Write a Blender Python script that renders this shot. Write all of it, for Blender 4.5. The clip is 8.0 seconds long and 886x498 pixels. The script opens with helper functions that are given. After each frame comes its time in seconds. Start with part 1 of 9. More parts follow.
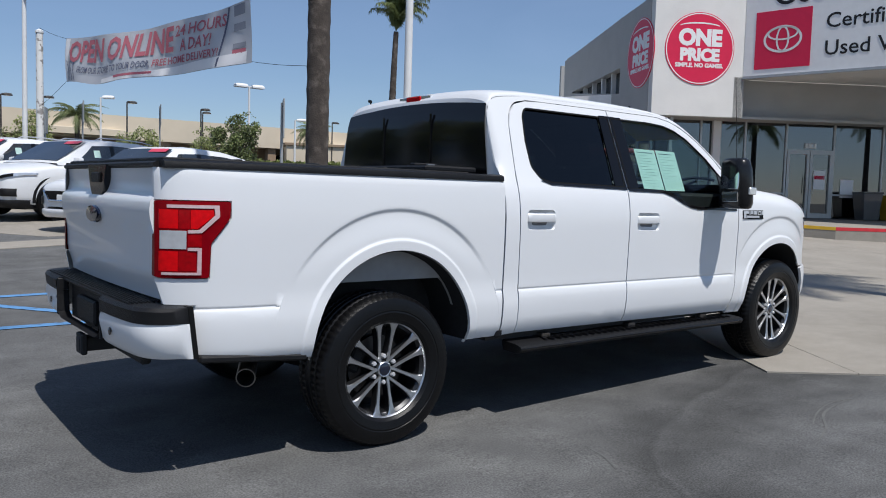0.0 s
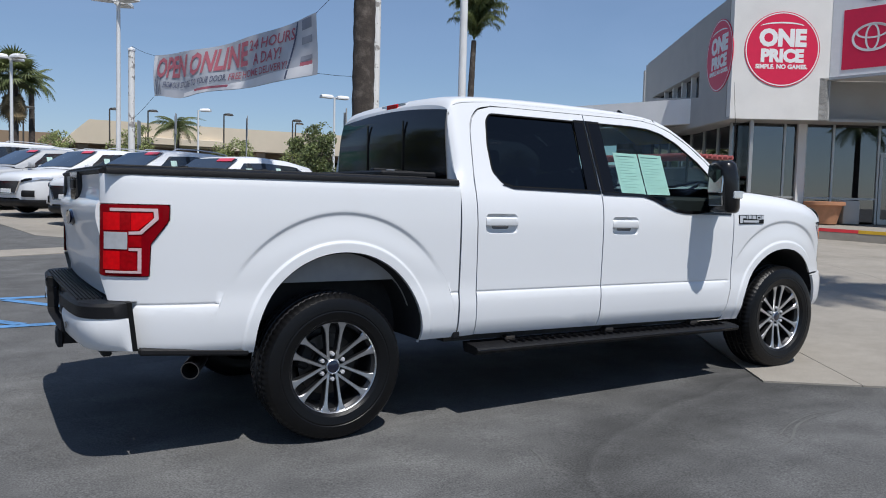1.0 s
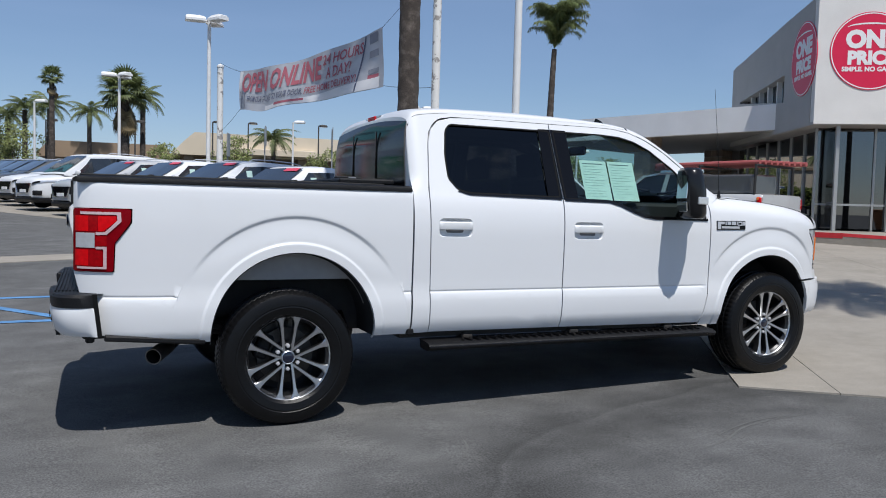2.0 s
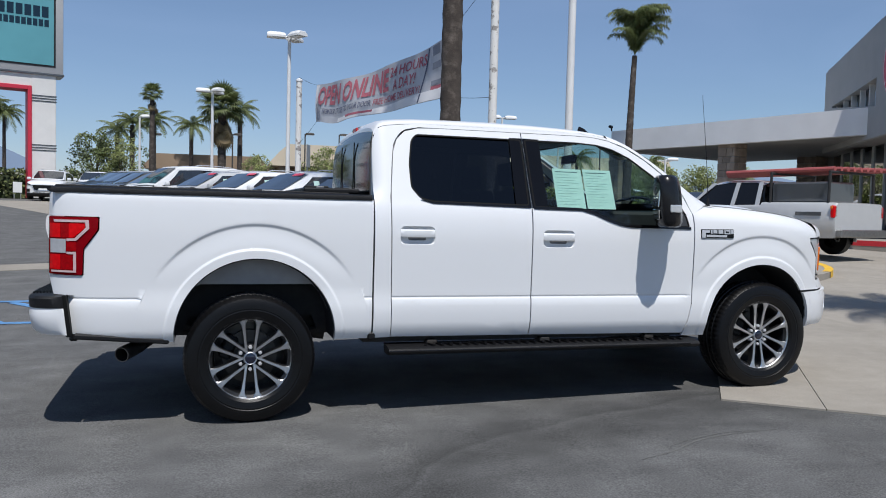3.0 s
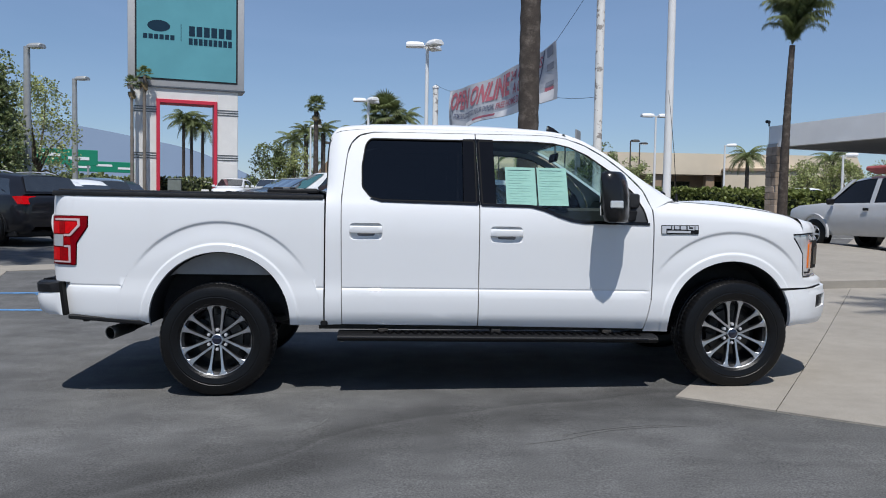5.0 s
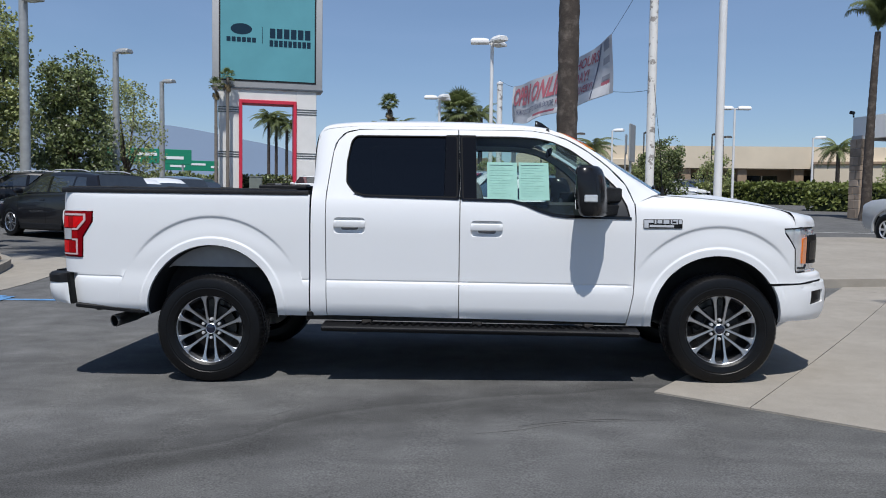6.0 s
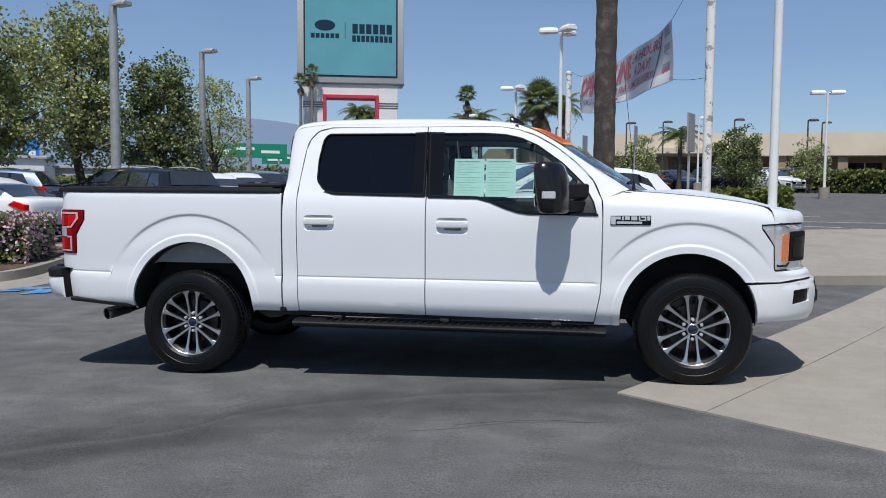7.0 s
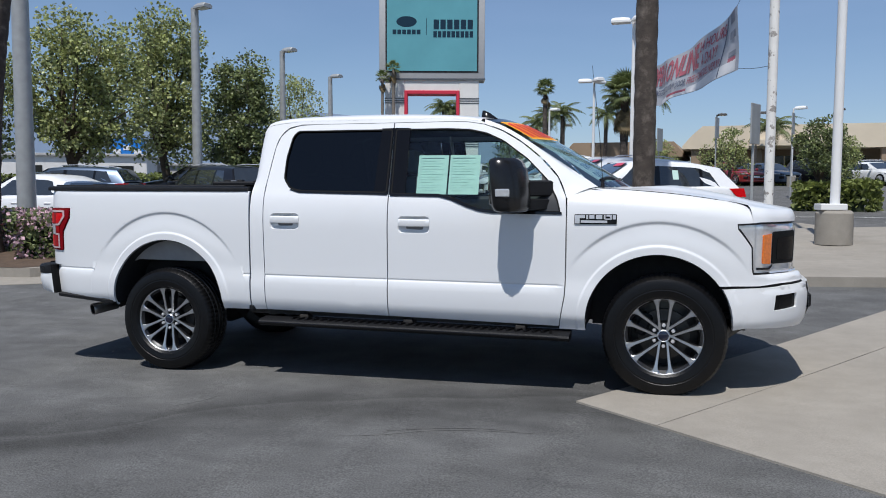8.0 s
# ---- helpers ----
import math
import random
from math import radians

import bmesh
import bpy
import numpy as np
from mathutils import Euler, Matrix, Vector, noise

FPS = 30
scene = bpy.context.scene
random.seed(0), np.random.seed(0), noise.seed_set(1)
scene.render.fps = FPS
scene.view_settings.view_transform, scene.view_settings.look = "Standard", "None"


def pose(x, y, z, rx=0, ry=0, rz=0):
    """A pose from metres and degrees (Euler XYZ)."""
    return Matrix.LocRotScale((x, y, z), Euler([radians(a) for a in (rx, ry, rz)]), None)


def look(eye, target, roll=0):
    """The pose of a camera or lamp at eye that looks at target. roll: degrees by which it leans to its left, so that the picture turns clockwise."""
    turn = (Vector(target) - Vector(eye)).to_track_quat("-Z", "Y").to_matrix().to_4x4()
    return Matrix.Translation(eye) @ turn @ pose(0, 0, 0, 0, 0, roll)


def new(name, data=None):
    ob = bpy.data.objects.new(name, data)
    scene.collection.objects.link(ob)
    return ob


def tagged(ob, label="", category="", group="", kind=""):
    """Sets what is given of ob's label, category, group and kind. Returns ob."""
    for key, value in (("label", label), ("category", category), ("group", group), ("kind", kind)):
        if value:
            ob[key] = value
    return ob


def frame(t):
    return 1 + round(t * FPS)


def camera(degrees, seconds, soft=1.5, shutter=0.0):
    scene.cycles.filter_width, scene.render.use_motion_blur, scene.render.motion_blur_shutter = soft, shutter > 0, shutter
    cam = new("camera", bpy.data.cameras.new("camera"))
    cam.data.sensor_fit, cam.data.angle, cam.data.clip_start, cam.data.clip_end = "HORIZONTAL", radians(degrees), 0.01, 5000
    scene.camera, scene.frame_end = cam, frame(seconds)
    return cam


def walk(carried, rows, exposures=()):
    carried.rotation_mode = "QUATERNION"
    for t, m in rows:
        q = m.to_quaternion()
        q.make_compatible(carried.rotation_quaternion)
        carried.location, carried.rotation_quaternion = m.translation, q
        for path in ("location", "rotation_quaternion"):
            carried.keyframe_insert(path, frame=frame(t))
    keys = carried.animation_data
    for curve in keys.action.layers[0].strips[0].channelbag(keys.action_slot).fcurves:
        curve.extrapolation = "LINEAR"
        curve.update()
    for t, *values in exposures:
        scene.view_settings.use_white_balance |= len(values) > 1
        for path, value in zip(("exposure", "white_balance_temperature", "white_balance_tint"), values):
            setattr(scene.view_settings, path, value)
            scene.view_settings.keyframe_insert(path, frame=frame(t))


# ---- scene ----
cam = camera(58.3, 8.0, soft=1.0)
PATH = [
    (0, (-2.254, -4.249, 1.305), (-1.027, -2.676, 1.163), 1.7),
    (0.5, (-2.024, -4.529, 1.292), (-0.891, -2.886, 1.155), 1.5),
    (1, (-1.67, -4.788, 1.306), (-0.642, -3.077, 1.177), 1.5),
    (1.5, (-1.392, -5.198, 1.313), (-0.475, -3.424, 1.191), 1.5),
    (2, (-1.037, -5.461, 1.308), (-0.233, -3.633, 1.195), 1.5),
    (3.5, (0.11, -6.077, 1.328), (0.563, -4.131, 1.236), 1.3),
    (4, (0.486, -6.291, 1.328), (0.82, -4.321, 1.236), 1.1),
    (4.5, (0.854, -6.389, 1.323), (1.084, -4.405, 1.23), 1.0),
    (6, (1.943, -6.61, 1.317), (1.857, -4.615, 1.207), 0.8),
    (6.5, (2.381, -6.573, 1.333), (2.178, -4.586, 1.214), 0.6),
    (7, (2.855, -6.53, 1.37), (2.533, -4.561, 1.235), 0.4),
    (7.5, (3.286, -6.342, 1.372), (2.846, -4.397, 1.227), 0.3),
    (8, (3.718, -6.16, 1.394), (3.165, -4.243, 1.245), 0.2),
]
walk(cam, [(t, look(eye, target, roll)) for t, eye, target, roll in PATH], exposures=[(0.0, -0.19, 6290, 10)])

# ---- light ----
SUN_DIR = Vector((-0.02, -0.52, 1.0)).normalized()
world = bpy.data.worlds.new("sky")
scene.world = world
world.use_nodes = True
wn, wl = world.node_tree.nodes, world.node_tree.links
wn.clear()
sky = wn.new("ShaderNodeTexSky")
sky.sky_type = "NISHITA"
sky.sun_disc = False
sky.sun_elevation = math.asin(SUN_DIR.z)
sky.sun_rotation = math.atan2(SUN_DIR.x, SUN_DIR.y)
sky.altitude = 300
sky.air_density = 1.0
sky.dust_density = 0.25
sky.ozone_density = 4.5
bg = wn.new("ShaderNodeBackground")
bg.inputs["Strength"].default_value = 0.103
wout = wn.new("ShaderNodeOutputWorld")
# faint high cirrus
tc = wn.new("ShaderNodeTexCoord")
mp = wn.new("ShaderNodeMapping")
mp.inputs["Scale"].default_value = (1.0, 1.6, 5.0)
mp.inputs["Rotation"].default_value = (0.0, 0.25, 0.4)
cn = wn.new("ShaderNodeTexNoise")
cn.inputs["Scale"].default_value, cn.inputs["Detail"].default_value, cn.inputs["Distortion"].default_value = 1.6, 7.0, 0.6
cr = wn.new("ShaderNodeMapRange")
cr.inputs["From Min"].default_value, cr.inputs["From Max"].default_value = 0.30, 0.78
cr.inputs["To Min"].default_value, cr.inputs["To Max"].default_value = 0.12, 0.38
cx_ = wn.new("ShaderNodeMix")
cx_.data_type = "RGBA"
cx_.inputs["B"].default_value = (3.9, 5.2, 8.0, 1)
wl.new(tc.outputs["Generated"], mp.inputs["Vector"])
wl.new(mp.outputs[0], cn.inputs["Vector"])
wl.new(cn.outputs["Fac"], cr.inputs["Value"])
wl.new(cr.outputs[0], cx_.inputs["Factor"])
wl.new(sky.outputs[0], cx_.inputs["A"])
wl.new(cx_.outputs["Result"], bg.inputs[0])
wl.new(bg.outputs[0], wout.inputs[0])
sun_data = bpy.data.lights.new("sun", "SUN")
sun_data.energy, sun_data.angle, sun_data.color = 5.0, radians(0.53), (1.0, 0.96, 0.905)
sun = new("sun", sun_data)
sun.matrix_world = look((0, 0, 40), Vector((0, 0, 40)) - SUN_DIR)

# ---- materials ----
def mat(name, color, rough=0.5, metal=0.0, coat=0.0, var=0.12, scale=6.0, bump=0.0, bump_scale=60.0, fine=0.0,
        mid=0.0, mid_scale=12.0, tint=None, tint_scale=0.6, tint_at=0.5, tint_width=0.15, transmission=0.0, ior=1.45, emit=0.0, spec=0.5, per_object=0.0, per_island=0.0):
    """A surface: base colour varied at a coarse and a fine scale, stains of a second colour, fine relief."""
    m = bpy.data.materials.new(name)
    m.use_nodes = True
    nt = m.node_tree
    n, l = nt.nodes, nt.links
    b = n["Principled BSDF"]
    b.inputs["Roughness"].default_value = rough
    b.inputs["Metallic"].default_value = metal
    b.inputs["Coat Weight"].default_value = coat
    b.inputs["Coat Roughness"].default_value = 0.03
    b.inputs["Transmission Weight"].default_value = transmission
    b.inputs["IOR"].default_value = ior
    b.inputs["Specular IOR Level"].default_value = spec
    m.diffuse_color = (*color, 1)
    geo = n.new("ShaderNodeNewGeometry")
    col = n.new("ShaderNodeRGB")
    col.outputs[0].default_value = (*color, 1)
    out = col.outputs[0]

    def times(socket, noise_scale, amount, detail=4.0):
        t = n.new("ShaderNodeTexNoise")
        t.inputs["Scale"].default_value = noise_scale
        t.inputs["Detail"].default_value = detail
        l.new(geo.outputs["Position"], t.inputs["Vector"])
        r = n.new("ShaderNodeMapRange")
        r.inputs["From Min"].default_value, r.inputs["From Max"].default_value = 0.25, 0.75
        r.inputs["To Min"].default_value, r.inputs["To Max"].default_value = 1 - amount, 1 + amount
        l.new(t.outputs["Fac"], r.inputs["Value"])
        v = n.new("ShaderNodeVectorMath")
        v.operation = "SCALE"
        l.new(socket, v.inputs[0])
        l.new(r.outputs[0], v.inputs["Scale"])
        return v.outputs[0]

    if tint:
        t = n.new("ShaderNodeTexNoise")
        t.inputs["Scale"].default_value, t.inputs["Detail"].default_value, t.inputs["Roughness"].default_value = tint_scale, 6.0, 0.65
        l.new(geo.outputs["Position"], t.inputs["Vector"])
        r = n.new("ShaderNodeMapRange")
        r.inputs["From Min"].default_value, r.inputs["From Max"].default_value = tint_at, tint_at + tint_width
        l.new(t.outputs["Fac"], r.inputs["Value"])
        x = n.new("ShaderNodeMix")
        x.data_type = "RGBA"
        l.new(r.outputs[0], x.inputs["Factor"])
        l.new(out, x.inputs["A"])
        x.inputs["B"].default_value = (*tint, 1)
        out = x.outputs["Result"]
    if var:
        out = times(out, scale, var)
    if mid:
        out = times(out, mid_scale, mid, 6.0)
    if fine:
        out = times(out, bump_scale, fine, 2.0)
    if per_object or per_island:
        r = n.new("ShaderNodeMapRange")
        amount = per_object or per_island
        r.inputs["To Min"].default_value, r.inputs["To Max"].default_value = 1 - amount, 1 + amount
        if per_object:
            oi = n.new("ShaderNodeObjectInfo")
            l.new(oi.outputs["Random"], r.inputs["Value"])
        else:
            l.new(geo.outputs["Random Per Island"], r.inputs["Value"])
        v = n.new("ShaderNodeVectorMath")
        v.operation = "SCALE"
        l.new(out, v.inputs[0])
        l.new(r.outputs[0], v.inputs["Scale"])
        out = v.outputs[0]
    l.new(out, b.inputs["Base Color"])
    if bump:
        t = n.new("ShaderNodeTexNoise")
        t.inputs["Scale"].default_value, t.inputs["Detail"].default_value = bump_scale, 3.0
        l.new(geo.outputs["Position"], t.inputs["Vector"])
        bp = n.new("ShaderNodeBump")
        bp.inputs["Strength"].default_value, bp.inputs["Distance"].default_value = bump, 0.01
        l.new(t.outputs["Fac"], bp.inputs["Height"])
        l.new(bp.outputs[0], b.inputs["Normal"])
    if emit:
        b.inputs["Emission Color"].default_value = (*color, 1)
        b.inputs["Emission Strength"].default_value = emit
    return m


def translucent(m, amount):
    """Lets some of the light through a thin leaf."""
    n, l = m.node_tree.nodes, m.node_tree.links
    b, out = n["Principled BSDF"], n["Material Output"]
    t = n.new("ShaderNodeBsdfTranslucent")
    l.new(b.inputs["Base Color"].links[0].from_socket, t.inputs["Color"])
    x = n.new("ShaderNodeMixShader")
    x.inputs[0].default_value = amount
    l.new(b.outputs[0], x.inputs[1])
    l.new(t.outputs[0], x.inputs[2])
    l.new(x.outputs[0], out.inputs[0])
    return m


def pane(name, tint, rough=0.0, base=0.04, edge=5.0):
    """Thin glass: light passes straight through, tinted, and a mirror-like gloss grows towards grazing view."""
    m = bpy.data.materials.new(name)
    m.use_nodes = True
    n, l = m.node_tree.nodes, m.node_tree.links
    n.clear()
    tr = n.new("ShaderNodeBsdfTransparent")
    tr.inputs[0].default_value = (*tint, 1)
    gl = n.new("ShaderNodeBsdfGlossy")
    gl.inputs["Roughness"].default_value = rough
    gl.inputs["Color"].default_value = (0.95, 0.97, 1, 1)
    lw = n.new("ShaderNodeLayerWeight")
    lw.inputs["Blend"].default_value = 0.5
    pw = n.new("ShaderNodeMath")
    pw.operation = "POWER"
    pw.inputs[1].default_value = edge
    l.new(lw.outputs["Facing"], pw.inputs[0])
    fr = n.new("ShaderNodeMath")
    fr.operation = "MULTIPLY_ADD"
    fr.inputs[1].default_value, fr.inputs[2].default_value = 1 - base, base
    l.new(pw.outputs[0], fr.inputs[0])
    mx = n.new("ShaderNodeMixShader")
    out = n.new("ShaderNodeOutputMaterial")
    l.new(fr.outputs[0], mx.inputs[0])
    l.new(tr.outputs[0], mx.inputs[1])
    l.new(gl.outputs[0], mx.inputs[2])
    l.new(mx.outputs[0], out.inputs[0])
    m.diffuse_color = (*tint, 1)
    return m


M = dict(
    paint=mat("white_paint", (0.73, 0.74, 0.75), 0.36, coat=0.5, spec=0.35, var=0.012, scale=0.8),
    paint_black=mat("black_paint", (0.008, 0.008, 0.010), 0.3, coat=0.5, spec=0.3, var=0.1),
    paint_silver=mat("silver_paint", (0.50, 0.505, 0.51), 0.4, metal=0.15, coat=1.0, var=0.03),
    paint_gray=mat("gray_paint", (0.10, 0.105, 0.11), 0.35, metal=0.4, coat=1.0, var=0.05),
    paint_blue=mat("blue_gray_paint", (0.055, 0.085, 0.14), 0.35, metal=0.4, coat=1.0, var=0.05),
    paint_red=mat("red_paint", (0.25, 0.02, 0.02), 0.35, coat=1.0, var=0.05),
    plastic=mat("black_plastic", (0.008, 0.008, 0.009), 0.5, spec=0.32, var=0.2, bump=0.25, bump_scale=900),
    plastic_gloss=mat("gloss_black_trim", (0.006, 0.006, 0.007), 0.08, var=0.1),
    gap=mat("dark_gap", (0.004, 0.004, 0.004), 0.9, var=0.1),
    seal=mat("rubber_seal", (0.005, 0.005, 0.005), 0.7, var=0.1, spec=0.2),
    under=mat("underbody_steel", (0.02, 0.02, 0.021), 0.7, var=0.35, scale=14, tint=(0.05, 0.04, 0.03), tint_at=0.55),
    liner=mat("wheel_liner_felt", (0.016, 0.016, 0.017), 0.95, var=0.2, scale=30),
    pillar_black=mat("pillar_black", (0.005, 0.005, 0.006), 0.06, var=0.1, spec=0.3),
    mirror_shell=mat("satin_black_shell", (0.010, 0.010, 0.011), 0.22, var=0.1),
    badge_metal=mat("badge_metal", (0.55, 0.56, 0.58), 0.35, metal=0.3, var=0.05),
    rubber=mat("tyre_rubber", (0.0045, 0.0045, 0.005), 0.34, spec=0.32, var=0.2, scale=20, bump=0.15, bump_scale=400),
    smoked_gloss=mat("smoked_gloss", (0.006, 0.006, 0.007), 0.25, spec=0.12, var=0.1),
    sail_gray=mat("satin_gray_trim", (0.045, 0.046, 0.048), 0.4, var=0.1),
    # white paint grayed for dust and for the shade inside the arch
    inner_paint=mat("dusty_shaded_paint", (0.34, 0.34, 0.34), 0.7, var=0.12, scale=9),
    jamb=mat("shaded_jamb_paint", (0.16, 0.16, 0.165), 0.6, var=0.05),
    alloy=mat("machined_alloy", (0.66, 0.67, 0.69), 0.33, metal=1.0, var=0.05, scale=30),
    alloy_dark=mat("dark_painted_alloy", (0.018, 0.0185, 0.02), 0.35, metal=0.3, coat=0.3, var=0.15),
    chrome=mat("chrome", (0.75, 0.75, 0.75), 0.08, metal=1.0, var=0.02),
    steel=mat("brushed_steel", (0.35, 0.34, 0.33), 0.35, metal=1.0, var=0.15, scale=20),
    disc=mat("brake_disc", (0.09, 0.085, 0.08), 0.45, metal=0.9, var=0.2, scale=25),
    red_lens=mat("red_lens", (0.60, 0.002, 0.005), 0.22, coat=0.06, spec=0.15, var=0.18, scale=40),
    red_lens_mid=mat("mid_red_lens", (0.30, 0.001, 0.004), 0.15, coat=0.08, spec=0.15, var=0.25, scale=45),
    red_lens_dark=mat("dark_red_lens", (0.20, 0.001, 0.005), 0.15, coat=0.04, spec=0.08, var=0.1, scale=30),
    white_lens=mat("frosted_lens", (0.60, 0.42, 0.43), 0.15, coat=1.0, var=0.1, scale=60),
    clear_lens=mat("clear_lens", (0.72, 0.74, 0.77), 0.12, metal=0.55, coat=1.0, var=0.10, scale=30),
    amber=mat("amber_lens", (0.75, 0.17, 0.01), 0.12, coat=1.0, var=0.2, scale=60),
    lamp_dark=mat("smoked_lens", (0.010, 0.011, 0.012), 0.5, spec=0.1, var=0.3, scale=30),
    glass_dark=pane("privacy_glass", (0.014, 0.015, 0.017)),
    glass=pane("tinted_glass", (0.76, 0.86, 0.83)),
    glass_clear=pane("windscreen_glass", (0.52, 0.68, 0.68)),
    interior=mat("gray_cloth", (0.13, 0.133, 0.138), 0.9, var=0.15, scale=30, bump=0.3, bump_scale=500),
    interior_dark=mat("dark_trim", (0.018, 0.018, 0.02), 0.6, var=0.15),
    headliner=mat("light_headliner", (0.30, 0.30, 0.29), 0.9, var=0.05),
    paper=mat("pale_green_paper", (0.50, 0.68, 0.62), 0.7, var=0.06, scale=20),
    ink=mat("green_ink", (0.44, 0.62, 0.57), 0.8, var=0.3, scale=80),
    ink_dark=mat("dark_ink", (0.05, 0.09, 0.12), 0.8, var=0.2, scale=80),
    sticker=mat("orange_sticker", (0.95, 0.42, 0.01), 0.4, var=0.05),
    car_glass=mat("car_glass", (0.022, 0.026, 0.030), 0.06, coat=1.0, var=0.2, spec=0.9),
    sticker_pink=mat("pink_sticker", (0.60, 0.06, 0.10), 0.4, var=0.05),
    sticker_red=mat("red_sticker", (0.75, 0.03, 0.02), 0.4, var=0.05),
    white=mat("white_enamel", (0.78, 0.78, 0.77), 0.45, var=0.05, scale=8),
    badge_blue=mat("badge_blue", (0.006, 0.009, 0.025), 0.15, coat=1.0, var=0.05),
)


# ---- mesh helpers ----
def shaded(me, degrees=35):
    me.polygons.foreach_set("use_smooth", [True] * len(me.polygons))
    me.set_sharp_from_angle(angle=radians(degrees))


def part(name, bm, material, parent=None, label="", degrees=35, matrix=None, fix=True):
    """Links a bmesh as one mesh object under a thing or a part. material may be a list of slots."""
    if fix:
        bmesh.ops.recalc_face_normals(bm, faces=bm.faces)
    me = bpy.data.meshes.new(name)
    bm.to_mesh(me)
    bm.free()
    for m in (material if isinstance(material, (list, tuple)) else [material]):
        me.materials.append(m)
    shaded(me, degrees)
    ob = new(name, me)
    if parent is not None:
        ob.parent = parent
    if matrix is not None:
        ob.matrix_basis = matrix
    if label:
        ob["label"] = label
    return ob


def again(ob, matrix, parent=None):
    """Another object on the same mesh."""
    o = ob.copy()
    scene.collection.objects.link(o)
    if parent is not None:
        o.parent = parent
    o.matrix_basis = matrix
    return o


def thing(name, label, category, matrix=None, group="", kind=""):
    ob = new(name)
    ob.empty_display_size = 0.1
    if matrix is not None:
        ob.matrix_basis = matrix
    return tagged(ob, label, category, group, kind)


def B():
    return bmesh.new()


def add_box(bm, c, s, rot=(0, 0, 0), bevel=0.0, segs=1, mi=0):
    g = bmesh.ops.create_cube(bm, size=1.0)
    vs = g["verts"]
    m = pose(*c, *rot) @ Matrix.Diagonal((*s, 1))
    bmesh.ops.transform(bm, matrix=m, verts=vs)
    fs = {f for v in vs for f in v.link_faces}
    if bevel:
        es = list({e for v in vs for e in v.link_edges})
        r = bmesh.ops.bevel(bm, geom=es, offset=bevel, segments=segs, affect="EDGES", profile=0.5)
        fs |= set(r["faces"])
        fs = {f for f in fs if f.is_valid}
    for f in fs:
        f.material_index = mi
    return bm


def add_tube(bm, pts, radii, segs=10, caps=True, mi=0):
    """A tube along points; radii: a number or one for each point."""
    pts = [Vector(p) for p in pts]
    if not isinstance(radii, (list, tuple)):
        radii = [radii] * len(pts)
    rings = []
    side = None
    for i, p in enumerate(pts):
        d = (pts[min(i + 1, len(pts) - 1)] - pts[max(i - 1, 0)]).normalized()
        if side is None:
            side = d.orthogonal().normalized()
        side = (side - d * side.dot(d)).normalized()
        up = d.cross(side)
        rings.append([bm.verts.new(p + (side * math.cos(a) + up * math.sin(a)) * radii[i]) for a in (2 * math.pi * k / segs for k in range(segs))])
    for r0, r1 in zip(rings, rings[1:]):
        for k in range(segs):
            f = bm.faces.new((r0[k], r0[(k + 1) % segs], r1[(k + 1) % segs], r1[k]))
            f.material_index = mi
    if caps:
        bm.faces.new(rings[0][::-1]).material_index = mi
        bm.faces.new(rings[-1]).material_index = mi
    return bm


def add_lathe(bm, profile, segs=32, axis="Y", at=(0, 0, 0), mi=0, closed=False, wave=None):
    """Turns (radius, along) round an axis. wave(i, k): a change of the radius of profile point i at step k."""
    at = Vector(at)
    rings = []
    for k in range(segs):
        a = 2 * math.pi * k / segs
        ring = []
        for i, (r, h) in enumerate(profile):
            if wave:
                r = r + wave(i, k)
            c, s = r * math.cos(a), r * math.sin(a)
            p = (c, h, s) if axis == "Y" else ((h, c, s) if axis == "X" else (c, s, h))
            ring.append(bm.verts.new(at + Vector(p)))
        rings.append(ring)
    n = len(profile)
    for k in range(segs):
        r0, r1 = rings[k], rings[(k + 1) % segs]
        for i in range(n if closed else n - 1):
            j = (i + 1) % n
            try:
                bm.faces.new((r0[i], r1[i], r1[j], r0[j])).material_index = mi
            except ValueError:
                pass
    return bm


def add_loft(bm, rings, closed=False, caps=False, mi=0):
    """Skins rows of points of equal number."""
    vs = [[bm.verts.new(p) for p in r] for r in rings]
    n = len(vs[0])
    for a, b in zip(vs, vs[1:]):
        for i in range(n if closed else n - 1):
            j = (i + 1) % n
            bm.faces.new((a[i], a[j], b[j], b[i])).material_index = mi
    if caps:
        bm.faces.new(vs[0]).material_index = mi
        bm.faces.new(vs[-1][::-1]).material_index = mi
    return vs


def add_prism(bm, outline, lo, hi, axis="Y", mi=0):
    """A flat outline made solid between lo and hi along an axis. The outline's pairs are the other two axes."""
    def p(u, v, w):
        return (u, w, v) if axis == "Y" else ((w, u, v) if axis == "X" else (u, v, w))
    a = [bm.verts.new(p(u, v, lo)) for u, v in outline]
    b = [bm.verts.new(p(u, v, hi)) for u, v in outline]
    k = len(a)
    bm.faces.new(a[::-1]).material_index = mi
    bm.faces.new(b).material_index = mi
    for i in range(k):
        j = (i + 1) % k
        bm.faces.new((a[i], a[j], b[j], b[i])).material_index = mi
    return bm


def smoothed(points, n=8):
    """A denser curve through points (Catmull-Rom), open."""
    P = [np.array(p, float) for p in points]
    out = []
    for i in range(len(P) - 1):
        p0, p1, p2, p3 = P[max(i - 1, 0)], P[i], P[i + 1], P[min(i + 2, len(P) - 1)]
        for k in range(n):
            t = k / n
            out.append(tuple(0.5 * ((2 * p1) + (p2 - p0) * t + (2 * p0 - 5 * p1 + 4 * p2 - p3) * t * t + (3 * p1 - p0 - 3 * p2 + p3) * t ** 3)))
    out.append(tuple(P[-1]))
    return out


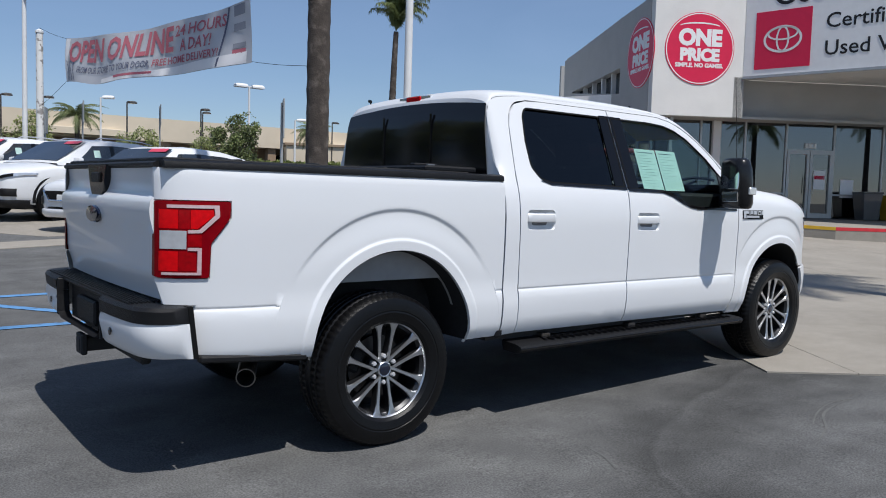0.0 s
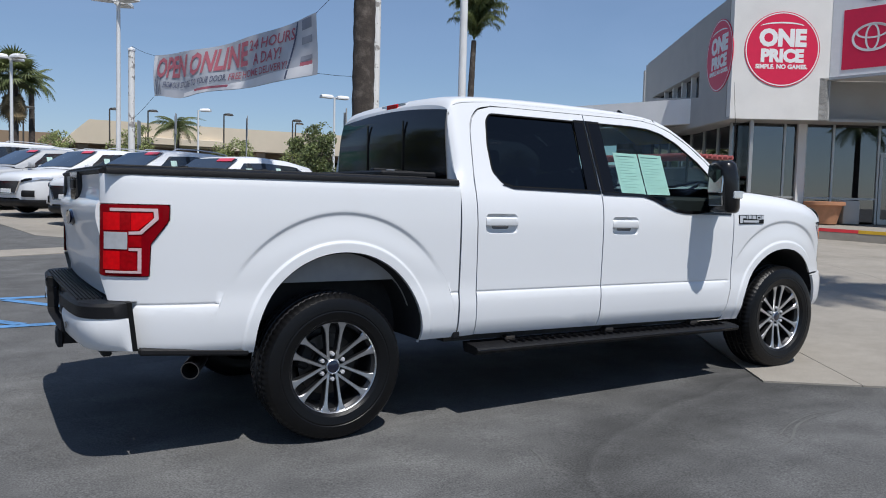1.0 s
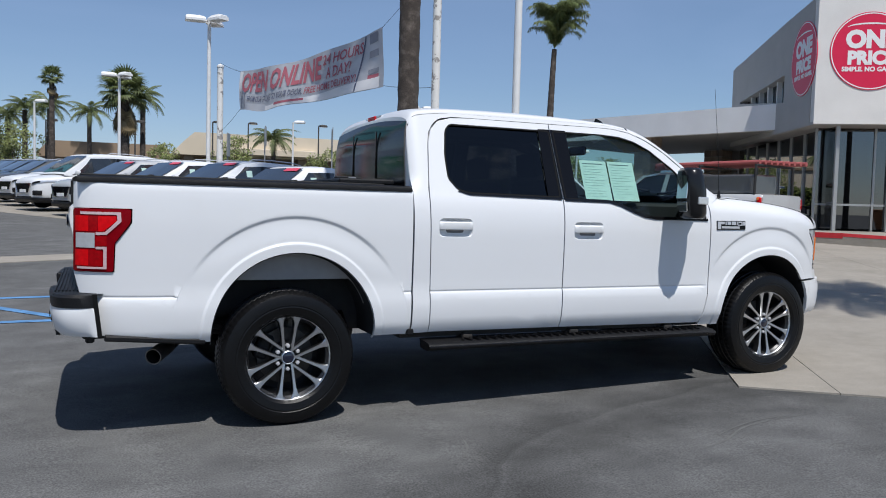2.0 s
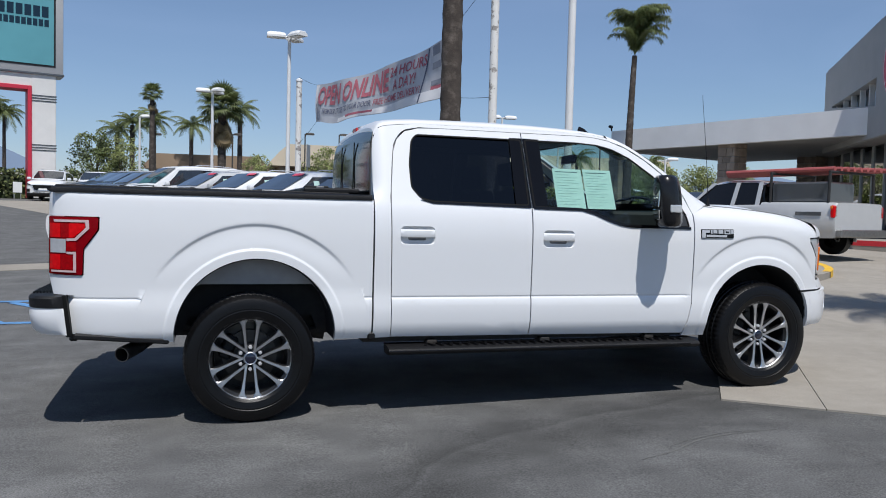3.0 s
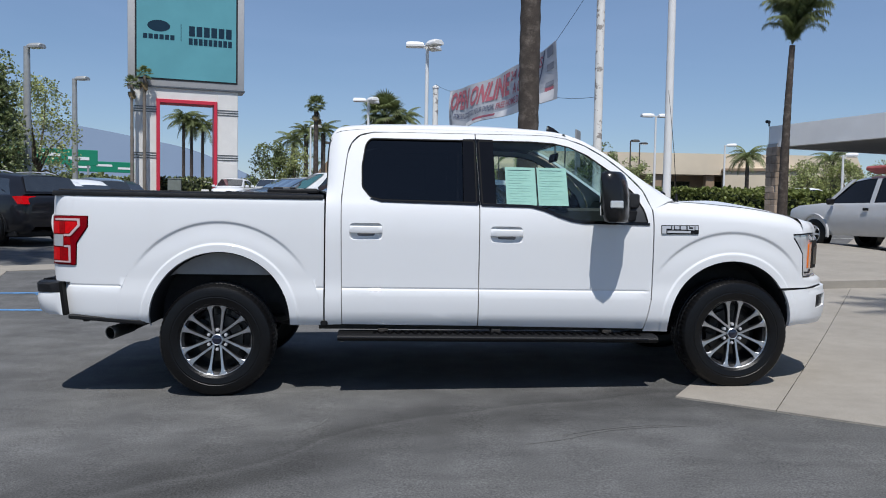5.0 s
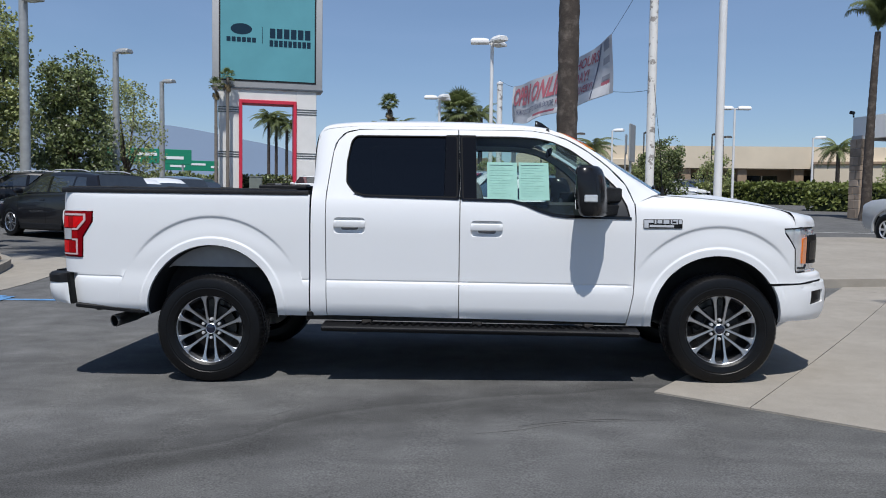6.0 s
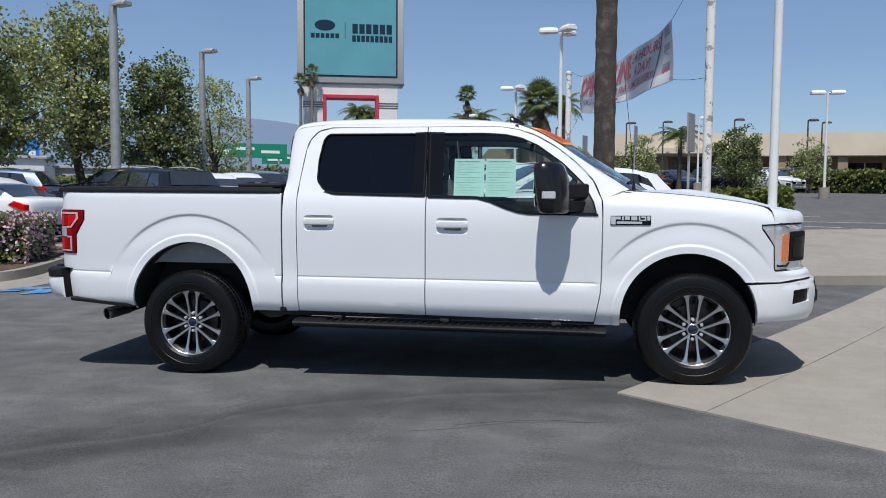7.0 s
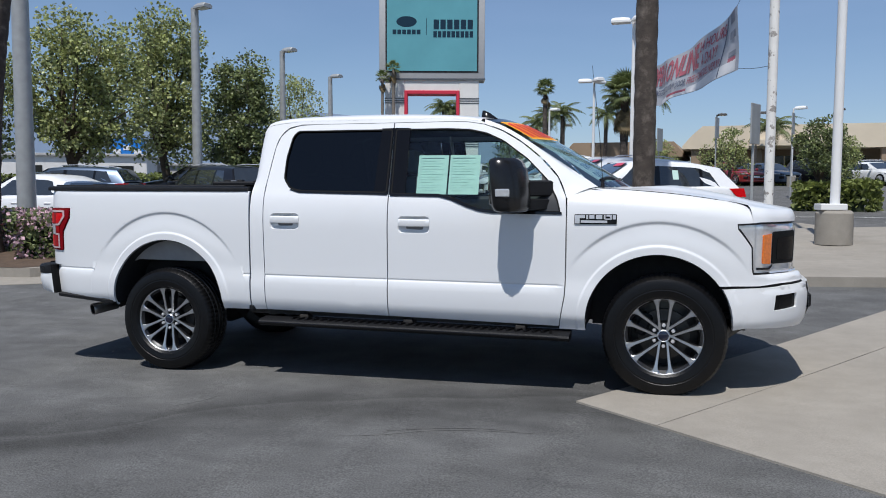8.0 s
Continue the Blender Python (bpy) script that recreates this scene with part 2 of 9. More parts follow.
def ramp(v, a, b):
    t = min(max((v - a) / (b - a), 0.0), 1.0)
    return t * t * (3 - 2 * t)


def terrain(x, y):
    """Height of the ground: the yard falls gently to the rear of the truck and climbs behind it."""
    r = 0.0 if y < -1 else (0.045 * (y + 1) ** 2 / 8 if y < 3 else 0.045 * (min(y, 8.0) - 1) + 0.034 * (max(y, 8.0) - 8 if y < 45 else 37))
    return r + 0.0185 * max(-6.0, min(8.0, x))

# ---- ground ----
ASPHALT = mat("asphalt", (0.122, 0.122, 0.121), 0.9, spec=0.12, var=0.10, scale=0.6, bump=0.55, bump_scale=110, fine=0.42, mid=0.20, mid_scale=3.0, tint=(0.130, 0.129, 0.124), tint_scale=0.35, tint_at=0.48, tint_width=0.25)


def newer_coat(m, dark):
    """A newer, darker seal coat on one side of a wavering line across the yard, with smears along it."""
    n, l = m.node_tree.nodes, m.node_tree.links
    b = n["Principled BSDF"]
    old = b.inputs["Base Color"].links[0].from_socket
    geo = n.new("ShaderNodeNewGeometry")
    sep = n.new("ShaderNodeSeparateXYZ")
    l.new(geo.outputs["Position"], sep.inputs[0])

    def math_(op, p, q, r=None):
        k = n.new("ShaderNodeMath")
        k.operation = op
        for i, v in enumerate((p, q, r)):
            if v is None:
                continue
            if isinstance(v, (int, float)):
                k.inputs[i].default_value = v
            else:
                l.new(v, k.inputs[i])
        return k.outputs[0]

    u = math_("MULTIPLY_ADD", sep.outputs["X"], 1 / 8, 3.5 / 8)
    edge = n.new("ShaderNodeValToRGB")
    el = edge.color_ramp.elements
    line = ((-3.5, -5.2), (-2.0, -3.9), (-0.9, -3.2), (-0.15, -2.80), (0.33, -2.51), (0.69, -2.20), (1.0, -1.82), (1.35, -1.55), (2.07, -1.31), (3.2, -1.0), (4.5, -0.9))
    while len(el) < len(line):
        el.new(0.5)
    for e, (x, y) in zip(el, line):
        v = (y + 6) / 6
        e.position, e.color = (x + 3.5) / 8, (v, v, v, 1)
    l.new(u, edge.inputs[0])
    y_edge = math_("MULTIPLY_ADD", edge.outputs["Color"], 6.0, -6.0)
    wob = n.new("ShaderNodeTexNoise")
    wob.inputs["Scale"].default_value, wob.inputs["Detail"].default_value = 1.3, 5.0
    l.new(geo.outputs["Position"], wob.inputs["Vector"])
    d = math_("SUBTRACT", y_edge, sep.outputs["Y"])
    # a dark trail of sealer along the border, with a pale rim
    fray = math_("MULTIPLY_ADD", wob.outputs["Fac"], 0.34, math_("ADD", d, -0.17))
    trail = n.new("ShaderNodeValToRGB")
    for e, (p_, v) in zip([trail.color_ramp.elements[0], trail.color_ramp.elements[1], *(trail.color_ramp.elements.new(0.5) for _ in range(4))], ((0.0, 0.5), (0.38, 0.5), (0.46, 0.385), (0.515, 0.37), (0.545, 0.515), (0.62, 0.5))):
        e.position, e.color = p_, (v, v, v, 1)
    l.new(math_("MULTIPLY_ADD", fray, 0.6, 0.5), trail.inputs[0])
    d = math_("ADD", d, math_("MULTIPLY_ADD", wob.outputs["Fac"], 0.9, -0.45))
    mask = n.new("ShaderNodeMapRange")
    mask.interpolation_type = "SMOOTHSTEP"
    mask.inputs["From Min"].default_value, mask.inputs["From Max"].default_value = -0.45, 0.45
    l.new(d, mask.inputs["Value"])
    # drawn-out smears along the border
    st = n.new("ShaderNodeMapping")
    st.inputs["Rotation"].default_value = (0, 0, radians(-22))
    st.inputs["Scale"].default_value = (0.7, 1.7, 1.0)
    l.new(geo.outputs["Position"], st.inputs["Vector"])
    sm = n.new("ShaderNodeTexNoise")
    sm.inputs["Scale"].default_value, sm.inputs["Detail"].default_value, sm.inputs["Distortion"].default_value = 1.1, 7.0, 1.6
    l.new(st.outputs[0], sm.inputs["Vector"])
    band = n.new("ShaderNodeMapRange")
    band.inputs["From Min"].default_value, band.inputs["From Max"].default_value = 0.38, 0.70
    band.inputs["To Min"].default_value, band.inputs["To Max"].default_value = 0.90, 1.11
    l.new(sm.outputs["Fac"], band.inputs["Value"])
    dk = n.new("ShaderNodeMapRange")
    dk.inputs["To Min"].default_value, dk.inputs["To Max"].default_value = 1.0, dark
    l.new(mask.outputs[0], dk.inputs["Value"])
    sc = n.new("ShaderNodeVectorMath")
    sc.operation = "SCALE"
    l.new(old, sc.inputs[0])
    l.new(math_("MULTIPLY", math_("MULTIPLY", trail.outputs["Color"], 2.0), math_("MULTIPLY", dk.outputs[0], band.outputs[0])), sc.inputs["Scale"])
    # pale grit and small spots
    gr = n.new("ShaderNodeTexVoronoi")
    gr.inputs["Scale"].default_value = 9.0
    l.new(geo.outputs["Position"], gr.inputs["Vector"])
    gm = n.new("ShaderNodeMapRange")
    gm.inputs["From Min"].default_value, gm.inputs["From Max"].default_value = 0.035, 0.02
    gm.inputs["To Max"].default_value = 0.55
    l.new(gr.outputs["Distance"], gm.inputs["Value"])
    gx = n.new("ShaderNodeMix")
    gx.data_type = "RGBA"
    gx.inputs["B"].default_value = (0.20, 0.195, 0.185, 1)
    l.new(gm.outputs[0], gx.inputs["Factor"])
    l.new(sc.outputs[0], gx.inputs["A"])
    l.new(gx.outputs["Result"], b.inputs["Base Color"])


newer_coat(ASPHALT, 0.47)
CONCRETE = mat("concrete", (0.295, 0.27, 0.232), 0.88, spec=0.2, var=0.10, scale=1.2, bump=0.25, bump_scale=120, fine=0.12, mid=0.07, mid_scale=7.0, tint=(0.235, 0.215, 0.18), tint_scale=0.5, tint_at=0.52, tint_width=0.2)


def ground_patch(name, xs, ys, material, lift=0.0, kind="structure", label="", inside=None, category=""):
    bm = B()
    vs = [[bm.verts.new((x, y, terrain(x, y) + lift)) for y in ys] for x in xs]
    for i in range(len(xs) - 1):
        for j in range(len(ys) - 1):
            bm.faces.new((vs[i][j], vs[i + 1][j], vs[i + 1][j + 1], vs[i][j + 1]))
    ob = part(name, bm, material)
    return tagged(ob, label, category, "", kind)


xs = [-2500, -800, -300, -120, -60, -35, -25, *np.arange(-18, 30.1, 1.0), 38, 50, 80, 150, 400, 1000, 2500]
ys = [-2500, -800, -300, -100, -40, -20, *np.arange(-12, 40.1, 1.0), 48, 60, 90, 150, 400, 1000, 2500]
ground_patch("ground", xs, ys, ASPHALT, label="dark worn asphalt yard sloping gently up", category="ground")


def drape(bm, outline, lift, step=1.0, skirt=0.0, mi=0, wall_mi=None):
    """Lays a flat outline on the ground, lifted, with walls down to below the ground."""
    vs = [bm.verts.new((x, y, 0)) for x, y in outline]
    es = [bm.edges.new((vs[i], vs[(i + 1) % len(vs)])) for i in range(len(vs))]
    before = set(bm.faces)
    bmesh.ops.triangle_fill(bm, edges=es, use_beauty=True, normal=(0, 0, 1))
    fs = [f for f in bm.faces if f not in before]
    for a in (0, 1):
        lo, hi = min(p[a] for p in outline), max(p[a] for p in outline)
        k = int((hi - lo) / step)
        for i in range(1, k):
            geo = list({g for f in bm.faces if f not in before for g in (f, *f.edges, *f.verts)})
            co, no = [0, 0, 0], [0, 0, 0]
            co[a], no[a] = lo + (hi - lo) * i / k, 1
            bmesh.ops.bisect_plane(bm, geom=geo, plane_co=co, plane_no=no, dist=1e-5)
    fs = [f for f in bm.faces if f not in before]
    rim = [e for e in {e for f in fs for e in f.edges} if e.is_boundary]
    for v in {v for f in fs for v in f.verts}:
        v.co.z = terrain(v.co.x, v.co.y) + lift
    for f in fs:
        f.normal_update()
        if f.normal.z < 0:
            f.normal_flip()
        f.material_index = mi
    if skirt:
        r = bmesh.ops.extrude_edge_only(bm, edges=rim)
        for g in r["geom"]:
            if isinstance(g, bmesh.types.BMVert):
                g.co.z -= skirt
            elif isinstance(g, bmesh.types.BMFace):
                g.material_index = mi if wall_mi is None else wall_mi
    return bm


YELLOW = mat("yellow_kerb_paint", (0.70, 0.42, 0.03), 0.6, var=0.12, scale=5)
RED = mat("red_kerb_paint", (0.55, 0.03, 0.04), 0.6, var=0.12, scale=5)
BLUE_LINE = mat("blue_line_paint", (0.10, 0.24, 0.45), 0.7, var=0.25, scale=6, tint=(0.06, 0.08, 0.11), tint_scale=14, tint_at=0.55)
WHITE_LINE = mat("white_line_paint", (0.50, 0.50, 0.48), 0.7, var=0.2, scale=6, tint=(0.12, 0.12, 0.12), tint_scale=9, tint_at=0.56)
CHALK = mat("pale_scuff", (0.105, 0.104, 0.100), 0.85, var=0.2, scale=9)
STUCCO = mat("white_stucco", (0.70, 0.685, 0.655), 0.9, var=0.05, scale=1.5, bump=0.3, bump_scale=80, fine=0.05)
# gray tone carries the shade of side walls and soffits, and plain gray elsewhere
STUCCO_GRAY_SHADE = mat("gray_and_shaded_stucco", (0.40, 0.395, 0.38), 0.9, var=0.05, scale=1.5, bump=0.3, bump_scale=80, fine=0.05)
BEIGE = mat("beige_stucco", (0.64, 0.55, 0.42), 0.9, var=0.08, scale=0.5)
BEIGE_DARK = mat("brown_stucco", (0.30, 0.22, 0.15), 0.9, var=0.1, scale=0.7)
FRAME = mat("anodised_frame", (0.45, 0.45, 0.44), 0.4, metal=0.6, var=0.05)
SHOP_GLASS = pane("shop_glass", (0.20, 0.205, 0.21), base=0.17, edge=5.0)
DARK_ROOM = mat("dim_toned_interior", (0.03, 0.03, 0.03), 0.8, var=0.4, scale=0.8)
SIGN_WHITE = mat("sign_white", (0.80, 0.80, 0.79), 0.45, var=0.03)
SIGN_RED = mat("sign_red", (0.66, 0.016, 0.068), 0.45, var=0.04)
SIGN_BLACK = mat("sign_black", (0.01, 0.01, 0.011), 0.5, var=0.1)
STONE = mat("stone_facing", (0.33, 0.26, 0.20), 0.9, var=0.25, scale=3, per_object=0.25)
TERRACOTTA = mat("terracotta", (0.45, 0.22, 0.12), 0.8, var=0.15, scale=6)

# concrete apron in slabs: a corner at A, edges along U and V
A, U, V = Vector((3.16, -1.20)), Vector((0.760, -0.650)), Vector((0.5605, 0.828))
apron = tagged(new("pavement"), "pale concrete apron in large cast slabs", "pavement", "", "structure")
U_CUTS = (0.0, 0.66, 4.2, 7.8, 11.4, 15.0)
V_CUTS = (0.0, 6.4, 12.4, 18.4, 26.0)
for u0, u1 in zip(U_CUTS, U_CUTS[1:]):
    for v0, v1 in zip(V_CUTS, V_CUTS[1:]):
        g = 0.003
        pts = []
        for a, b in ((u0 + g, v0 + g), (u1 - g, v0 + g), (u1 - g, v1 - g), (u0 + g, v1 - g)):
            p = A + U * a + V * b
            pts.append((p.x, p.y))
        bm = B()
        drape(bm, pts, 0.012, 1.2, 0.05)
        part("slab", bm, CONCRETE, apron)

# raised walk with the flagpole, kerb yellow at its nose
walk_out = smoothed([(2.75, 5.2), (3.0, 4.65), (3.6, 4.35), (5.3, 4.22), (7.2, 4.32), (8.8, 4.55), (9.9, 5.15), (10.7, 6.1), (11.2, 7.6), (11.35, 9.6), (11.2, 12.0)], 4) + [(9.4, 11.75), (6.3, 11.05), (5.6, 10.9), (5.2, 9.2), (2.9, 7.6)]
bm = B()
drape(bm, walk_out, 0.12, 1.0, 0.20)
tagged(part("pavement_raised", bm, CONCRETE), "raised concrete walk with a rounded kerb", "pavement", "", "structure")
bm = B()
nose = [p for p in walk_out if 9.9 <= p[0] <= 11.3 and p[1] < 8.5]
rows = []
for x, y in nose:
    z = terrain(x, y)
    rows.append([(x + 0.006, y - 0.006, z - 0.02), (x + 0.006, y - 0.006, z + 0.124), (x - 0.13, y + 0.05, z + 0.124)])
add_loft(bm, rows)
tagged(part("kerb_paint_yellow", bm, YELLOW), "worn yellow paint on a kerb", "kerb", "", "structure")

# strip gutters and stall pad of the lot
bm = B()
drape(bm, [(-14, 4.65), (-4.0, 7.42), (2.4, 9.05), (2.3, 9.85), (-4.1, 8.28), (-14.2, 5.5)], 0.010, 1.0, 0.03)
tagged(part("gutter_strip", bm, CONCRETE), "pale concrete gutter across the asphalt", "gutter", "", "structure")
bm = B()
drape(bm, [(-0.6, 11.45), (0.6, 9.9), (7.5, 11.6), (-3.5, 40), (-12, 40), (-3.75, 22), (-1.75, 18.3)], 0.008, 1.5, 0.03)
tagged(part("pavement_stalls", bm, CONCRETE), "concrete parking stalls", "pavement", "", "structure")
bm = B()
drape(bm, smoothed([(-4.75, 3.35), (-4.62, 4.2), (-4.72, 5.4), (-5.0, 6.6), (-5.6, 7.9), (-7.2, 8.9)], 3) + [(-15, 11.0), (-15, 2.6), (-6.2, 2.85)], 0.009, 1.0, 0.03)
tagged(part("gutter_apron", bm, CONCRETE), "concrete apron round a planter", "gutter", "", "structure")
PLANTER = smoothed([(-5.75, 3.75), (-5.45, 4.15), (-5.45, 4.8), (-5.75, 5.9), (-6.2, 6.9), (-7.0, 7.5), (-9.0, 8.1)], 4) + [(-15, 9.6), (-15, 3.4)]
bm = B()
drape(bm, PLANTER, 0.15, 1.0, 0.25)
tagged(part("kerb_planter", bm, CONCRETE), "concrete planter kerb", "kerb", "", "structure")
bm = B()
drape(bm, [(x - 0.17 if x > -14 else x, y) for x, y in PLANTER], 0.156, 1.0, 0.0)
SOIL = mat("planter_soil", (0.09, 0.06, 0.04), 0.95, var=0.3, scale=6, bump=0.6, bump_scale=40)
tagged(part("ground_planter", bm, SOIL), "brown planter soil", "soil", "", "structure")


def painted_line(name, a, b, width, material, label, category):
    a, b = Vector(a), Vector(b)
    n = Vector((-(b - a).y, (b - a).x)).normalized() * width / 2
    k = max(2, int((b - a).length / 0.5))
    bm = B()
    add_loft(bm, [[(p.x, p.y, terrain(p.x, p.y) + 0.006) for p in (q - n, q + n)] for q in (a.lerp(b, i / k) for i in range(k + 1))])
    return tagged(part(name, bm, material), label, category, "", "structure")


for a, b in (((-4.2, 4.62), (0.15, 4.56)), ((-4.2, 3.30), (0.15, 3.02)), ((-1.35, 4.50), (-0.20, 3.20)), ((-2.45, 4.52), (-1.25, 3.16)), ((-3.55, 4.54), (-2.3, 3.22))):
    painted_line("line_blue", a, b, 0.11, BLUE_LINE, "faded blue stall marking on asphalt", "road marking")
bm = B()
for c, s in (((-4.55, 3.42), (0.30, 0.16)), ((-4.25, 3.22), (0.16, 0.30)), ((-4.75, 3.25), (0.14, 0.14))):
    drape(bm, [(c[0] - s[0], c[1] - s[1]), (c[0] + s[0], c[1] - s[1] * 0.5), (c[0] + s[0], c[1] + s[1]), (c[0] - s[0], c[1] + s[1] * 0.6)], 0.013, 0.5)
tagged(part("stall_symbol", bm, BLUE_LINE), "faded blue stall symbol", "road marking", "", "structure")
for a, b in (((8.4, 14.1), (9.2, 13.7)), ((9.3, 13.4), (14.5, 12.2)), ((6.5, 16.2), (16, 14.8)), ((7.0, 19.0), (10, 18.2))):
    painted_line("line_white", a, b, 0.12, WHITE_LINE, "worn white lane marking", "road marking")
for a, b in (((17.0, 8.6), (20.4, 11.2)), ((17.5, 8.0), (21.0, 10.6)), ((18.0, 7.4), (21.6, 10.0)), ((15.8, 9.6), (19.6, 12.4))):
    painted_line("line_crossing", a, b, 0.10, mat("gray_line_paint", (0.16, 0.17, 0.20), 0.7, var=0.2), "gray painted crossing stripe", "road marking")
# repaired cracks, scuffs and tyre arcs on the asphalt
for pts, w, m_ in (([(1.95, -2.20), (2.19, -2.12), (2.44, -1.98), (2.7, -1.92), (3.06, -1.90)], 0.010, CHALK), ([(2.2, -2.04), (2.44, -1.94), (2.7, -1.88), (2.9, -1.89)], 0.008, CHALK), ([(0.70, -1.85), (0.79, -1.70), (0.83, -1.55)], 0.008, CHALK), ([(1.72, -3.30), (1.80, -3.24), (1.88, -3.19)], 0.010, CHALK)):
    bm = B()
    c = smoothed([(*p, 0) for p in pts], 8)
    rows = []
    for i, p in enumerate(c):
        q0, q1 = Vector(c[max(i - 1, 0)]), Vector(c[min(i + 1, len(c) - 1)])
        d = (q1 - q0).normalized()
        n = Vector((-d.y, d.x, 0)) * w * (0.35 + 0.65 * math.sin(math.pi * (i + 0.5) / len(c))) * (0.8 + 0.4 * noise.noise(Vector((i * 0.7, w * 9, 0))))
        rows.append([(r.x, r.y, terrain(r.x, r.y) + 0.002) for r in (Vector(p) - n, Vector(p) + n)])
    add_loft(bm, rows)
    tagged(part("asphalt_mark", bm, m_), "faint scuff on the asphalt", "road marking", "", "structure")


# ---- writing ----
def text(name, words, size, material, parent, matrix, squeeze=1.0, bold=0.0, extrude=0.006, align="LEFT"):
    cu = bpy.data.curves.new(name, "FONT")
    cu.body, cu.size, cu.extrude, cu.offset, cu.align_x = words, size, extrude, bold, align
    cu.resolution_u = 3
    tmp = bpy.data.objects.new(name, cu)
    scene.collection.objects.link(tmp)
    me = bpy.data.meshes.new_from_object(tmp.evaluated_get(bpy.context.evaluated_depsgraph_get()))
    bpy.data.objects.remove(tmp)
    me.materials.clear()
    me.materials.append(material)
    ob = new(name, me)
    ob.parent = parent
    ob.matrix_basis = matrix @ Matrix.Diagonal((squeeze, 1, 1, 1))
    return ob


# ---- the showroom ----
C0, FA, FB = Vector((17.93, 11.40)), Vector((0.840, -0.543)), Vector((0.495, 0.869))
IN = Vector((0.543, 0.840))                      # into the building from its front
ANG = math.degrees(math.atan2(FA.y, FA.x))
TOP, LOW, FLOOR = 7.55, 3.90, 0.82


def on_front(s, z, out=0.0, depth=0.0):
    """Pose on the front face: s along it, z up, out in front of it; x of the pose runs along the face, y up it, z out."""
    p = C0 + FA * s - Vector((IN.x, IN.y)) * out
    return Matrix(((FA.x, 0, -IN.x, p.x), (FA.y, 0, -IN.y, p.y), (0, 1, 0, z), (0, 0, 0, 1)))


NB = Vector((-FB.y, FB.x))


def on_side(s, z, out=0.0):
    p = C0 + FB * s + NB * out
    return Matrix(((-FB.x, 0, NB.x, p.x), (-FB.y, 0, NB.y, p.y), (0, 1, 0, z), (0, 0, 0, 1)))


def slab_between(bm, p0, p1, thick_dir, z0, z1, mi=0):
    """An upright wall from p0 to p1 (plan), made thick along thick_dir."""
    q = [Vector(p0), Vector(p1), Vector(p1) + Vector(thick_dir), Vector(p0) + Vector(thick_dir)]
    lo = [bm.verts.new((p.x, p.y, z0)) for p in q]
    hi = [bm.verts.new((p.x, p.y, z1)) for p in q]
    bm.faces.new(lo[::-1]).material_index = mi
    bm.faces.new(hi).material_index = mi
    for i in range(4):
        j = (i + 1) % 4
        bm.faces.new((lo[i], lo[j], hi[j], hi[i])).material_index = mi


showroom = thing("showroom", "white stucco car showroom with glass front", "building", pose(0, 0, 0))
bm = B()
slab_between(bm, C0, C0 + FA * 2.88, IN * 0.35, LOW, TOP)
part("wall", bm, STUCCO, showroom)
# the long side wall with a strip window, built round its opening
SIDE_END, TOP2 = 9.15, 7.20
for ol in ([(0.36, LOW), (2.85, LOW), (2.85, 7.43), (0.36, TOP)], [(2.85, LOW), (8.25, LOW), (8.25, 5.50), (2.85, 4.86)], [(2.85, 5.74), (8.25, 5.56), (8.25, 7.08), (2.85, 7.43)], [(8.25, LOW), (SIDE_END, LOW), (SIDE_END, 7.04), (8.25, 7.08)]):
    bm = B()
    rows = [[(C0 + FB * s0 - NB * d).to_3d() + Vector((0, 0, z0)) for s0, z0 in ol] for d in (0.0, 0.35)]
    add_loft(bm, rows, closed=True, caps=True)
    part("wall", bm, STUCCO_GRAY_SHADE, showroom)
bm = B()
slab_between(bm, C0 + FB * 2.85 - NB * 0.30, C0 + FB * 8.25 - NB * 0.30, -NB * 0.02, 4.90, 5.72)
sw = part("strip_window", bm, SHOP_GLASS, showroom)
for k in range(6):
    bm = B()
    p = C0 + FB * (2.95 + k * 1.04) - NB * 0.20
    add_box(bm, (p.x, p.y, 5.31), (0.09, 0.16, 0.82), (0, 0, math.degrees(math.atan2(FB.y, FB.x))))
    part("mullion", bm, STUCCO, sw)
bm = B()
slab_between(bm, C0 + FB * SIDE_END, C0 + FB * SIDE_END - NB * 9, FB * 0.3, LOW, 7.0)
part("wall", bm, STUCCO_GRAY_SHADE, showroom)
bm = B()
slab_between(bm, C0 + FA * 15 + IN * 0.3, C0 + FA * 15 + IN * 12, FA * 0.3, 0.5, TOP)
part("wall", bm, STUCCO_GRAY_SHADE, showroom)
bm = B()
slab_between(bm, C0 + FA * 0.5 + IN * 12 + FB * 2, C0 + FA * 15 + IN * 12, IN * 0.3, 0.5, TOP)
part("wall", bm, STUCCO_GRAY_SHADE, showroom)
bm = B()
pts = [C0 + IN * 0.1 - NB * 0.1, C0 + FA * 15, C0 + FA * 15 + IN * 12, C0 + FB * SIDE_END]
add_prism(bm, [(p.x, p.y) for p in pts], 6.60, 6.80, "Z")
part("roof", bm, STUCCO_GRAY_SHADE, showroom)
# stepped sign band over the entrance, and the soffit band below it, grayed for its shade
W0, WD = C0 + FA * 2.88, Vector((0.175, -0.985))          # the sign wall swings out from the front
WN = Vector((-0.985, -0.175))
bm = B()
slab_between(bm, W0 + WN * 0.02, W0 + WD * 8 + WN * 0.02, -WN * 0.40, 5.14, TOP + 0.6)
band = part("sign_band", bm, SIGN_WHITE, showroom, "white sign band")
bm = B()
slab_between(bm, W0 + WN * 0.06, W0 + WD * 8 + WN * 0.06, -WN * 0.07, 5.08, 5.16)
part("band_edge", bm, FRAME, band)
bm = B()
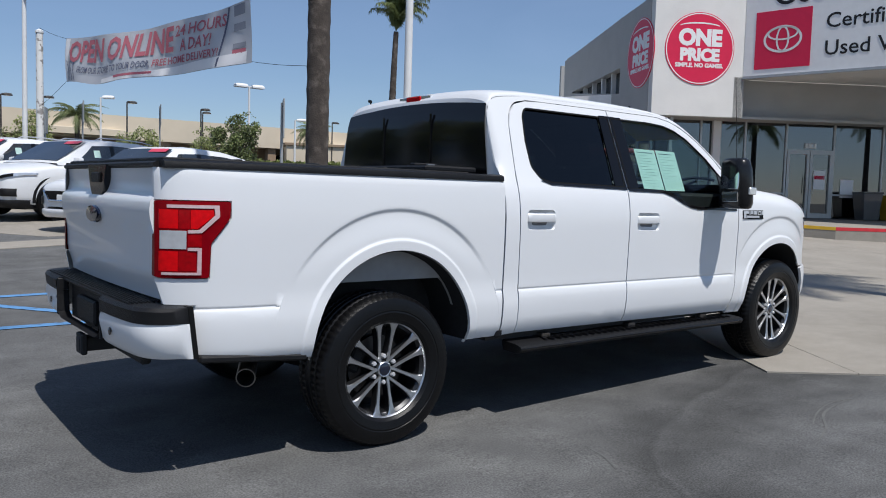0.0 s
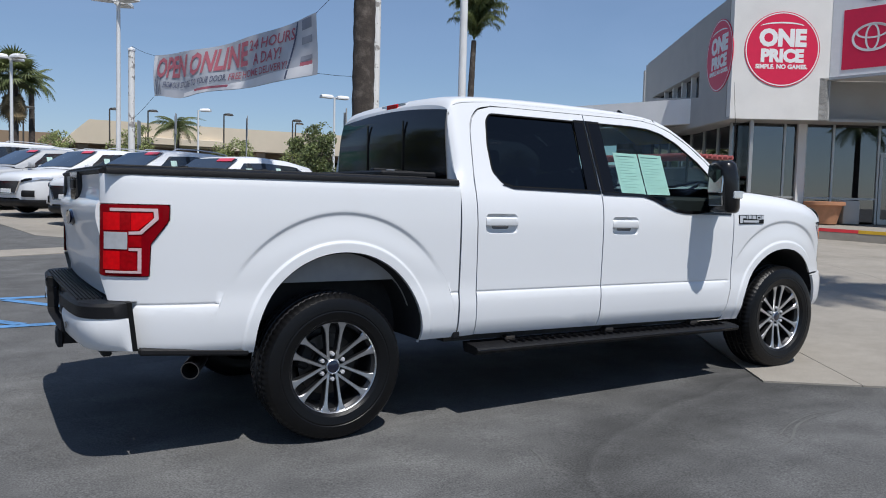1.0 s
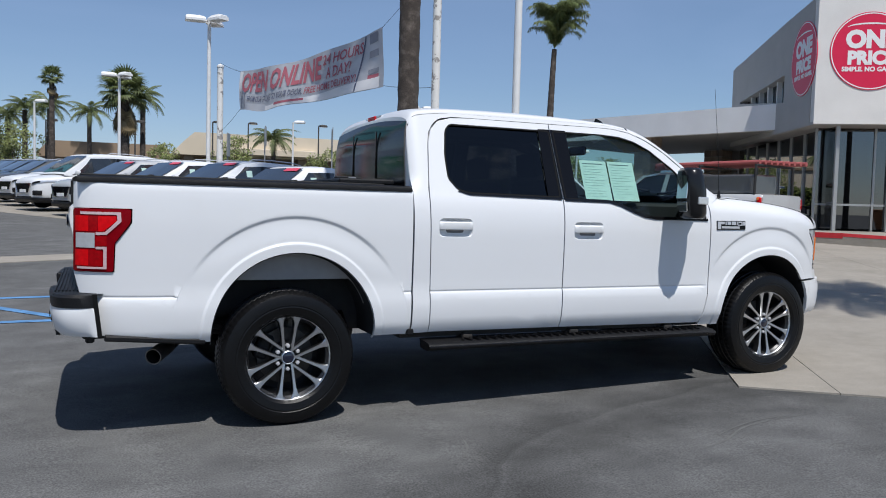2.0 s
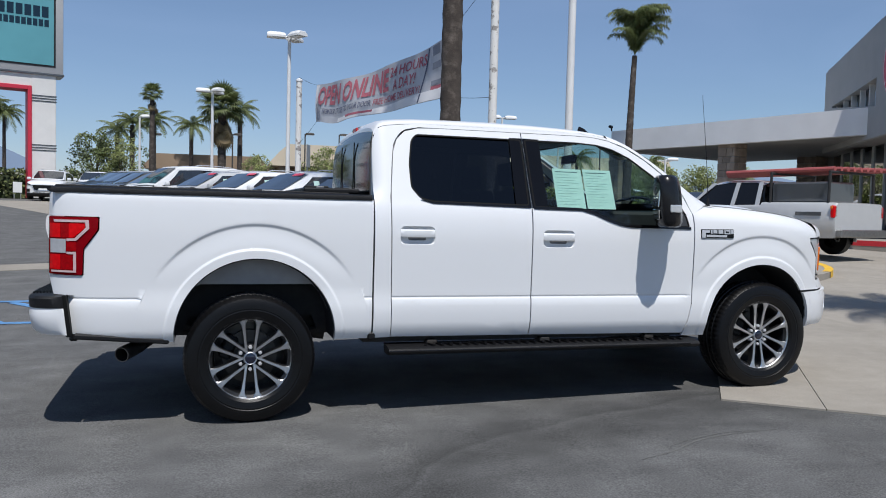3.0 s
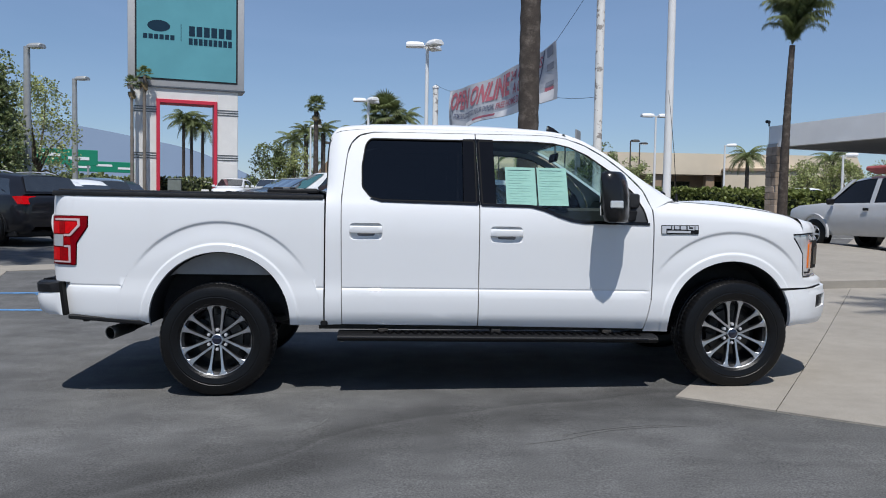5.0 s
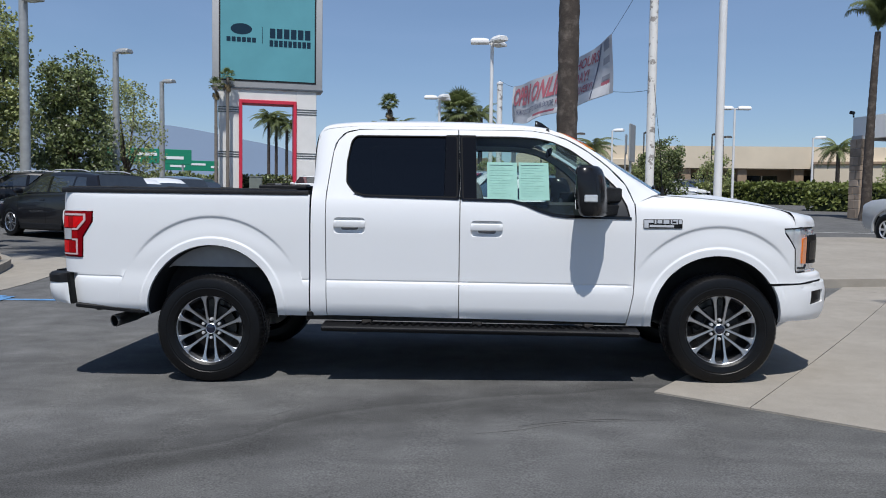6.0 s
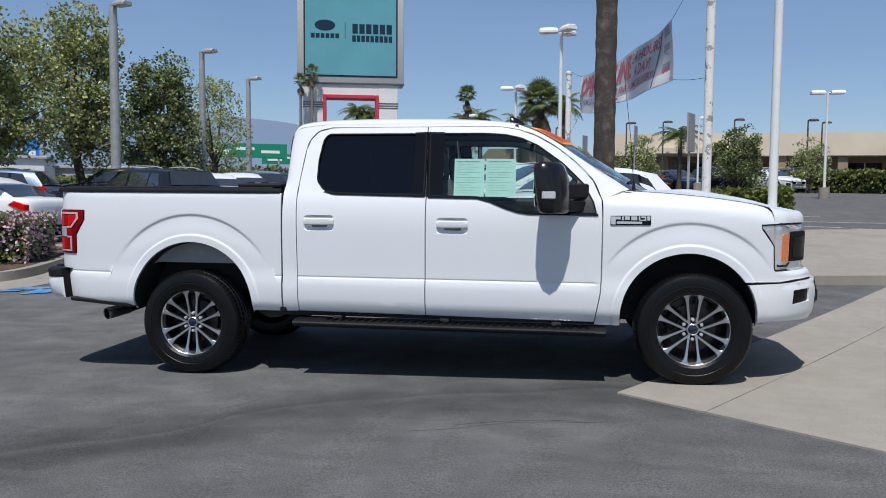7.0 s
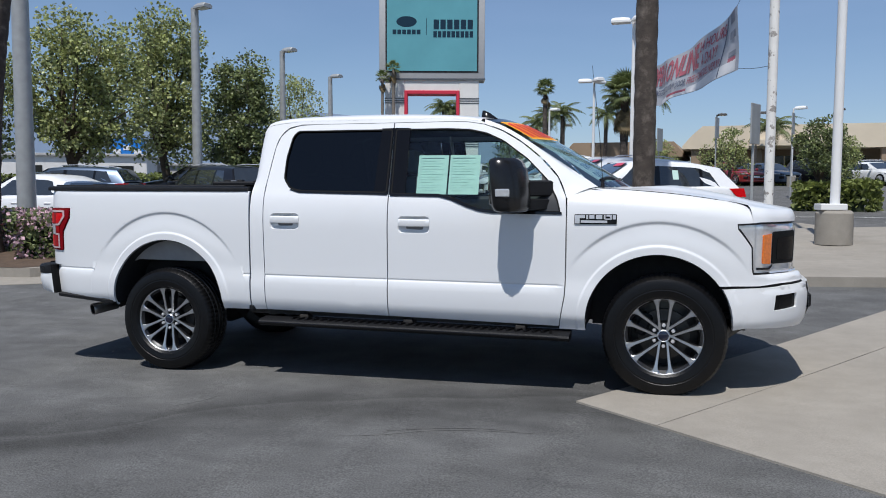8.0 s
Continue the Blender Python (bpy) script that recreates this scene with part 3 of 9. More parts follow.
pts = [W0 - WN * 0.05, W0 + WD * 7.9 - WN * 0.05, W0 + WD * 7.9 + FA * 5, C0 + FA * 14 + IN * 0.5, W0 + IN * 0.5]
add_prism(bm, [(p.x, p.y) for p in pts], 5.15, 5.25, "Z")
part("soffit", bm, STUCCO, showroom)
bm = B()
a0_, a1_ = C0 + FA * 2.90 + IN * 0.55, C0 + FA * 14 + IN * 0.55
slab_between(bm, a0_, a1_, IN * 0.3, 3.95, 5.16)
part("wall", bm, STUCCO_GRAY_SHADE, showroom)
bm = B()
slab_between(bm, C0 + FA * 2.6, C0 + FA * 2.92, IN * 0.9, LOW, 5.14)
part("wall", bm, STUCCO_GRAY_SHADE, showroom)
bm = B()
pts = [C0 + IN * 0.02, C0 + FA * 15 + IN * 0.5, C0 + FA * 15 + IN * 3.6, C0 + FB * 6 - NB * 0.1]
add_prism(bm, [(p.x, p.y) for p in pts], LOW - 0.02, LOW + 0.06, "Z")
part("soffit", bm, STUCCO_GRAY_SHADE, showroom)
# round signs
for mtx in (on_front(1.44, 5.96, 0.02), on_side(1.05, 5.93, 0.02)):
    sg = thing("round_sign", "round red sign with white lettering", "sign", mtx, "round signs on the showroom")
    bm = B()
    add_lathe(bm, [(0.0, 0.0), (1.10, 0.0), (1.10, -0.03), (0.0, -0.03)], 64, "Z")
    part("rim", bm, SIGN_RED, sg)
    bm = B()
    add_lathe(bm, [(1.075, 0.003), (1.045, 0.003)], 64, "Z")
    part("white_ring", bm, SIGN_WHITE, sg)
    text("lettering", "ONE", 0.66, SIGN_WHITE, sg, pose(0, 0.11, 0.002), 0.98, 0.038, 0.004, "CENTER")
    text("lettering", "PRICE", 0.50, SIGN_WHITE, sg, pose(0, -0.36, 0.002), 0.97, 0.030, 0.004, "CENTER")
    text("lettering", "SIMPLE. NO GAMES.", 0.175, SIGN_WHITE, sg, pose(0, -0.57, 0.002), 1.0, 0.008, 0.004, "CENTER")
    bm = B()
    add_loft(bm, [[(x, 0.62 + 0.16 * math.sqrt(max(0, 1 - (x / 0.72) ** 2)) * k, 0.004) for x in np.linspace(-0.66, 0.60, 18)] for k in (0.82, 1.10)])
    part("swoosh", bm, SIGN_WHITE, sg)
# brand sign as plain shapes, with its wording
p = W0 + WN * 0.024
bs = thing("brand_sign", "white sign with a red square and black lettering", "sign", Matrix(((WD.x, 0, WN.x, p.x), (WD.y, 0, WN.y, p.y), (0, 1, 0, 5.14), (0, 0, 0, 1))))
bm = B()
add_prism(bm, [(0.33, 0.20), (1.96, 0.20), (1.96, 1.92), (0.33, 1.92)], 0.0, 0.008, "Z")
part("red_square", bm, SIGN_RED, bs)
for rx, ry, w in ((0.53, 0.37, 0.07), (0.17, 0.355, 0.055)):
    bm = B()
    add_loft(bm, [[((rx + d * w / 2) * math.cos(a), (ry + d * w / 2) * math.sin(a), 0.004) for a in np.linspace(0, 2 * math.pi, 41)] for d in (-1, 1)])
    part("oval", bm, SIGN_WHITE, bs, matrix=pose(1.145, 1.06, 0.010))
bm = B()
add_loft(bm, [[(rx * math.cos(a), 0.17 + 0.20 * math.sin(a) * k, 0.004) for a in np.linspace(0, 2 * math.pi, 41)] for k, rx in ((0.8, 0.40), (1.05, 0.46))])
part("oval", bm, SIGN_WHITE, bs, matrix=pose(1.145, 1.06, 0.010))
text("lettering", "Certified", 0.60, SIGN_BLACK, bs, pose(2.34, 1.25, 0.002), 1.0, 0.004, 0.003)
text("lettering", "Used Vehicles", 0.60, SIGN_BLACK, bs, pose(2.33, 0.47, 0.002), 1.0, 0.004, 0.003)
for cx_, w_ in ((1.20, 0.30), (1.72, 0.20), (2.15, 0.20), (2.55, 0.18)):
    bm = B()
    add_loft(bm, [[(cx_ + (w_ + d) * math.cos(a), 2.40 + (0.28 + d) * math.sin(a), 0.004) for a in np.linspace(radians(200), radians(400), 20)] for d in (-0.05, 0.05)])
    part("script_bar", bm, SIGN_BLACK, bs)

# glazed front, set back below the signs
G0 = C0 + IN * 1.05 + FA * 0.40
glaz = thing("shopfront", "aluminium-framed glass shopfront with double doors", "shopfront", pose(0, 0, 0))


def on_glass(s, out=0.0):
    return G0 + FA * s - IN * out


def bar(bm, s0, s1, z0, z1, d=0.10):
    slab_between(bm, on_glass(s0, d / 2), on_glass(s1, d / 2), IN * d, z0, z1)


POSTS = (0.0, 1.65, 2.30, 3.15, 4.55, 6.20, 7.9, 9.6, 11.3, 13.0)
for s0 in POSTS:
    bm = B()
    bar(bm, s0 - 0.03, s0 + 0.03, FLOOR, LOW)
    part("post", bm, FRAME, glaz)
bm = B()
bar(bm, 2.02, 2.26, FLOOR, LOW, 0.30)
part("column", bm, STUCCO, glaz)
for s0, s1 in zip(POSTS, POSTS[1:]):
    bm = B()
    slab_between(bm, on_glass(s0 + 0.03), on_glass(s1 - 0.03), IN * 0.01, FLOOR + 0.06, LOW)
    part("glass_pane", bm, SHOP_GLASS, glaz)
    bm = B()
    z = 3.02 if s0 == 4.55 else FLOOR + 0.78
    bar(bm, s0 + 0.03, s1 - 0.03, z - 0.03, z + 0.03)
    part("transom", bm, FRAME, glaz)
for a in (4.60, 5.39):
    bm = B()
    for s0, s1, z0, z1 in ((a, a + 0.09, FLOOR, 3.0), (a + 0.68, a + 0.77, FLOOR, 3.0), (a + 0.09, a + 0.68, FLOOR, FLOOR + 0.16), (a + 0.09, a + 0.68, 2.90, 3.0)):
        bar(bm, s0, s1, z0, z1, 0.13)
    dr = part("door_leaf", bm, FRAME, glaz)
    bm = B()
    p = on_glass(a + (0.66 if a < 5 else 0.11), 0.12)
    add_tube(bm, [(p.x, p.y, FLOOR + 0.8), (p.x, p.y, FLOOR + 1.35)], 0.016, 8)
    part("door_handle", bm, M["steel"], dr)
for k in range(4):
    bm = B()
    bar(bm, 5.20 + k * 0.10, 5.265 + k * 0.10, 3.10, 3.26, 0.14)
    part("number_bar", bm, SIGN_WHITE, glaz)
for s0, z0, w, h, mt in ((5.55, FLOOR + 0.95, 0.42, 0.62, SIGN_WHITE), (5.58, FLOOR + 1.28, 0.36, 0.12, SIGN_RED), (6.5, FLOOR + 0.7, 0.45, 0.6, SIGN_WHITE)):
    bm = B()
    slab_between(bm, on_glass(s0, 0.02), on_glass(s0 + w, 0.02), IN * 0.006, z0, z0 + h)
    part("notice", bm, mt, glaz)
# side glazing under the long wall
for k in range(8):
    s0 = 0.25 + k * 1.35
    bm = B()
    slab_between(bm, C0 + FB * s0 - NB * 0.75, C0 + FB * (s0 + 0.10) - NB * 0.75, -NB * 0.10, FLOOR, LOW)
    part("post", bm, FRAME, glaz)
    bm = B()
    slab_between(bm, C0 + FB * (s0 + 0.10) - NB * 0.80, C0 + FB * (s0 + 1.35) - NB * 0.80, -NB * 0.01, FLOOR + 0.1, LOW)
    part("glass_pane", bm, SHOP_GLASS, glaz)
# room behind the glass, its dimness put into near-black colour, with desks and stands
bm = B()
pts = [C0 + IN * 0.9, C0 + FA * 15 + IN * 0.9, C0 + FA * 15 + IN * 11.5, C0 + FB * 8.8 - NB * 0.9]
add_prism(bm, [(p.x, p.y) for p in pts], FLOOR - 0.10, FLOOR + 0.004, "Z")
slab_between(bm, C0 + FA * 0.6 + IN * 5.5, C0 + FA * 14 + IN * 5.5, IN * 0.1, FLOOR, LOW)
tagged(part("floor_showroom", bm, DARK_ROOM), "showroom floor and back wall, toned dark for the dim room", "floor", "", "structure")
for s0, d in ((1.0, 2.4), (3.4, 3.0), (6.9, 2.2), (8.8, 3.0)):
    p = C0 + FA * s0 + IN * d
    bm = B()
    add_box(bm, (0, 0, 0.70), (1.2, 0.7, 0.06), bevel=0.01)
    ds = part("desk", bm, M["interior_dark"], None, matrix=pose(p.x, p.y, FLOOR, 0, 0, ANG))
    tagged(ds, "dark office desk behind the glass", "desk")
    for sx in (-0.5, 0.5):
        bm = B()
        add_box(bm, (sx, 0, 0.34), (0.06, 0.6, 0.67), bevel=0.005)
        part("pedestal", bm, M["interior_dark"], ds)
# planter pot, bins by the door
p = on_glass(2.55, 1.0)
zf = FLOOR
pot = thing("plant_pot", "large terracotta pot with a small green plant", "planter", pose(p.x, p.y, zf))
bm = B()
add_lathe(bm, [(0.0, 0.0), (0.36, 0.0), (0.50, 0.55), (0.58, 0.56), (0.58, 0.66), (0.52, 0.67), (0.48, 0.60), (0.0, 0.58)], 32, "Z")
part("pot", bm, TERRACOTTA, pot)
p = on_glass(3.35, 0.8)
bm = B()
add_box(bm, (0, 0, 0.36), (0.5, 0.5, 0.72), bevel=0.05, segs=2)
tagged(part("gray_bin", bm, STUCCO_GRAY_SHADE, None, matrix=pose(p.x, p.y, zf, 0, 0, ANG)), "gray concrete litter bin by the glass", "bin")
for s0, mt, lb, h in ((7.1, M["paint_gray"], "dark gray wheeled bin by the entrance", 0.85), (8.0, YELLOW, "yellow bin by the entrance", 0.75)):
    p = on_glass(s0, 0.6)
    bn = thing("wheeled_bin", lb, "bin", pose(p.x, p.y, zf, 0, 0, ANG))
    bm = B()
    add_loft(bm, [[(sx * w, sy * w, z) for sx, sy in ((-1, -1), (1, -1), (1, 1), (-1, 1))] for z, w in ((0, 0.24), (h, 0.32))], closed=True, caps=True)
    part("body", bm, mt, bn)
    bm = B()
    add_box(bm, (0, 0, h + 0.03), (0.68, 0.68, 0.06), bevel=0.02)
    part("lid", bm, mt, bn)
# raised walk in front of the showroom, red kerb
fw = []
for p, z in ((C0 + FA * 15 - IN * 5.2, 0.68), (C0 + FA * 3.6 - IN * 4.3, 0.70), (C0 + FA * 2.4 - IN * 3.3, 0.74), (C0 + FA * 0.2 - IN * 2.4, FLOOR), (C0 - IN * 1.2 + NB * 1.4, FLOOR), (C0 + FB * 1.5 + NB * 1.6, FLOOR), (C0 + FB * 10 + NB * 1.4, FLOOR), (C0 + FB * 10 - NB * 1, FLOOR), (C0 + FA * 15 + IN * 2, FLOOR)):
    fw.append(Vector((p.x, p.y, z - 0.004)))
bm = B()
mid_ = bm.verts.new((C0 + FA * 3 + IN * 1).to_3d() + Vector((0, 0, FLOOR - 0.004)))
lo = [bm.verts.new((p.x, p.y, FLOOR - 0.5)) for p in fw]
hi = [bm.verts.new(p) for p in fw]
for i in range(len(fw)):
    j = (i + 1) % len(fw)
    bm.faces.new((hi[i], hi[j], mid_))
    bm.faces.new((lo[i], lo[j], hi[j], hi[i]))
    if i < 6:
        a, b = fw[i], fw[j]
        n = Vector(((b - a).y, -(b - a).x, 0)).normalized() * (-0.006)
        up, h_ = Vector((0, 0, 0.006)), Vector((0, 0, 0.08 if i < 3 else 0.13))
        for q in ((a + n - h_, b + n - h_, b + n + up, a + n + up), (a + n + up, b + n + up, b - n * (8 if i < 3 else 16) + up, a - n * (8 if i < 3 else 16) + up)):
            bm.faces.new([bm.verts.new(v) for v in q]).material_index = 2 if i == 1 else 1
tagged(part("pavement_showroom", bm, [CONCRETE, RED, YELLOW]), "concrete walk with a red and yellow kerb before the showroom", "pavement", "", "structure")

# ---- drive-through canopy ----
K0, K1 = Vector((16.42, 25.05)), Vector((20.0, 13.6))
KD = (K1 - K0).normalized()
KN = Vector((-KD.y, KD.x))
canopy = thing("canopy", "white stucco drive-through canopy on stone pillars", "canopy", pose(0, 0, 0))
bm = B()
slab_between(bm, K0, K1, KN * 0.3, 4.06, 4.92)
slab_between(bm, K0 + KN * 0.3, K0 + KN * 9, KD * 0.3, 4.06, 4.92)
part("fascia", bm, mat("white_fascia", (0.84, 0.83, 0.81), 0.85, var=0.05, scale=1.2, bump=0.2, bump_scale=80), canopy)
bm = B()
pts = [K0 + KN * 0.02, K1 + KN * 0.02, K1 + KN * 9, K0 + KN * 9]
add_prism(bm, [(p.x, p.y) for p in pts], 4.10, 4.20, "Z")
part("soffit", bm, STUCCO_GRAY_SHADE, canopy)
for base, w in ((K0 + KD * 0.27 + KN * 0.20, 0.58), (K0 + KD * 5.65 + KN * 0.62, 0.74), (K0 + KD * 4.5 + KN * 7.8, 0.9), (K0 + KD * 9.5 + KN * 7.8, 0.9)):
    z0 = terrain(base.x, base.y)
    bm = B()
    add_box(bm, (base.x, base.y, (z0 + 4.2) / 2), (w - 0.06, w - 0.06, 4.2 - z0), (0, 0, math.degrees(math.atan2(KD.y, KD.x))))
    pl = part("pillar", bm, STUCCO_GRAY_SHADE, canopy, "stone-faced pillar")
    rnd = random.Random(int(base.x * 100))
    z = z0
    while z < 4.0:
        h = rnd.uniform(0.22, 0.38)
        for f in range(4):
            a = math.atan2(KD.y, KD.x) + f * math.pi / 2
            s = -w / 2
            while s < w / 2 - 0.1:
                l_ = min(rnd.uniform(0.22, 0.5), w / 2 - s)
                c = Vector((base.x, base.y)) + Vector((math.cos(a), math.sin(a))) * (s + l_ / 2) + Vector((math.sin(a), -math.cos(a))) * (w / 2 - 0.02)
                bm = B()
                add_box(bm, (0, 0, 0), (l_ - 0.015, 0.06, h - 0.015), bevel=0.012)
                part("stone", bm, STONE, pl, matrix=pose(c.x, c.y, z + h / 2, 0, 0, math.degrees(a)))
                s += l_
        z += h
bm = B()
add_tube(bm, [(K0.x, K0.y, 4.93), (K0.x, K0.y, 5.10)], 0.03, 8)
add_box(bm, (K0.x - 0.10, K0.y - 0.1, 5.10), (0.28, 0.12, 0.12), (0, 0, 40), bevel=0.03)
part("camera_dome", bm, M["plastic"], canopy)

# ---- the pickup truck ----
def table(points):
    c = smoothed(points, 12)
    zs, ys = np.array([p[0] for p in c]), np.array([p[1] for p in c])
    return lambda z: float(np.interp(z, zs, ys))


CAB = table([(0.40, 0.885), (0.48, 0.918), (0.52, 0.938), (0.55, 0.953), (0.58, 0.9615), (0.64, 0.9680), (0.70, 0.9705), (0.74, 0.9680), (0.758, 0.9630), (0.7635, 0.9585), (0.768, 0.9580), (0.774, 0.9615), (0.79, 0.9622), (0.85, 0.9635),
             (1.0, 0.968), (1.15, 0.970), (1.25, 0.963), (1.33, 0.947), (1.40, 0.921), (1.5, 0.884), (1.65, 0.829), (1.81, 0.769), (1.95, 0.715)])
BED = table([(0.40, 0.885), (0.48, 0.918), (0.52, 0.938), (0.55, 0.953), (0.58, 0.9615), (0.64, 0.9680), (0.70, 0.9705), (0.74, 0.9680), (0.758, 0.9630), (0.7635, 0.9585), (0.768, 0.9580), (0.774, 0.9615), (0.79, 0.9622), (0.85, 0.9635),
             (1.0, 0.968), (1.15, 0.970), (1.28, 0.966), (1.36, 0.958), (1.40, 0.940)])
HOOD_Z = table([(2.9, 1.43), (3.06, 1.418), (3.25, 1.410), (3.47, 1.397), (3.77, 1.370), (4.08, 1.325), (4.22, 1.292), (4.32, 1.274), (4.42, 1.256), (4.6, 1.23)])
PLAIN = table([(0.40, 0.885), (0.48, 0.918), (0.52, 0.938), (0.55, 0.953), (0.58, 0.9615), (0.64, 0.9680), (0.70, 0.9700), (0.76, 0.9665), (0.80, 0.9640), (0.85, 0.9635), (1.0, 0.968), (1.15, 0.970), (1.28, 0.966), (1.36, 0.958)])
ARCH = ((0.03, 0.53, 0.478), (3.64, 0.53, 0.458))


def straight(x, z):
    """Half the width of the body at x along the truck and z up, before it tapers to the nose."""
    y = (BED if x < 0.745 else CAB)(z)
    for cx, cz, ro in ARCH:
        r = math.hypot(x - cx, z - cz) - ro
        if r < 0.22:
            if r < 0.2185 and 0.6 < z < 0.85:
                y = PLAIN(z)
            lip = 0.009 * (1 - ramp(r, 0.046, 0.064))
            hollow = -0.010 * (1 - ramp(r, 0.188, 0.214)) * ramp(r, 0.06, 0.19) * ramp(z, 0.84, 1.10)
            y += lip + hollow
    if x < -0.6:
        d = min((-0.6 - x) / 0.545, 0.9995)
        y -= 0.20 * (1 - math.sqrt(1 - d * d))
    if x > 3.0:
        u = (z - (HOOD_Z(x) - 0.12)) / 0.12
        if u > 0:
            u = min(u, 0.995)
            y -= 0.10 * (1 - math.sqrt(1 - u * u)) * ramp(x, 3.0, 3.12)
    if 0.745 <= x < 0.84 and z > 1.36:
        d = min((0.84 - x) / 0.10, 0.99)
        y -= 0.07 * (1 - math.sqrt(1 - d * d)) * ramp(z, 1.36, 1.5)
    return y


def side(x, z):
    y = straight(x, z)
    if x > 3.7:
        d = min((x - 3.7) / 0.8, 0.9)
        y -= 0.5 * (1 - math.sqrt(1 - d * d))
    return y


# the nose in plan: from the fender round the corner to the middle of the front
NOSE = smoothed([(4.03, 0.924), (4.05, 0.918), (4.11, 0.898), (4.20, 0.868), (4.28, 0.825), (4.35, 0.765), (4.42, 0.690), (4.49, 0.600), (4.54, 0.500), (4.565, 0.40), (4.58, 0.25), (4.585, 0.0)], 8)
NOSE = [p for p in NOSE if p[0] >= 4.0499]
NOSE_X, NOSE_Y = np.array([p[0] for p in NOSE]), np.array([p[1] for p in NOSE])
NOSE_U = 4.05 + np.concatenate(([0.0], np.cumsum(np.hypot(np.diff(NOSE_X), np.diff(NOSE_Y)))))


def nose_x(y):
    return float(np.interp(abs(y), NOSE_Y[::-1], NOSE_X[::-1]))


def nose_u(y):
    return float(np.interp(abs(y), NOSE_Y[::-1], NOSE_U[::-1]))


def bent(u, z):
    """x and y of the bodywork at u, the way along the side and round the corner of the nose."""
    if u <= 4.05:
        return u, side(u, z)
    x, y = float(np.interp(u, NOSE_U, NOSE_X)), float(np.interp(u, NOSE_U, NOSE_Y))
    tx, ty = float(np.interp(u + 0.02, NOSE_U, NOSE_X)) - float(np.interp(u - 0.02, NOSE_U, NOSE_X)), float(np.interp(u + 0.02, NOSE_U, NOSE_Y)) - float(np.interp(u - 0.02, NOSE_U, NOSE_Y))
    k = math.hypot(tx, ty) or 1.0
    off = straight(u, z) - 0.968
    fwd = (0.022 * (1 - ramp(z, 0.78, 0.83)) - 0.05 * ramp(z, 0.84, 0.885)) * ramp(u, 4.15, 4.5)
    w = ramp(u, 4.05, 4.30)
    return x - off * ty / k * w + fwd, y + off * (1 - (1 - tx / k) * w)


def bent_normal(u, z):
    h = 0.006
    a, b, c, d = bent(u - h, z), bent(u + h, z), bent(u, z - h), bent(u, z + h)
    n = Vector((c[0] - d[0], c[1] - d[1], -2 * h)).cross(Vector((b[0] - a[0], b[1] - a[1], 0)))
    n.normalize()
    return n if n.y + n.x > 0 else -n


def side_normal(x, z):
    h = 0.004
    gx, gz = (side(x + h, z) - side(x - h, z)) / (2 * h), (side(x, z + h) - side(x, z - h)) / (2 * h)
    return Vector((-gx, 1.0, -gz)).normalized()


CREASE = (0.748, 0.755, 0.7605, 0.7635, 0.766, 0.770, 0.774, 0.780)
RING = (0.0, 0.02, 0.036, 0.044, 0.048, 0.052, 0.056, 0.060, 0.064, 0.070, 0.085, 0.10, 0.12, 0.14, 0.16, 0.175, 0.184, 0.190, 0.195, 0.200, 0.205, 0.210, 0.215, 0.219)


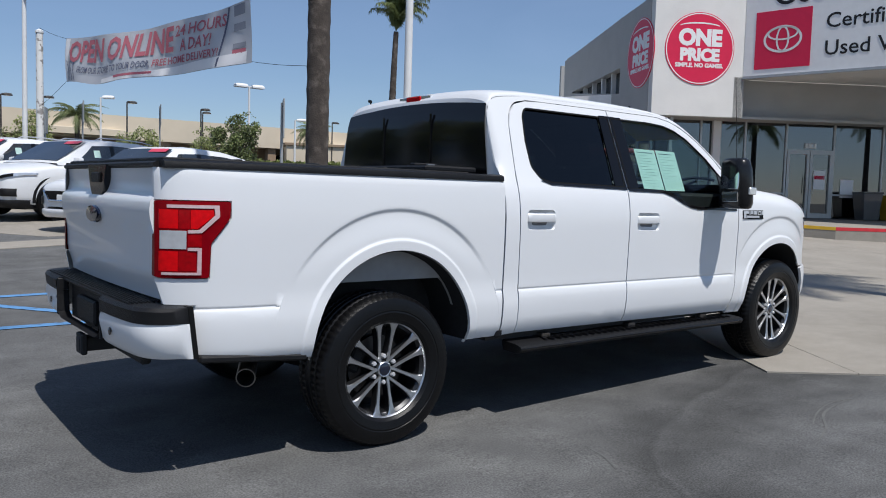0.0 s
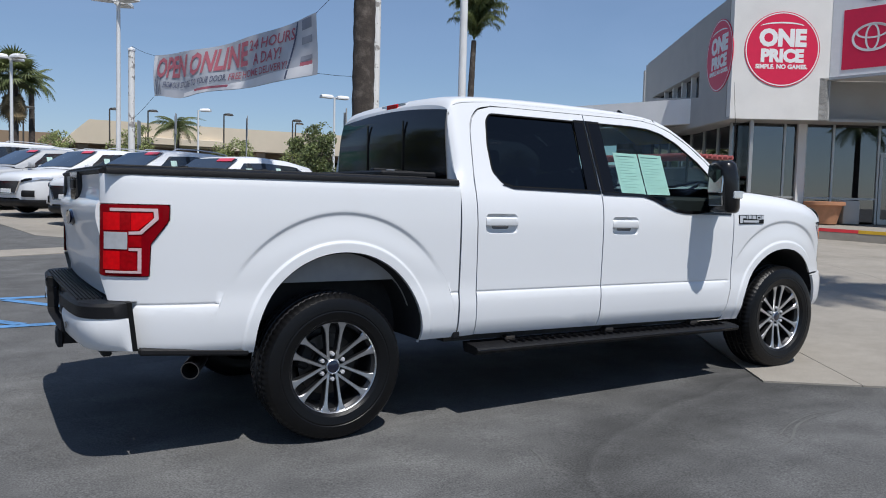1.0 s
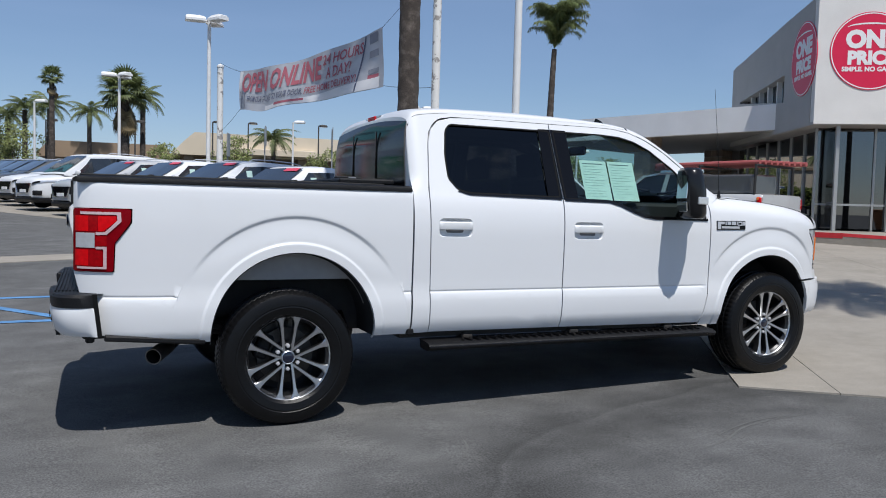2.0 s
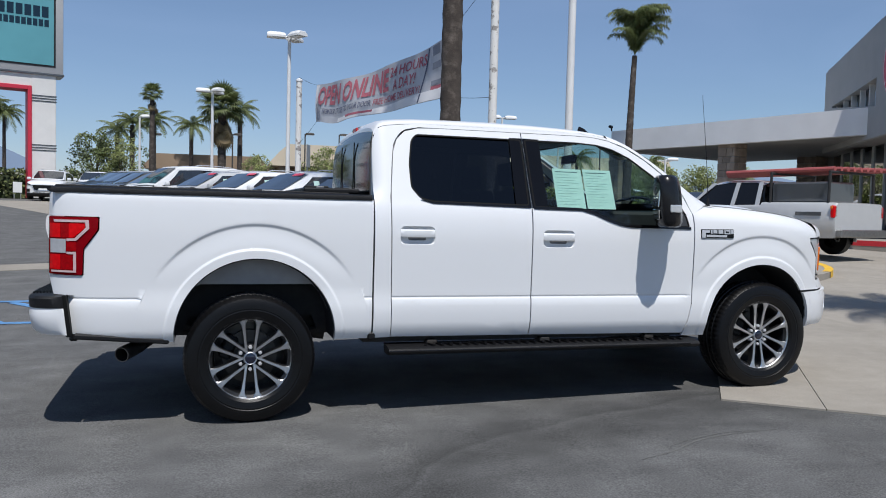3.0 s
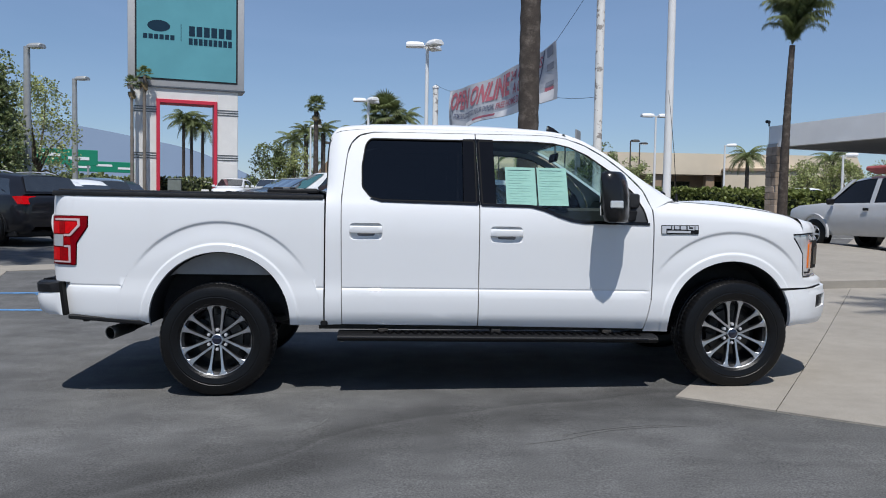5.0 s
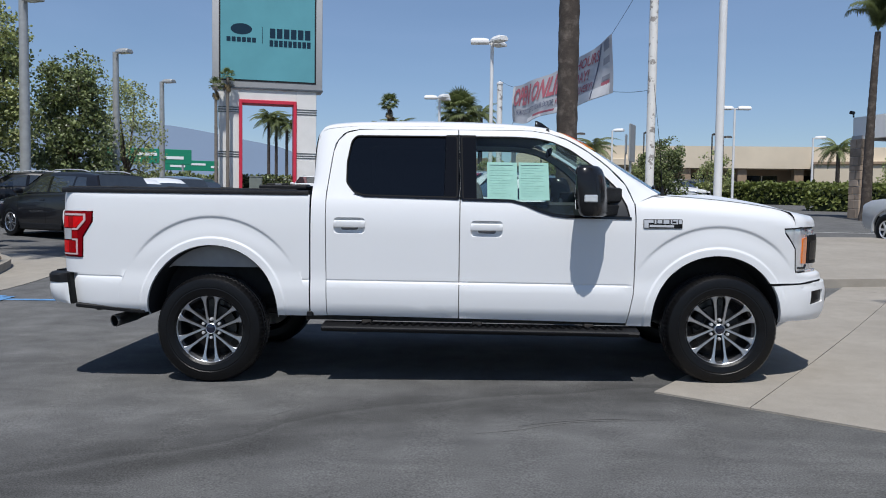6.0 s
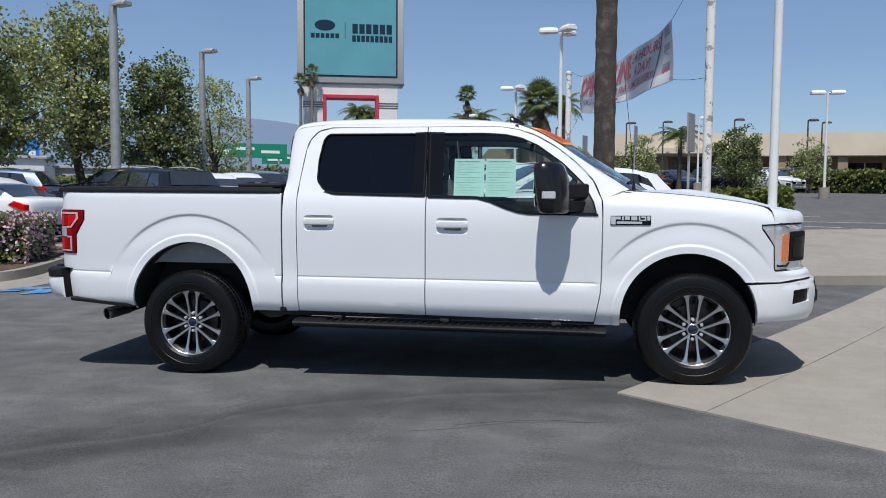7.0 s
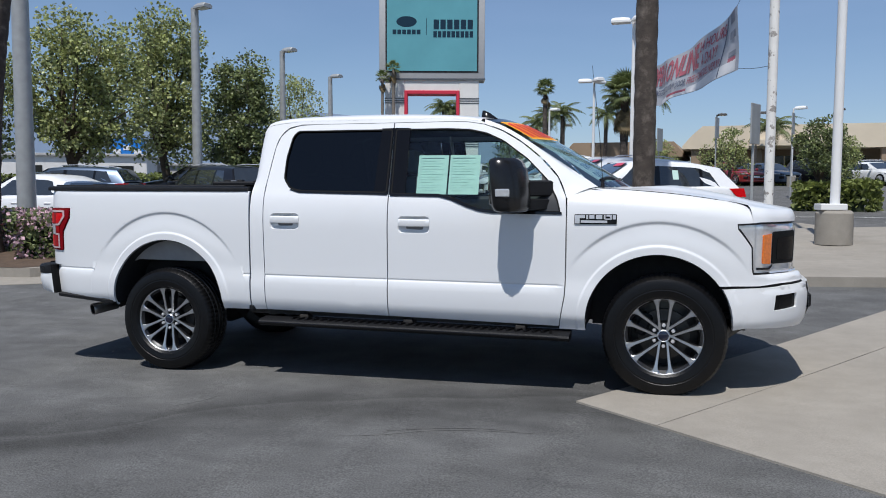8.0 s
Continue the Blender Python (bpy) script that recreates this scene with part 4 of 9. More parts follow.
def panel(name, outline, material, parent, sign, holes=(), proud=0.0, step=0.05, back=0.02, label="", fun=side, fine=False, ring=None, wrap=False):
    """A sheet of the bodywork, cut to an outline in (x, z) and bent to the body's side, with its edges turned in. sign: -1 or 1, the side."""
    bm = B()
    edges = []
    for loop in (outline, *holes):
        vs = [bm.verts.new((x, 0, z)) for x, z in loop]
        edges += [bm.edges.new((vs[i], vs[(i + 1) % len(vs)])) for i in range(len(vs))]
    bmesh.ops.triangle_fill(bm, edges=edges, use_beauty=True, normal=(0, -1, 0))
    xs, zs = [p[0] for p in outline], [p[1] for p in outline]
    for a, lo, hi in ((0, min(xs), max(xs)), (2, min(zs), max(zs))):
        k = max(1, int((hi - lo) / step))
        cuts = [lo + (hi - lo) * i / k for i in range(1, k)]
        if a == 2 and fine:
            cuts = [c for c in cuts if not 0.745 < c < 0.785] + [c for c in CREASE if lo + 0.002 < c < hi - 0.002]
        for cut in cuts:
            co, no = [0, 0, 0], [0, 0, 0]
            co[a], no[a] = cut, 1
            bmesh.ops.bisect_plane(bm, geom=bm.verts[:] + bm.edges[:] + bm.faces[:], plane_co=co, plane_no=no, dist=1e-5)
    bmesh.ops.remove_doubles(bm, verts=bm.verts, dist=2e-4)
    sunk = set()
    if ring:
        cx, cz, ro, zl, zr = ring
        grid = []
        for r in RING:
            r += ro
            a0, a1 = math.pi - math.asin((zl - cz) / r), math.asin((zr - cz) / r)
            grid.append([bm.verts.new((cx + r * math.cos(a0 + (a1 - a0) * i / 96), 0, cz + r * math.sin(a0 + (a1 - a0) * i / 96))) for i in range(97)])
        sunk = set(grid[-1])
        for g in grid:
            for v in g:
                if cx > 2:
                    v.co.x = max(v.co.x, 3.0585 if v.co.z > 0.80 else float(np.interp(v.co.z, (0.47, 0.50, 0.70, 0.80), (3.012, 3.016, 3.0525, 3.0585))))
        for g0, g1 in zip(grid, grid[1:]):
            for i in range(96):
                bm.faces.new((g0[i], g0[i + 1], g1[i + 1], g1[i]))
    front = list(bm.faces)
    for f in front:
        f.normal_update()
    rim = [e for e in bm.edges if e.is_boundary]
    normals = {}
    for v in bm.verts:
        x, z = v.co.x, v.co.z
        if wrap:
            n = bent_normal(x, z)
            bx, by = bent(x, z)
            q = proud - (0.0006 if v in sunk else 0)
            v.co.x, v.co.y = bx + n.x * q, sign * (by + n.y * q)
            normals[v] = Vector((n.x, sign * n.y, n.z))
            continue
        n = side_normal(x, z) if fun is side else Vector((0, 1, 0))
        v.co.y = sign * (fun(x, z) + proud - (0.0006 if v in sunk else 0))
        normals[v] = Vector((n.x, sign * n.y, n.z))
    for f in front:
        f.normal_update()
        if (f.normal.dot(normals[f.verts[0]]) if wrap else f.normal.y * sign) < 0:
            f.normal_flip()
    bm.faces.index_update()
    if back and wrap:
        inward = {v.co.copy().freeze(): n for v, n in normals.items()}
        r = bmesh.ops.extrude_edge_only(bm, edges=rim)
        for v in r["geom"]:
            if isinstance(v, bmesh.types.BMVert):
                n = inward[v.co.copy().freeze()]
                v.co.x -= n.x * back
                v.co.y -= n.y * back
    elif back:
        r = bmesh.ops.extrude_edge_only(bm, edges=rim)
        for v in r["geom"]:
            if isinstance(v, bmesh.types.BMVert):
                v.co.y -= sign * back
    bm.normal_update()
    keep = set(front)
    loops = []
    bm.faces.ensure_lookup_table()
    for f in bm.faces:
        for lp in f.loops:
            loops.append(normals.get(lp.vert, f.normal) if f in keep else f.normal)
    loops = [tuple(v) for v in loops]
    me = bpy.data.meshes.new(name)
    bm.to_mesh(me)
    bm.free()
    me.materials.append(material)
    me.polygons.foreach_set("use_smooth", [True] * len(me.polygons))
    me.normals_split_custom_set(loops)
    ob = new(name, me)
    ob.parent = parent
    if label:
        ob["label"] = label
    return ob


def arc(cx, cz, r, a0, a1, n=28):
    return [(cx + r * math.cos(radians(a0 + (a1 - a0) * i / n)), cz + r * math.sin(radians(a0 + (a1 - a0) * i / n))) for i in range(n + 1)]


def rounded(points, r=0.02, n=5):
    """An outline with its corners rounded."""
    out = []
    k = len(points)
    for i in range(k):
        p0, p, p1 = Vector(points[i - 1]), Vector(points[i]), Vector(points[(i + 1) % k])
        a, b = p0 - p, p1 - p
        ra = min(r, a.length * 0.45, b.length * 0.45)
        a, b = p + a.normalized() * ra, p + b.normalized() * ra
        for j in range(n + 1):
            t = j / n
            q = a * (1 - t) ** 2 + p * 2 * t * (1 - t) + b * t * t
            out.append((q.x, q.y))
    return out


truck = thing("pickup_truck", "white four-door pickup truck with black trim, parked on asphalt", "pickup truck", pose(0, 0, 0))
PW = M["paint"]

RD_OUT = [(0.868, 0.512), (1.812, 0.506), (1.812, 1.36), (1.790, 1.868), (1.20, 1.868), (1.06, 1.862), (0.972, 1.838), (0.915, 1.78), (0.888, 1.70), (0.862, 1.45), (0.856, 1.334), (0.864, 0.77)]
RD_HOLE = rounded([(1.80, 1.370), (1.79, 1.824), (1.045, 1.824), (1.008, 1.78), (0.985, 1.62), (0.990, 1.47), (1.05, 1.398), (1.13, 1.378)], 0.025)
FD_OUT = [(1.820, 0.506), (3.008, 0.494), (3.045, 0.70), (3.050, 0.80), (3.052, 1.25), (3.046, 1.345), (2.985, 1.478), (2.865, 1.605), (2.725, 1.715), (2.585, 1.797), (2.455, 1.845),
          (2.33, 1.865), (2.2, 1.869), (1.797, 1.868), (1.820, 1.36)]
FD_HOLE = rounded([(1.832, 1.362), (2.18, 1.357), (2.27, 1.335), (2.38, 1.290), (2.47, 1.262), (2.56, 1.252), (3.018, 1.247), (2.995, 1.335), (2.925, 1.462), (2.78, 1.605), (2.605, 1.731),
                   (2.48, 1.788), (2.36, 1.815), (2.2, 1.824), (1.812, 1.824)], 0.02)
LIGHT = rounded([(-1.140, 0.905), (-0.945, 0.905), (-0.940, 1.055), (-0.862, 1.165), (-0.858, 1.236), (-1.140, 1.236)], 0.012)
TIP = nose_u(0.42)
AMBER, MODULE, BEZEL = (4.315, 4.412), (4.43, 4.70), (4.360, 4.572)
HEAD = [(4.122, 1.180), (4.30, 1.190), (TIP, 1.192), (TIP, 0.872), (4.236, 0.872), (4.226, 0.90), (4.216, 1.040), (4.125, 1.155)]


def door(s, outer, hole, cup):
    d = panel("door", outer, PW, truck, s, [hole, cup_loop(*cup)], label="white painted door", fine=True)
    panel("window_seal", [(x, z) for x, z in hole], M["seal"], d, s, [inset(hole, 0.009)], proud=0.003, back=0.012)
    return d


def inset(loop, d):
    """A loop drawn in towards its middle by about d."""
    k = len(loop)
    out = []
    area = sum(loop[i - 1][0] * loop[i][1] - loop[i][0] * loop[i - 1][1] for i in range(k))
    sgn = 1 if area > 0 else -1
    for i in range(k):
        p0, p1 = Vector(loop[i - 1]), Vector(loop[(i + 1) % k])
        t = (p1 - p0)
        n = Vector((-t.y, t.x)).normalized() * sgn if t.length > 1e-6 else Vector((0, 0))
        out.append((loop[i][0] + n.x * d, loop[i][1] + n.y * d))
    return out


def cup_loop(x, z):
    return rounded([(x - 0.116, z - 0.058), (x + 0.116, z - 0.058), (x + 0.114, z + 0.058), (x - 0.114, z + 0.058)], 0.034, 6)


def handle(s, x, z, parent):
    """A pull handle across a hollowed cup."""
    loop = cup_loop(x, z)
    bm = B()
    rings = []
    for k, d in ((1.0, 0.0), (0.985, 0.002), (0.93, 0.011), (0.82, 0.019), (0.5, 0.023), (0.02, 0.024)):
        rings.append([(x + (a - x) * k, s * (side(a, b) - d), z + (b - z) * k) for a, b in loop])
    add_loft(bm, rings, closed=True)
    part("handle_cup", bm, M["paint"], parent, degrees=60)
    bm = B()
    y = side(x, z)
    add_loft(bm, [[(x + u, s * (y + 0.022 * (1 - abs(u / 0.115) ** 4) - 0.006 + dy), z + 0.012 + dz) for dy, dz in ((-0.012, -0.016), (-0.003, -0.024), (0.004, -0.021), (0.008, -0.004), (0.006, 0.018), (-0.003, 0.026), (-0.012, 0.020))]
                  for u in np.linspace(-0.113, 0.113, 17)], closed=True, caps=True)
    part("handle", bm, M["paint"], parent, degrees=40)
    bm = B()
    add_box(bm, (x + 0.05 * (1 if s < 0 else 1), s * (y + 0.010), z + 0.012), (0.014, 0.004, 0.014), bevel=0.002)
    part("key_cap", bm, M["paint"], parent)


for s in (-1, 1):
    # bedside with the rear arch
    cx, cz, ro = ARCH[0]
    ra = ro + 0.218
    a0, a1 = 180 - math.degrees(math.asin((0.512 - cz) / ra)), math.degrees(math.asin((0.505 - cz) / ra))
    notch = [(-1.139, 1.240), (-0.852, 1.240), (-0.853, 1.163), (-0.934, 1.053), (-0.939, 0.900), (-1.139, 0.900)]
    bed_out = [(-1.002, 0.562), *arc(cx, cz, ra, a0, a1, 96), (0.737, 0.503), (0.737, 1.378), (-1.1385, 1.378), *notch, (-1.110, 0.788), (-1.026, 0.786)]
    panel("bedside", bed_out, PW, truck, s, step=0.04, fine=True, ring=(cx, cz, ro, 0.512, 0.505), label="white bed side with a flared arch")
    # added dark strip that stops sunlight slipping between bed and cab
    panel("bed_gap", [(0.722, 0.53), (0.770, 0.53), (0.770, 1.36), (0.722, 1.36)], M["gap"], truck, s, proud=-0.035, back=0, step=0.1)
    # cab corner
    fr = smoothed([(0.862, 0.510), (0.858, 0.77), (0.850, 1.334), (0.856, 1.45), (0.882, 1.70), (0.909, 1.785), (0.968, 1.846), (1.06, 1.868)], 6)
    bk = smoothed([(0.748, 0.506), (0.748, 0.77), (0.748, 1.334), (0.748, 1.45), (0.753, 1.70), (0.768, 1.795), (0.82, 1.862), (1.06, 1.893)], 6)
    bm = B()
    rows = []
    for (fx, fz), (bx, bz) in zip(fr, bk):
        row = []
        for k in range(9):
            u = 1 - (1 - k / 8) ** 1.5
            x, z = fx + (bx - fx) * u, fz + (bz - fz) * u
            row.append((x, s * side(x, z), z))
        x, y, z = row[0]
        row.insert(0, (x, y - s * 0.02, z))
        x, y, z = row[-1]
        row.append((x + 0.004, y - s * 0.03, z - 0.01 * ramp(z, 1.7, 1.85)))
        rows.append(row)
    add_loft(bm, rows)
    part("cab_corner", bm, PW, truck, degrees=50)
    panel("roof_rail", [(1.06, 1.871), (2.2, 1.8725), (2.33, 1.869), (2.46, 1.849), (2.53, 1.822), (2.44, 1.868), (2.33, 1.884), (2.2, 1.891), (1.8, 1.8935), (1.06, 1.893)], PW, truck, s, step=0.05)
    rd = door(s, RD_OUT, RD_HOLE, (1.026, 1.163))
    fd = door(s, FD_OUT, FD_HOLE, (2.008, 1.153))
    handle(s, 1.026, 1.163, rd)
    handle(s, 2.008, 1.153, fd)
    # glass and the black pillar trim between the doors
    panel("window_glass", [p for p in rounded([(1.700, 1.368), (1.700, 1.826), (1.04, 1.826), (1.004, 1.78), (0.981, 1.62), (0.986, 1.468), (1.046, 1.393), (1.13, 1.374)], 0.02)],
          M["glass_dark"], rd, s, proud=-0.010, back=0, label="privacy-tinted window")
    panel("pillar_trim", [(1.704, 1.360), (1.8115, 1.360), (1.793, 1.832), (1.704, 1.830)], M["pillar_black"], rd, s, proud=0.002, back=0.01)
    panel("pillar_trim", [(1.8205, 1.358), (1.934, 1.356), (1.920, 1.830), (1.799, 1.832)], M["pillar_black"], fd, s, proud=0.002, back=0.01)
    panel("window_glass", [(1.934, 1.358), (2.18, 1.353), (2.27, 1.331), (2.38, 1.286), (2.47, 1.258), (2.56, 1.248), (2.872, 1.246), (2.872, 1.52), (2.78, 1.609), (2.605, 1.735), (2.48, 1.792), (2.36, 1.819), (2.2, 1.828), (1.920, 1.828)],
          M["glass"], fd, s, proud=-0.010, back=0, label="lightly tinted window")
    panel("mirror_sail", [(2.878, 1.246), (3.022, 1.244), (2.998, 1.337), (2.928, 1.465), (2.878, 1.515)], M["sail_gray"], fd, s, proud=-0.002, back=0.01)
    # belt moulding
    panel("belt_trim", [(1.05, 1.390), (1.13, 1.368), (1.806, 1.356), (1.806, 1.370), (1.13, 1.380), (1.06, 1.394)], M["plastic_gloss"], rd, s, proud=0.006, back=0.01)
    panel("belt_trim", [(1.828, 1.350), (2.18, 1.345), (2.27, 1.322), (2.38, 1.277), (2.47, 1.249), (2.56, 1.238), (3.026, 1.234), (3.024, 1.252), (2.56, 1.256), (2.47, 1.267), (2.38, 1.295), (2.27, 1.340), (2.18, 1.362), (1.828, 1.367)],
          M["plastic_gloss"], fd, s, proud=0.006, back=0.01)
    # front fender
    cx, cz, ro = ARCH[1]
    ra = ro + 0.218
    a0 = 180 - math.degrees(math.asin((0.475 - cz) / ra))
    a1 = math.degrees(math.asin((0.795 - cz) / ra))
    fa0 = math.degrees(math.acos((3.0595 - cx) / ra))
    top = [(x, HOOD_Z(x) - 0.004) for x in np.linspace(4.21, 3.11, 22)]
    fen = [*arc(cx, cz, ra, fa0, a1, 56), (4.40, 0.806), (TIP, 0.815), (TIP, 0.866), (4.231, 0.866), (4.220, 0.90), (4.210, 1.038), (4.117, 1.153), (4.114, 1.186), (4.275, 1.195), (4.250, 1.25), *top,
           (3.075, 1.405), (3.055, 1.36), (3.060, 1.25)]
    fender = panel("front_fender", fen, PW, truck, s, step=0.03, fine=True, wrap=True, ring=(cx, cz, ro, 0.475, 0.795), label="white fender with a flared arch")
    # sill piece behind the front wheel is the ring's foot
    # badge: a dark plate with bright bars
    bg_ = panel("badge", rounded([(3.108, 1.174), (3.378, 1.177), (3.378, 1.241), (3.108, 1.238)], 0.006), M["lamp_dark"], fender, s, proud=0.006, back=0.01, step=0.1)
    for xa, xb, za, zb in ((3.112, 3.142, 1.179, 1.233), (3.142, 3.176, 1.214, 1.233), (3.184, 3.196, 1.208, 1.234), (3.204, 3.236, 1.211, 1.235), (3.246, 3.286, 1.209, 1.235), (3.296, 3.306, 1.208, 1.236), (3.312, 3.344, 1.226, 1.236),
                           (3.336, 3.346, 1.206, 1.236), (3.306, 3.340, 1.206, 1.213), (3.352, 3.372, 1.208, 1.236), (3.150, 3.318, 1.184, 1.200)):
        panel("badge_bar", [(xa, za), (xb, za), (xb, zb), (xa, zb)], M["badge_metal"], bg_, s, proud=0.010, back=0.004, step=0.2)
    # tail lamp: dark red body, bright blocks, frosted C-shaped guides, clear reversing lamp
    tl = panel("tail_lamp", LIGHT, M["red_lens_dark"], truck, s, proud=0.010, back=0.03, step=0.02, label="red tail lamp with frosted C-shaped guides")
    for nm, pts, mt, pr in (
        ("lamp_block", [(-1.129, 1.118), (-1.066, 1.118), (-1.066, 1.199), (-1.129, 1.199)], M["red_lens"], 0.013),
        ("lamp_block", [(-1.020, 1.118), (-0.994, 1.118), (-0.931, 1.173), (-0.931, 1.199), (-1.020, 1.199)], M["red_lens"], 0.013),
        ("lamp_block", [(-1.064, 1.118), (-1.022, 1.118), (-1.022, 1.199), (-1.064, 1.199)], M["red_lens_mid"], 0.012),
        ("lamp_block", [(-1.129, 0.935), (-1.066, 0.935), (-1.066, 1.020), (-1.129, 1.020)], M["red_lens"], 0.013),
        ("lamp_block", [(-1.064, 0.935), (-0.999, 0.935), (-0.999, 1.020), (-1.064, 1.020)], M["red_lens_mid"], 0.012),
        ("lamp_block", [(-1.031, 1.042), (-0.978, 1.042), (-0.978, 1.094), (-1.031, 1.094)], M["red_lens_mid"], 0.013),
        ("reversing_lamp", [(-1.127, 1.030), (-1.036, 1.030), (-1.036, 1.109), (-1.127, 1.109)], M["clear_lens"], 0.014),
        ("light_guide", [(-1.105, 1.220), (-1.105, 1.206), (-0.928, 1.206), (-0.925, 1.177), (-0.986, 1.114), (-1.031, 1.112), (-1.031, 1.098), (-0.978, 1.100), (-0.906, 1.171), (-0.909, 1.220)], M["white_lens"], 0.016),
        ("light_guide", [(-1.031, 1.036), (-0.978, 1.036), (-0.978, 0.918), (-1.121, 0.918), (-1.121, 0.929), (-0.994, 0.929), (-0.994, 1.023), (-1.031, 1.023)], M["white_lens"], 0.016)):
        panel(nm, pts, mt, tl, s, proud=pr, back=0.006, step=0.02)
    # head lamp, wrapping to the front
    hl = panel("head_lamp", HEAD, M["clear_lens"], truck, s, proud=-0.004, back=0.04, step=0.02, wrap=True, label="head lamp with an amber reflector")
    panel("reflector", rounded([(AMBER[0], 0.935), (AMBER[1], 0.930), (AMBER[1], 1.125), (AMBER[0], 1.115)], 0.008), M["amber"], hl, s, proud=0.004, back=0.02, step=0.02, wrap=True)
    hs = panel("lamp_housing", rounded([(MODULE[0], 0.930), (MODULE[1], 0.930), (MODULE[1], 1.140), (MODULE[0], 1.135)], 0.02), M["lamp_dark"], hl, s, proud=0.006, back=0.05, step=0.02, wrap=True)
    panel("lamp_window", rounded([(MODULE[0] + 0.045, 0.955), (MODULE[1] - 0.03, 0.955), (MODULE[1] - 0.03, 1.105), (MODULE[0] + 0.045, 1.095)], 0.02), M["smoked_gloss"], hs, s, proud=0.009, back=0.02, step=0.02, wrap=True)
    panel("lamp_trim", [(4.116, 1.176), (4.30, 1.186), (TIP, 1.186), (TIP, 1.196), (4.30, 1.196), (4.114, 1.187)], M["plastic"], hl, s, proud=0.004, back=0.01, step=0.03, wrap=True)
    panel("lamp_trim", [(4.122, 1.155), (4.130, 1.158), (4.222, 1.040), (4.233, 0.90), (4.240, 0.880), (4.40, 0.880), (4.40, 0.871), (4.232, 0.871), (4.224, 0.90), (4.214, 1.038)], M["plastic"], hl, s, proud=0.0, back=0.01, step=0.03, wrap=True)
    panel("lamp_trim", [(4.26, 0.912), (4.40, 0.906), (4.44, 0.926), (4.44, 0.914), (4.40, 0.894), (4.26, 0.898)], M["plastic"], hl, s, proud=0.002, back=0.01, step=0.03, wrap=True)
    # front bumper side
    cxa = [(cx + (ro + 0.004) * math.cos(radians(a)), cz + (ro + 0.004) * math.sin(radians(a))) for a in (32, 24, 16, 8, 0, -2)]
    hole = rounded([(BEZEL[0], 0.635), (BEZEL[1], 0.650), (BEZEL[1], 0.742), (BEZEL[0] + 0.01, 0.735)], 0.01)
    fb = panel("front_bumper", [*cxa[::-1], (4.06, 0.776), (4.12, 0.778), (4.40, 0.786), (4.47, 0.792), (TIP, 0.795), (TIP, 0.512), (4.42, 0.520), (4.20, 0.526)], PW, truck, s, holes=(hole,), proud=0.012, back=0.03, step=0.03, wrap=True)
    panel("fog_lamp_bezel", hole, M["smoked_gloss"], fb, s, proud=-0.004, back=0.02, step=0.03, wrap=True)
    panel("bumper_gap", [(4.02, 0.770), (4.12, 0.772), (TIP, 0.790), (TIP, 0.822), (4.10, 0.800), (4.02, 0.797)], M["gap"], fb, s, proud=-0.012, back=0.02, step=0.05, wrap=True)
    # dark backing behind the panel gaps: white jambs toned gray for the shade
    panel("inner_body", [(0.762, 0.53), (3.10, 0.51), (3.10, 1.22), (2.56, 1.22), (2.36, 1.26), (2.16, 1.33), (1.10, 1.345), (0.95, 1.42), (0.95, 1.83), (0.85, 1.80), (0.80, 1.70), (0.79, 1.4), (0.762, 1.35)], M["jamb"], truck, s, proud=-0.022, back=0, step=0.08)
    # A pillar
    bm = B()
    dl = smoothed([(3.052, 1.345), (2.992, 1.482), (2.872, 1.610), (2.730, 1.721), (2.588, 1.804), (2.46, 1.851)], 4)
    wl_ = smoothed([(3.24, 0.815, 1.418), (3.085, 0.775, 1.520), (2.84, 0.735, 1.678), (2.70, 0.712, 1.762), (2.56, 0.690, 1.838), (2.42, 0.668, 1.893)], 4)
    rows = []
    for (dx, dz), (wx, wy, wz) in zip(dl, wl_):
        p0, p1 = Vector((dx, s * (side(dx, dz)), dz)), Vector((wx, s * wy, wz))
        mid = (p0 + p1) / 2 + Vector((0.012, s * 0.016, 0.012))
        rows.append([p0 + Vector((0, -s * 0.02, 0)), p0, (p0 * 0.45 + mid * 0.55), mid, (p1 * 0.45 + mid * 0.55) + Vector((0, s * 0.004, 0.002)), p1, p1 + Vector((-0.02, -s * 0.02, -0.015))])
    add_loft(bm, rows)
    part("windscreen_pillar", bm, PW, truck, degrees=60)

# roof
bm = B()
E_Z = table([(0.765, 1.80), (0.80, 1.856), (0.85, 1.872), (0.95, 1.885), (1.06, 1.893), (1.8, 1.8935), (2.2, 1.891), (2.33, 1.884), (2.44, 1.868), (2.53, 1.84)])
C_Z = table([(0.765, 1.886), (0.80, 1.922), (0.86, 1.939), (0.95, 1.949), (1.2, 1.961), (1.6, 1.966), (2.0, 1.956), (2.3, 1.930), (2.44, 1.908), (2.53, 1.89)])
rows = []
for x in (0.765, 0.78, 0.80, 0.83, 0.88, 0.95, 1.06, 1.3, 1.6, 1.9, 2.1, 2.25, 2.35, 2.43):
    e, c = E_Z(x), C_Z(x)
    y0 = side(x, e)
    row = []
    for k in range(33):
        t = math.pi * k / 32
        cs = math.cos(t)
        y = -y0 * math.copysign(abs(cs) ** 0.85, cs)
        z = e + (c - e) * max(math.sin(t), 0) ** 0.72
        bow = 0.10 * ramp(x, 1.9, 2.43) + 0.012 * (1 - ramp(x, 0.765, 1.0))
        row.append((x + bow * (1 - (y / y0) ** 2), y, z))
    rows.append(row)
add_loft(bm, rows)
roof = part("roof", bm, PW, truck, degrees=80)
bm = B()
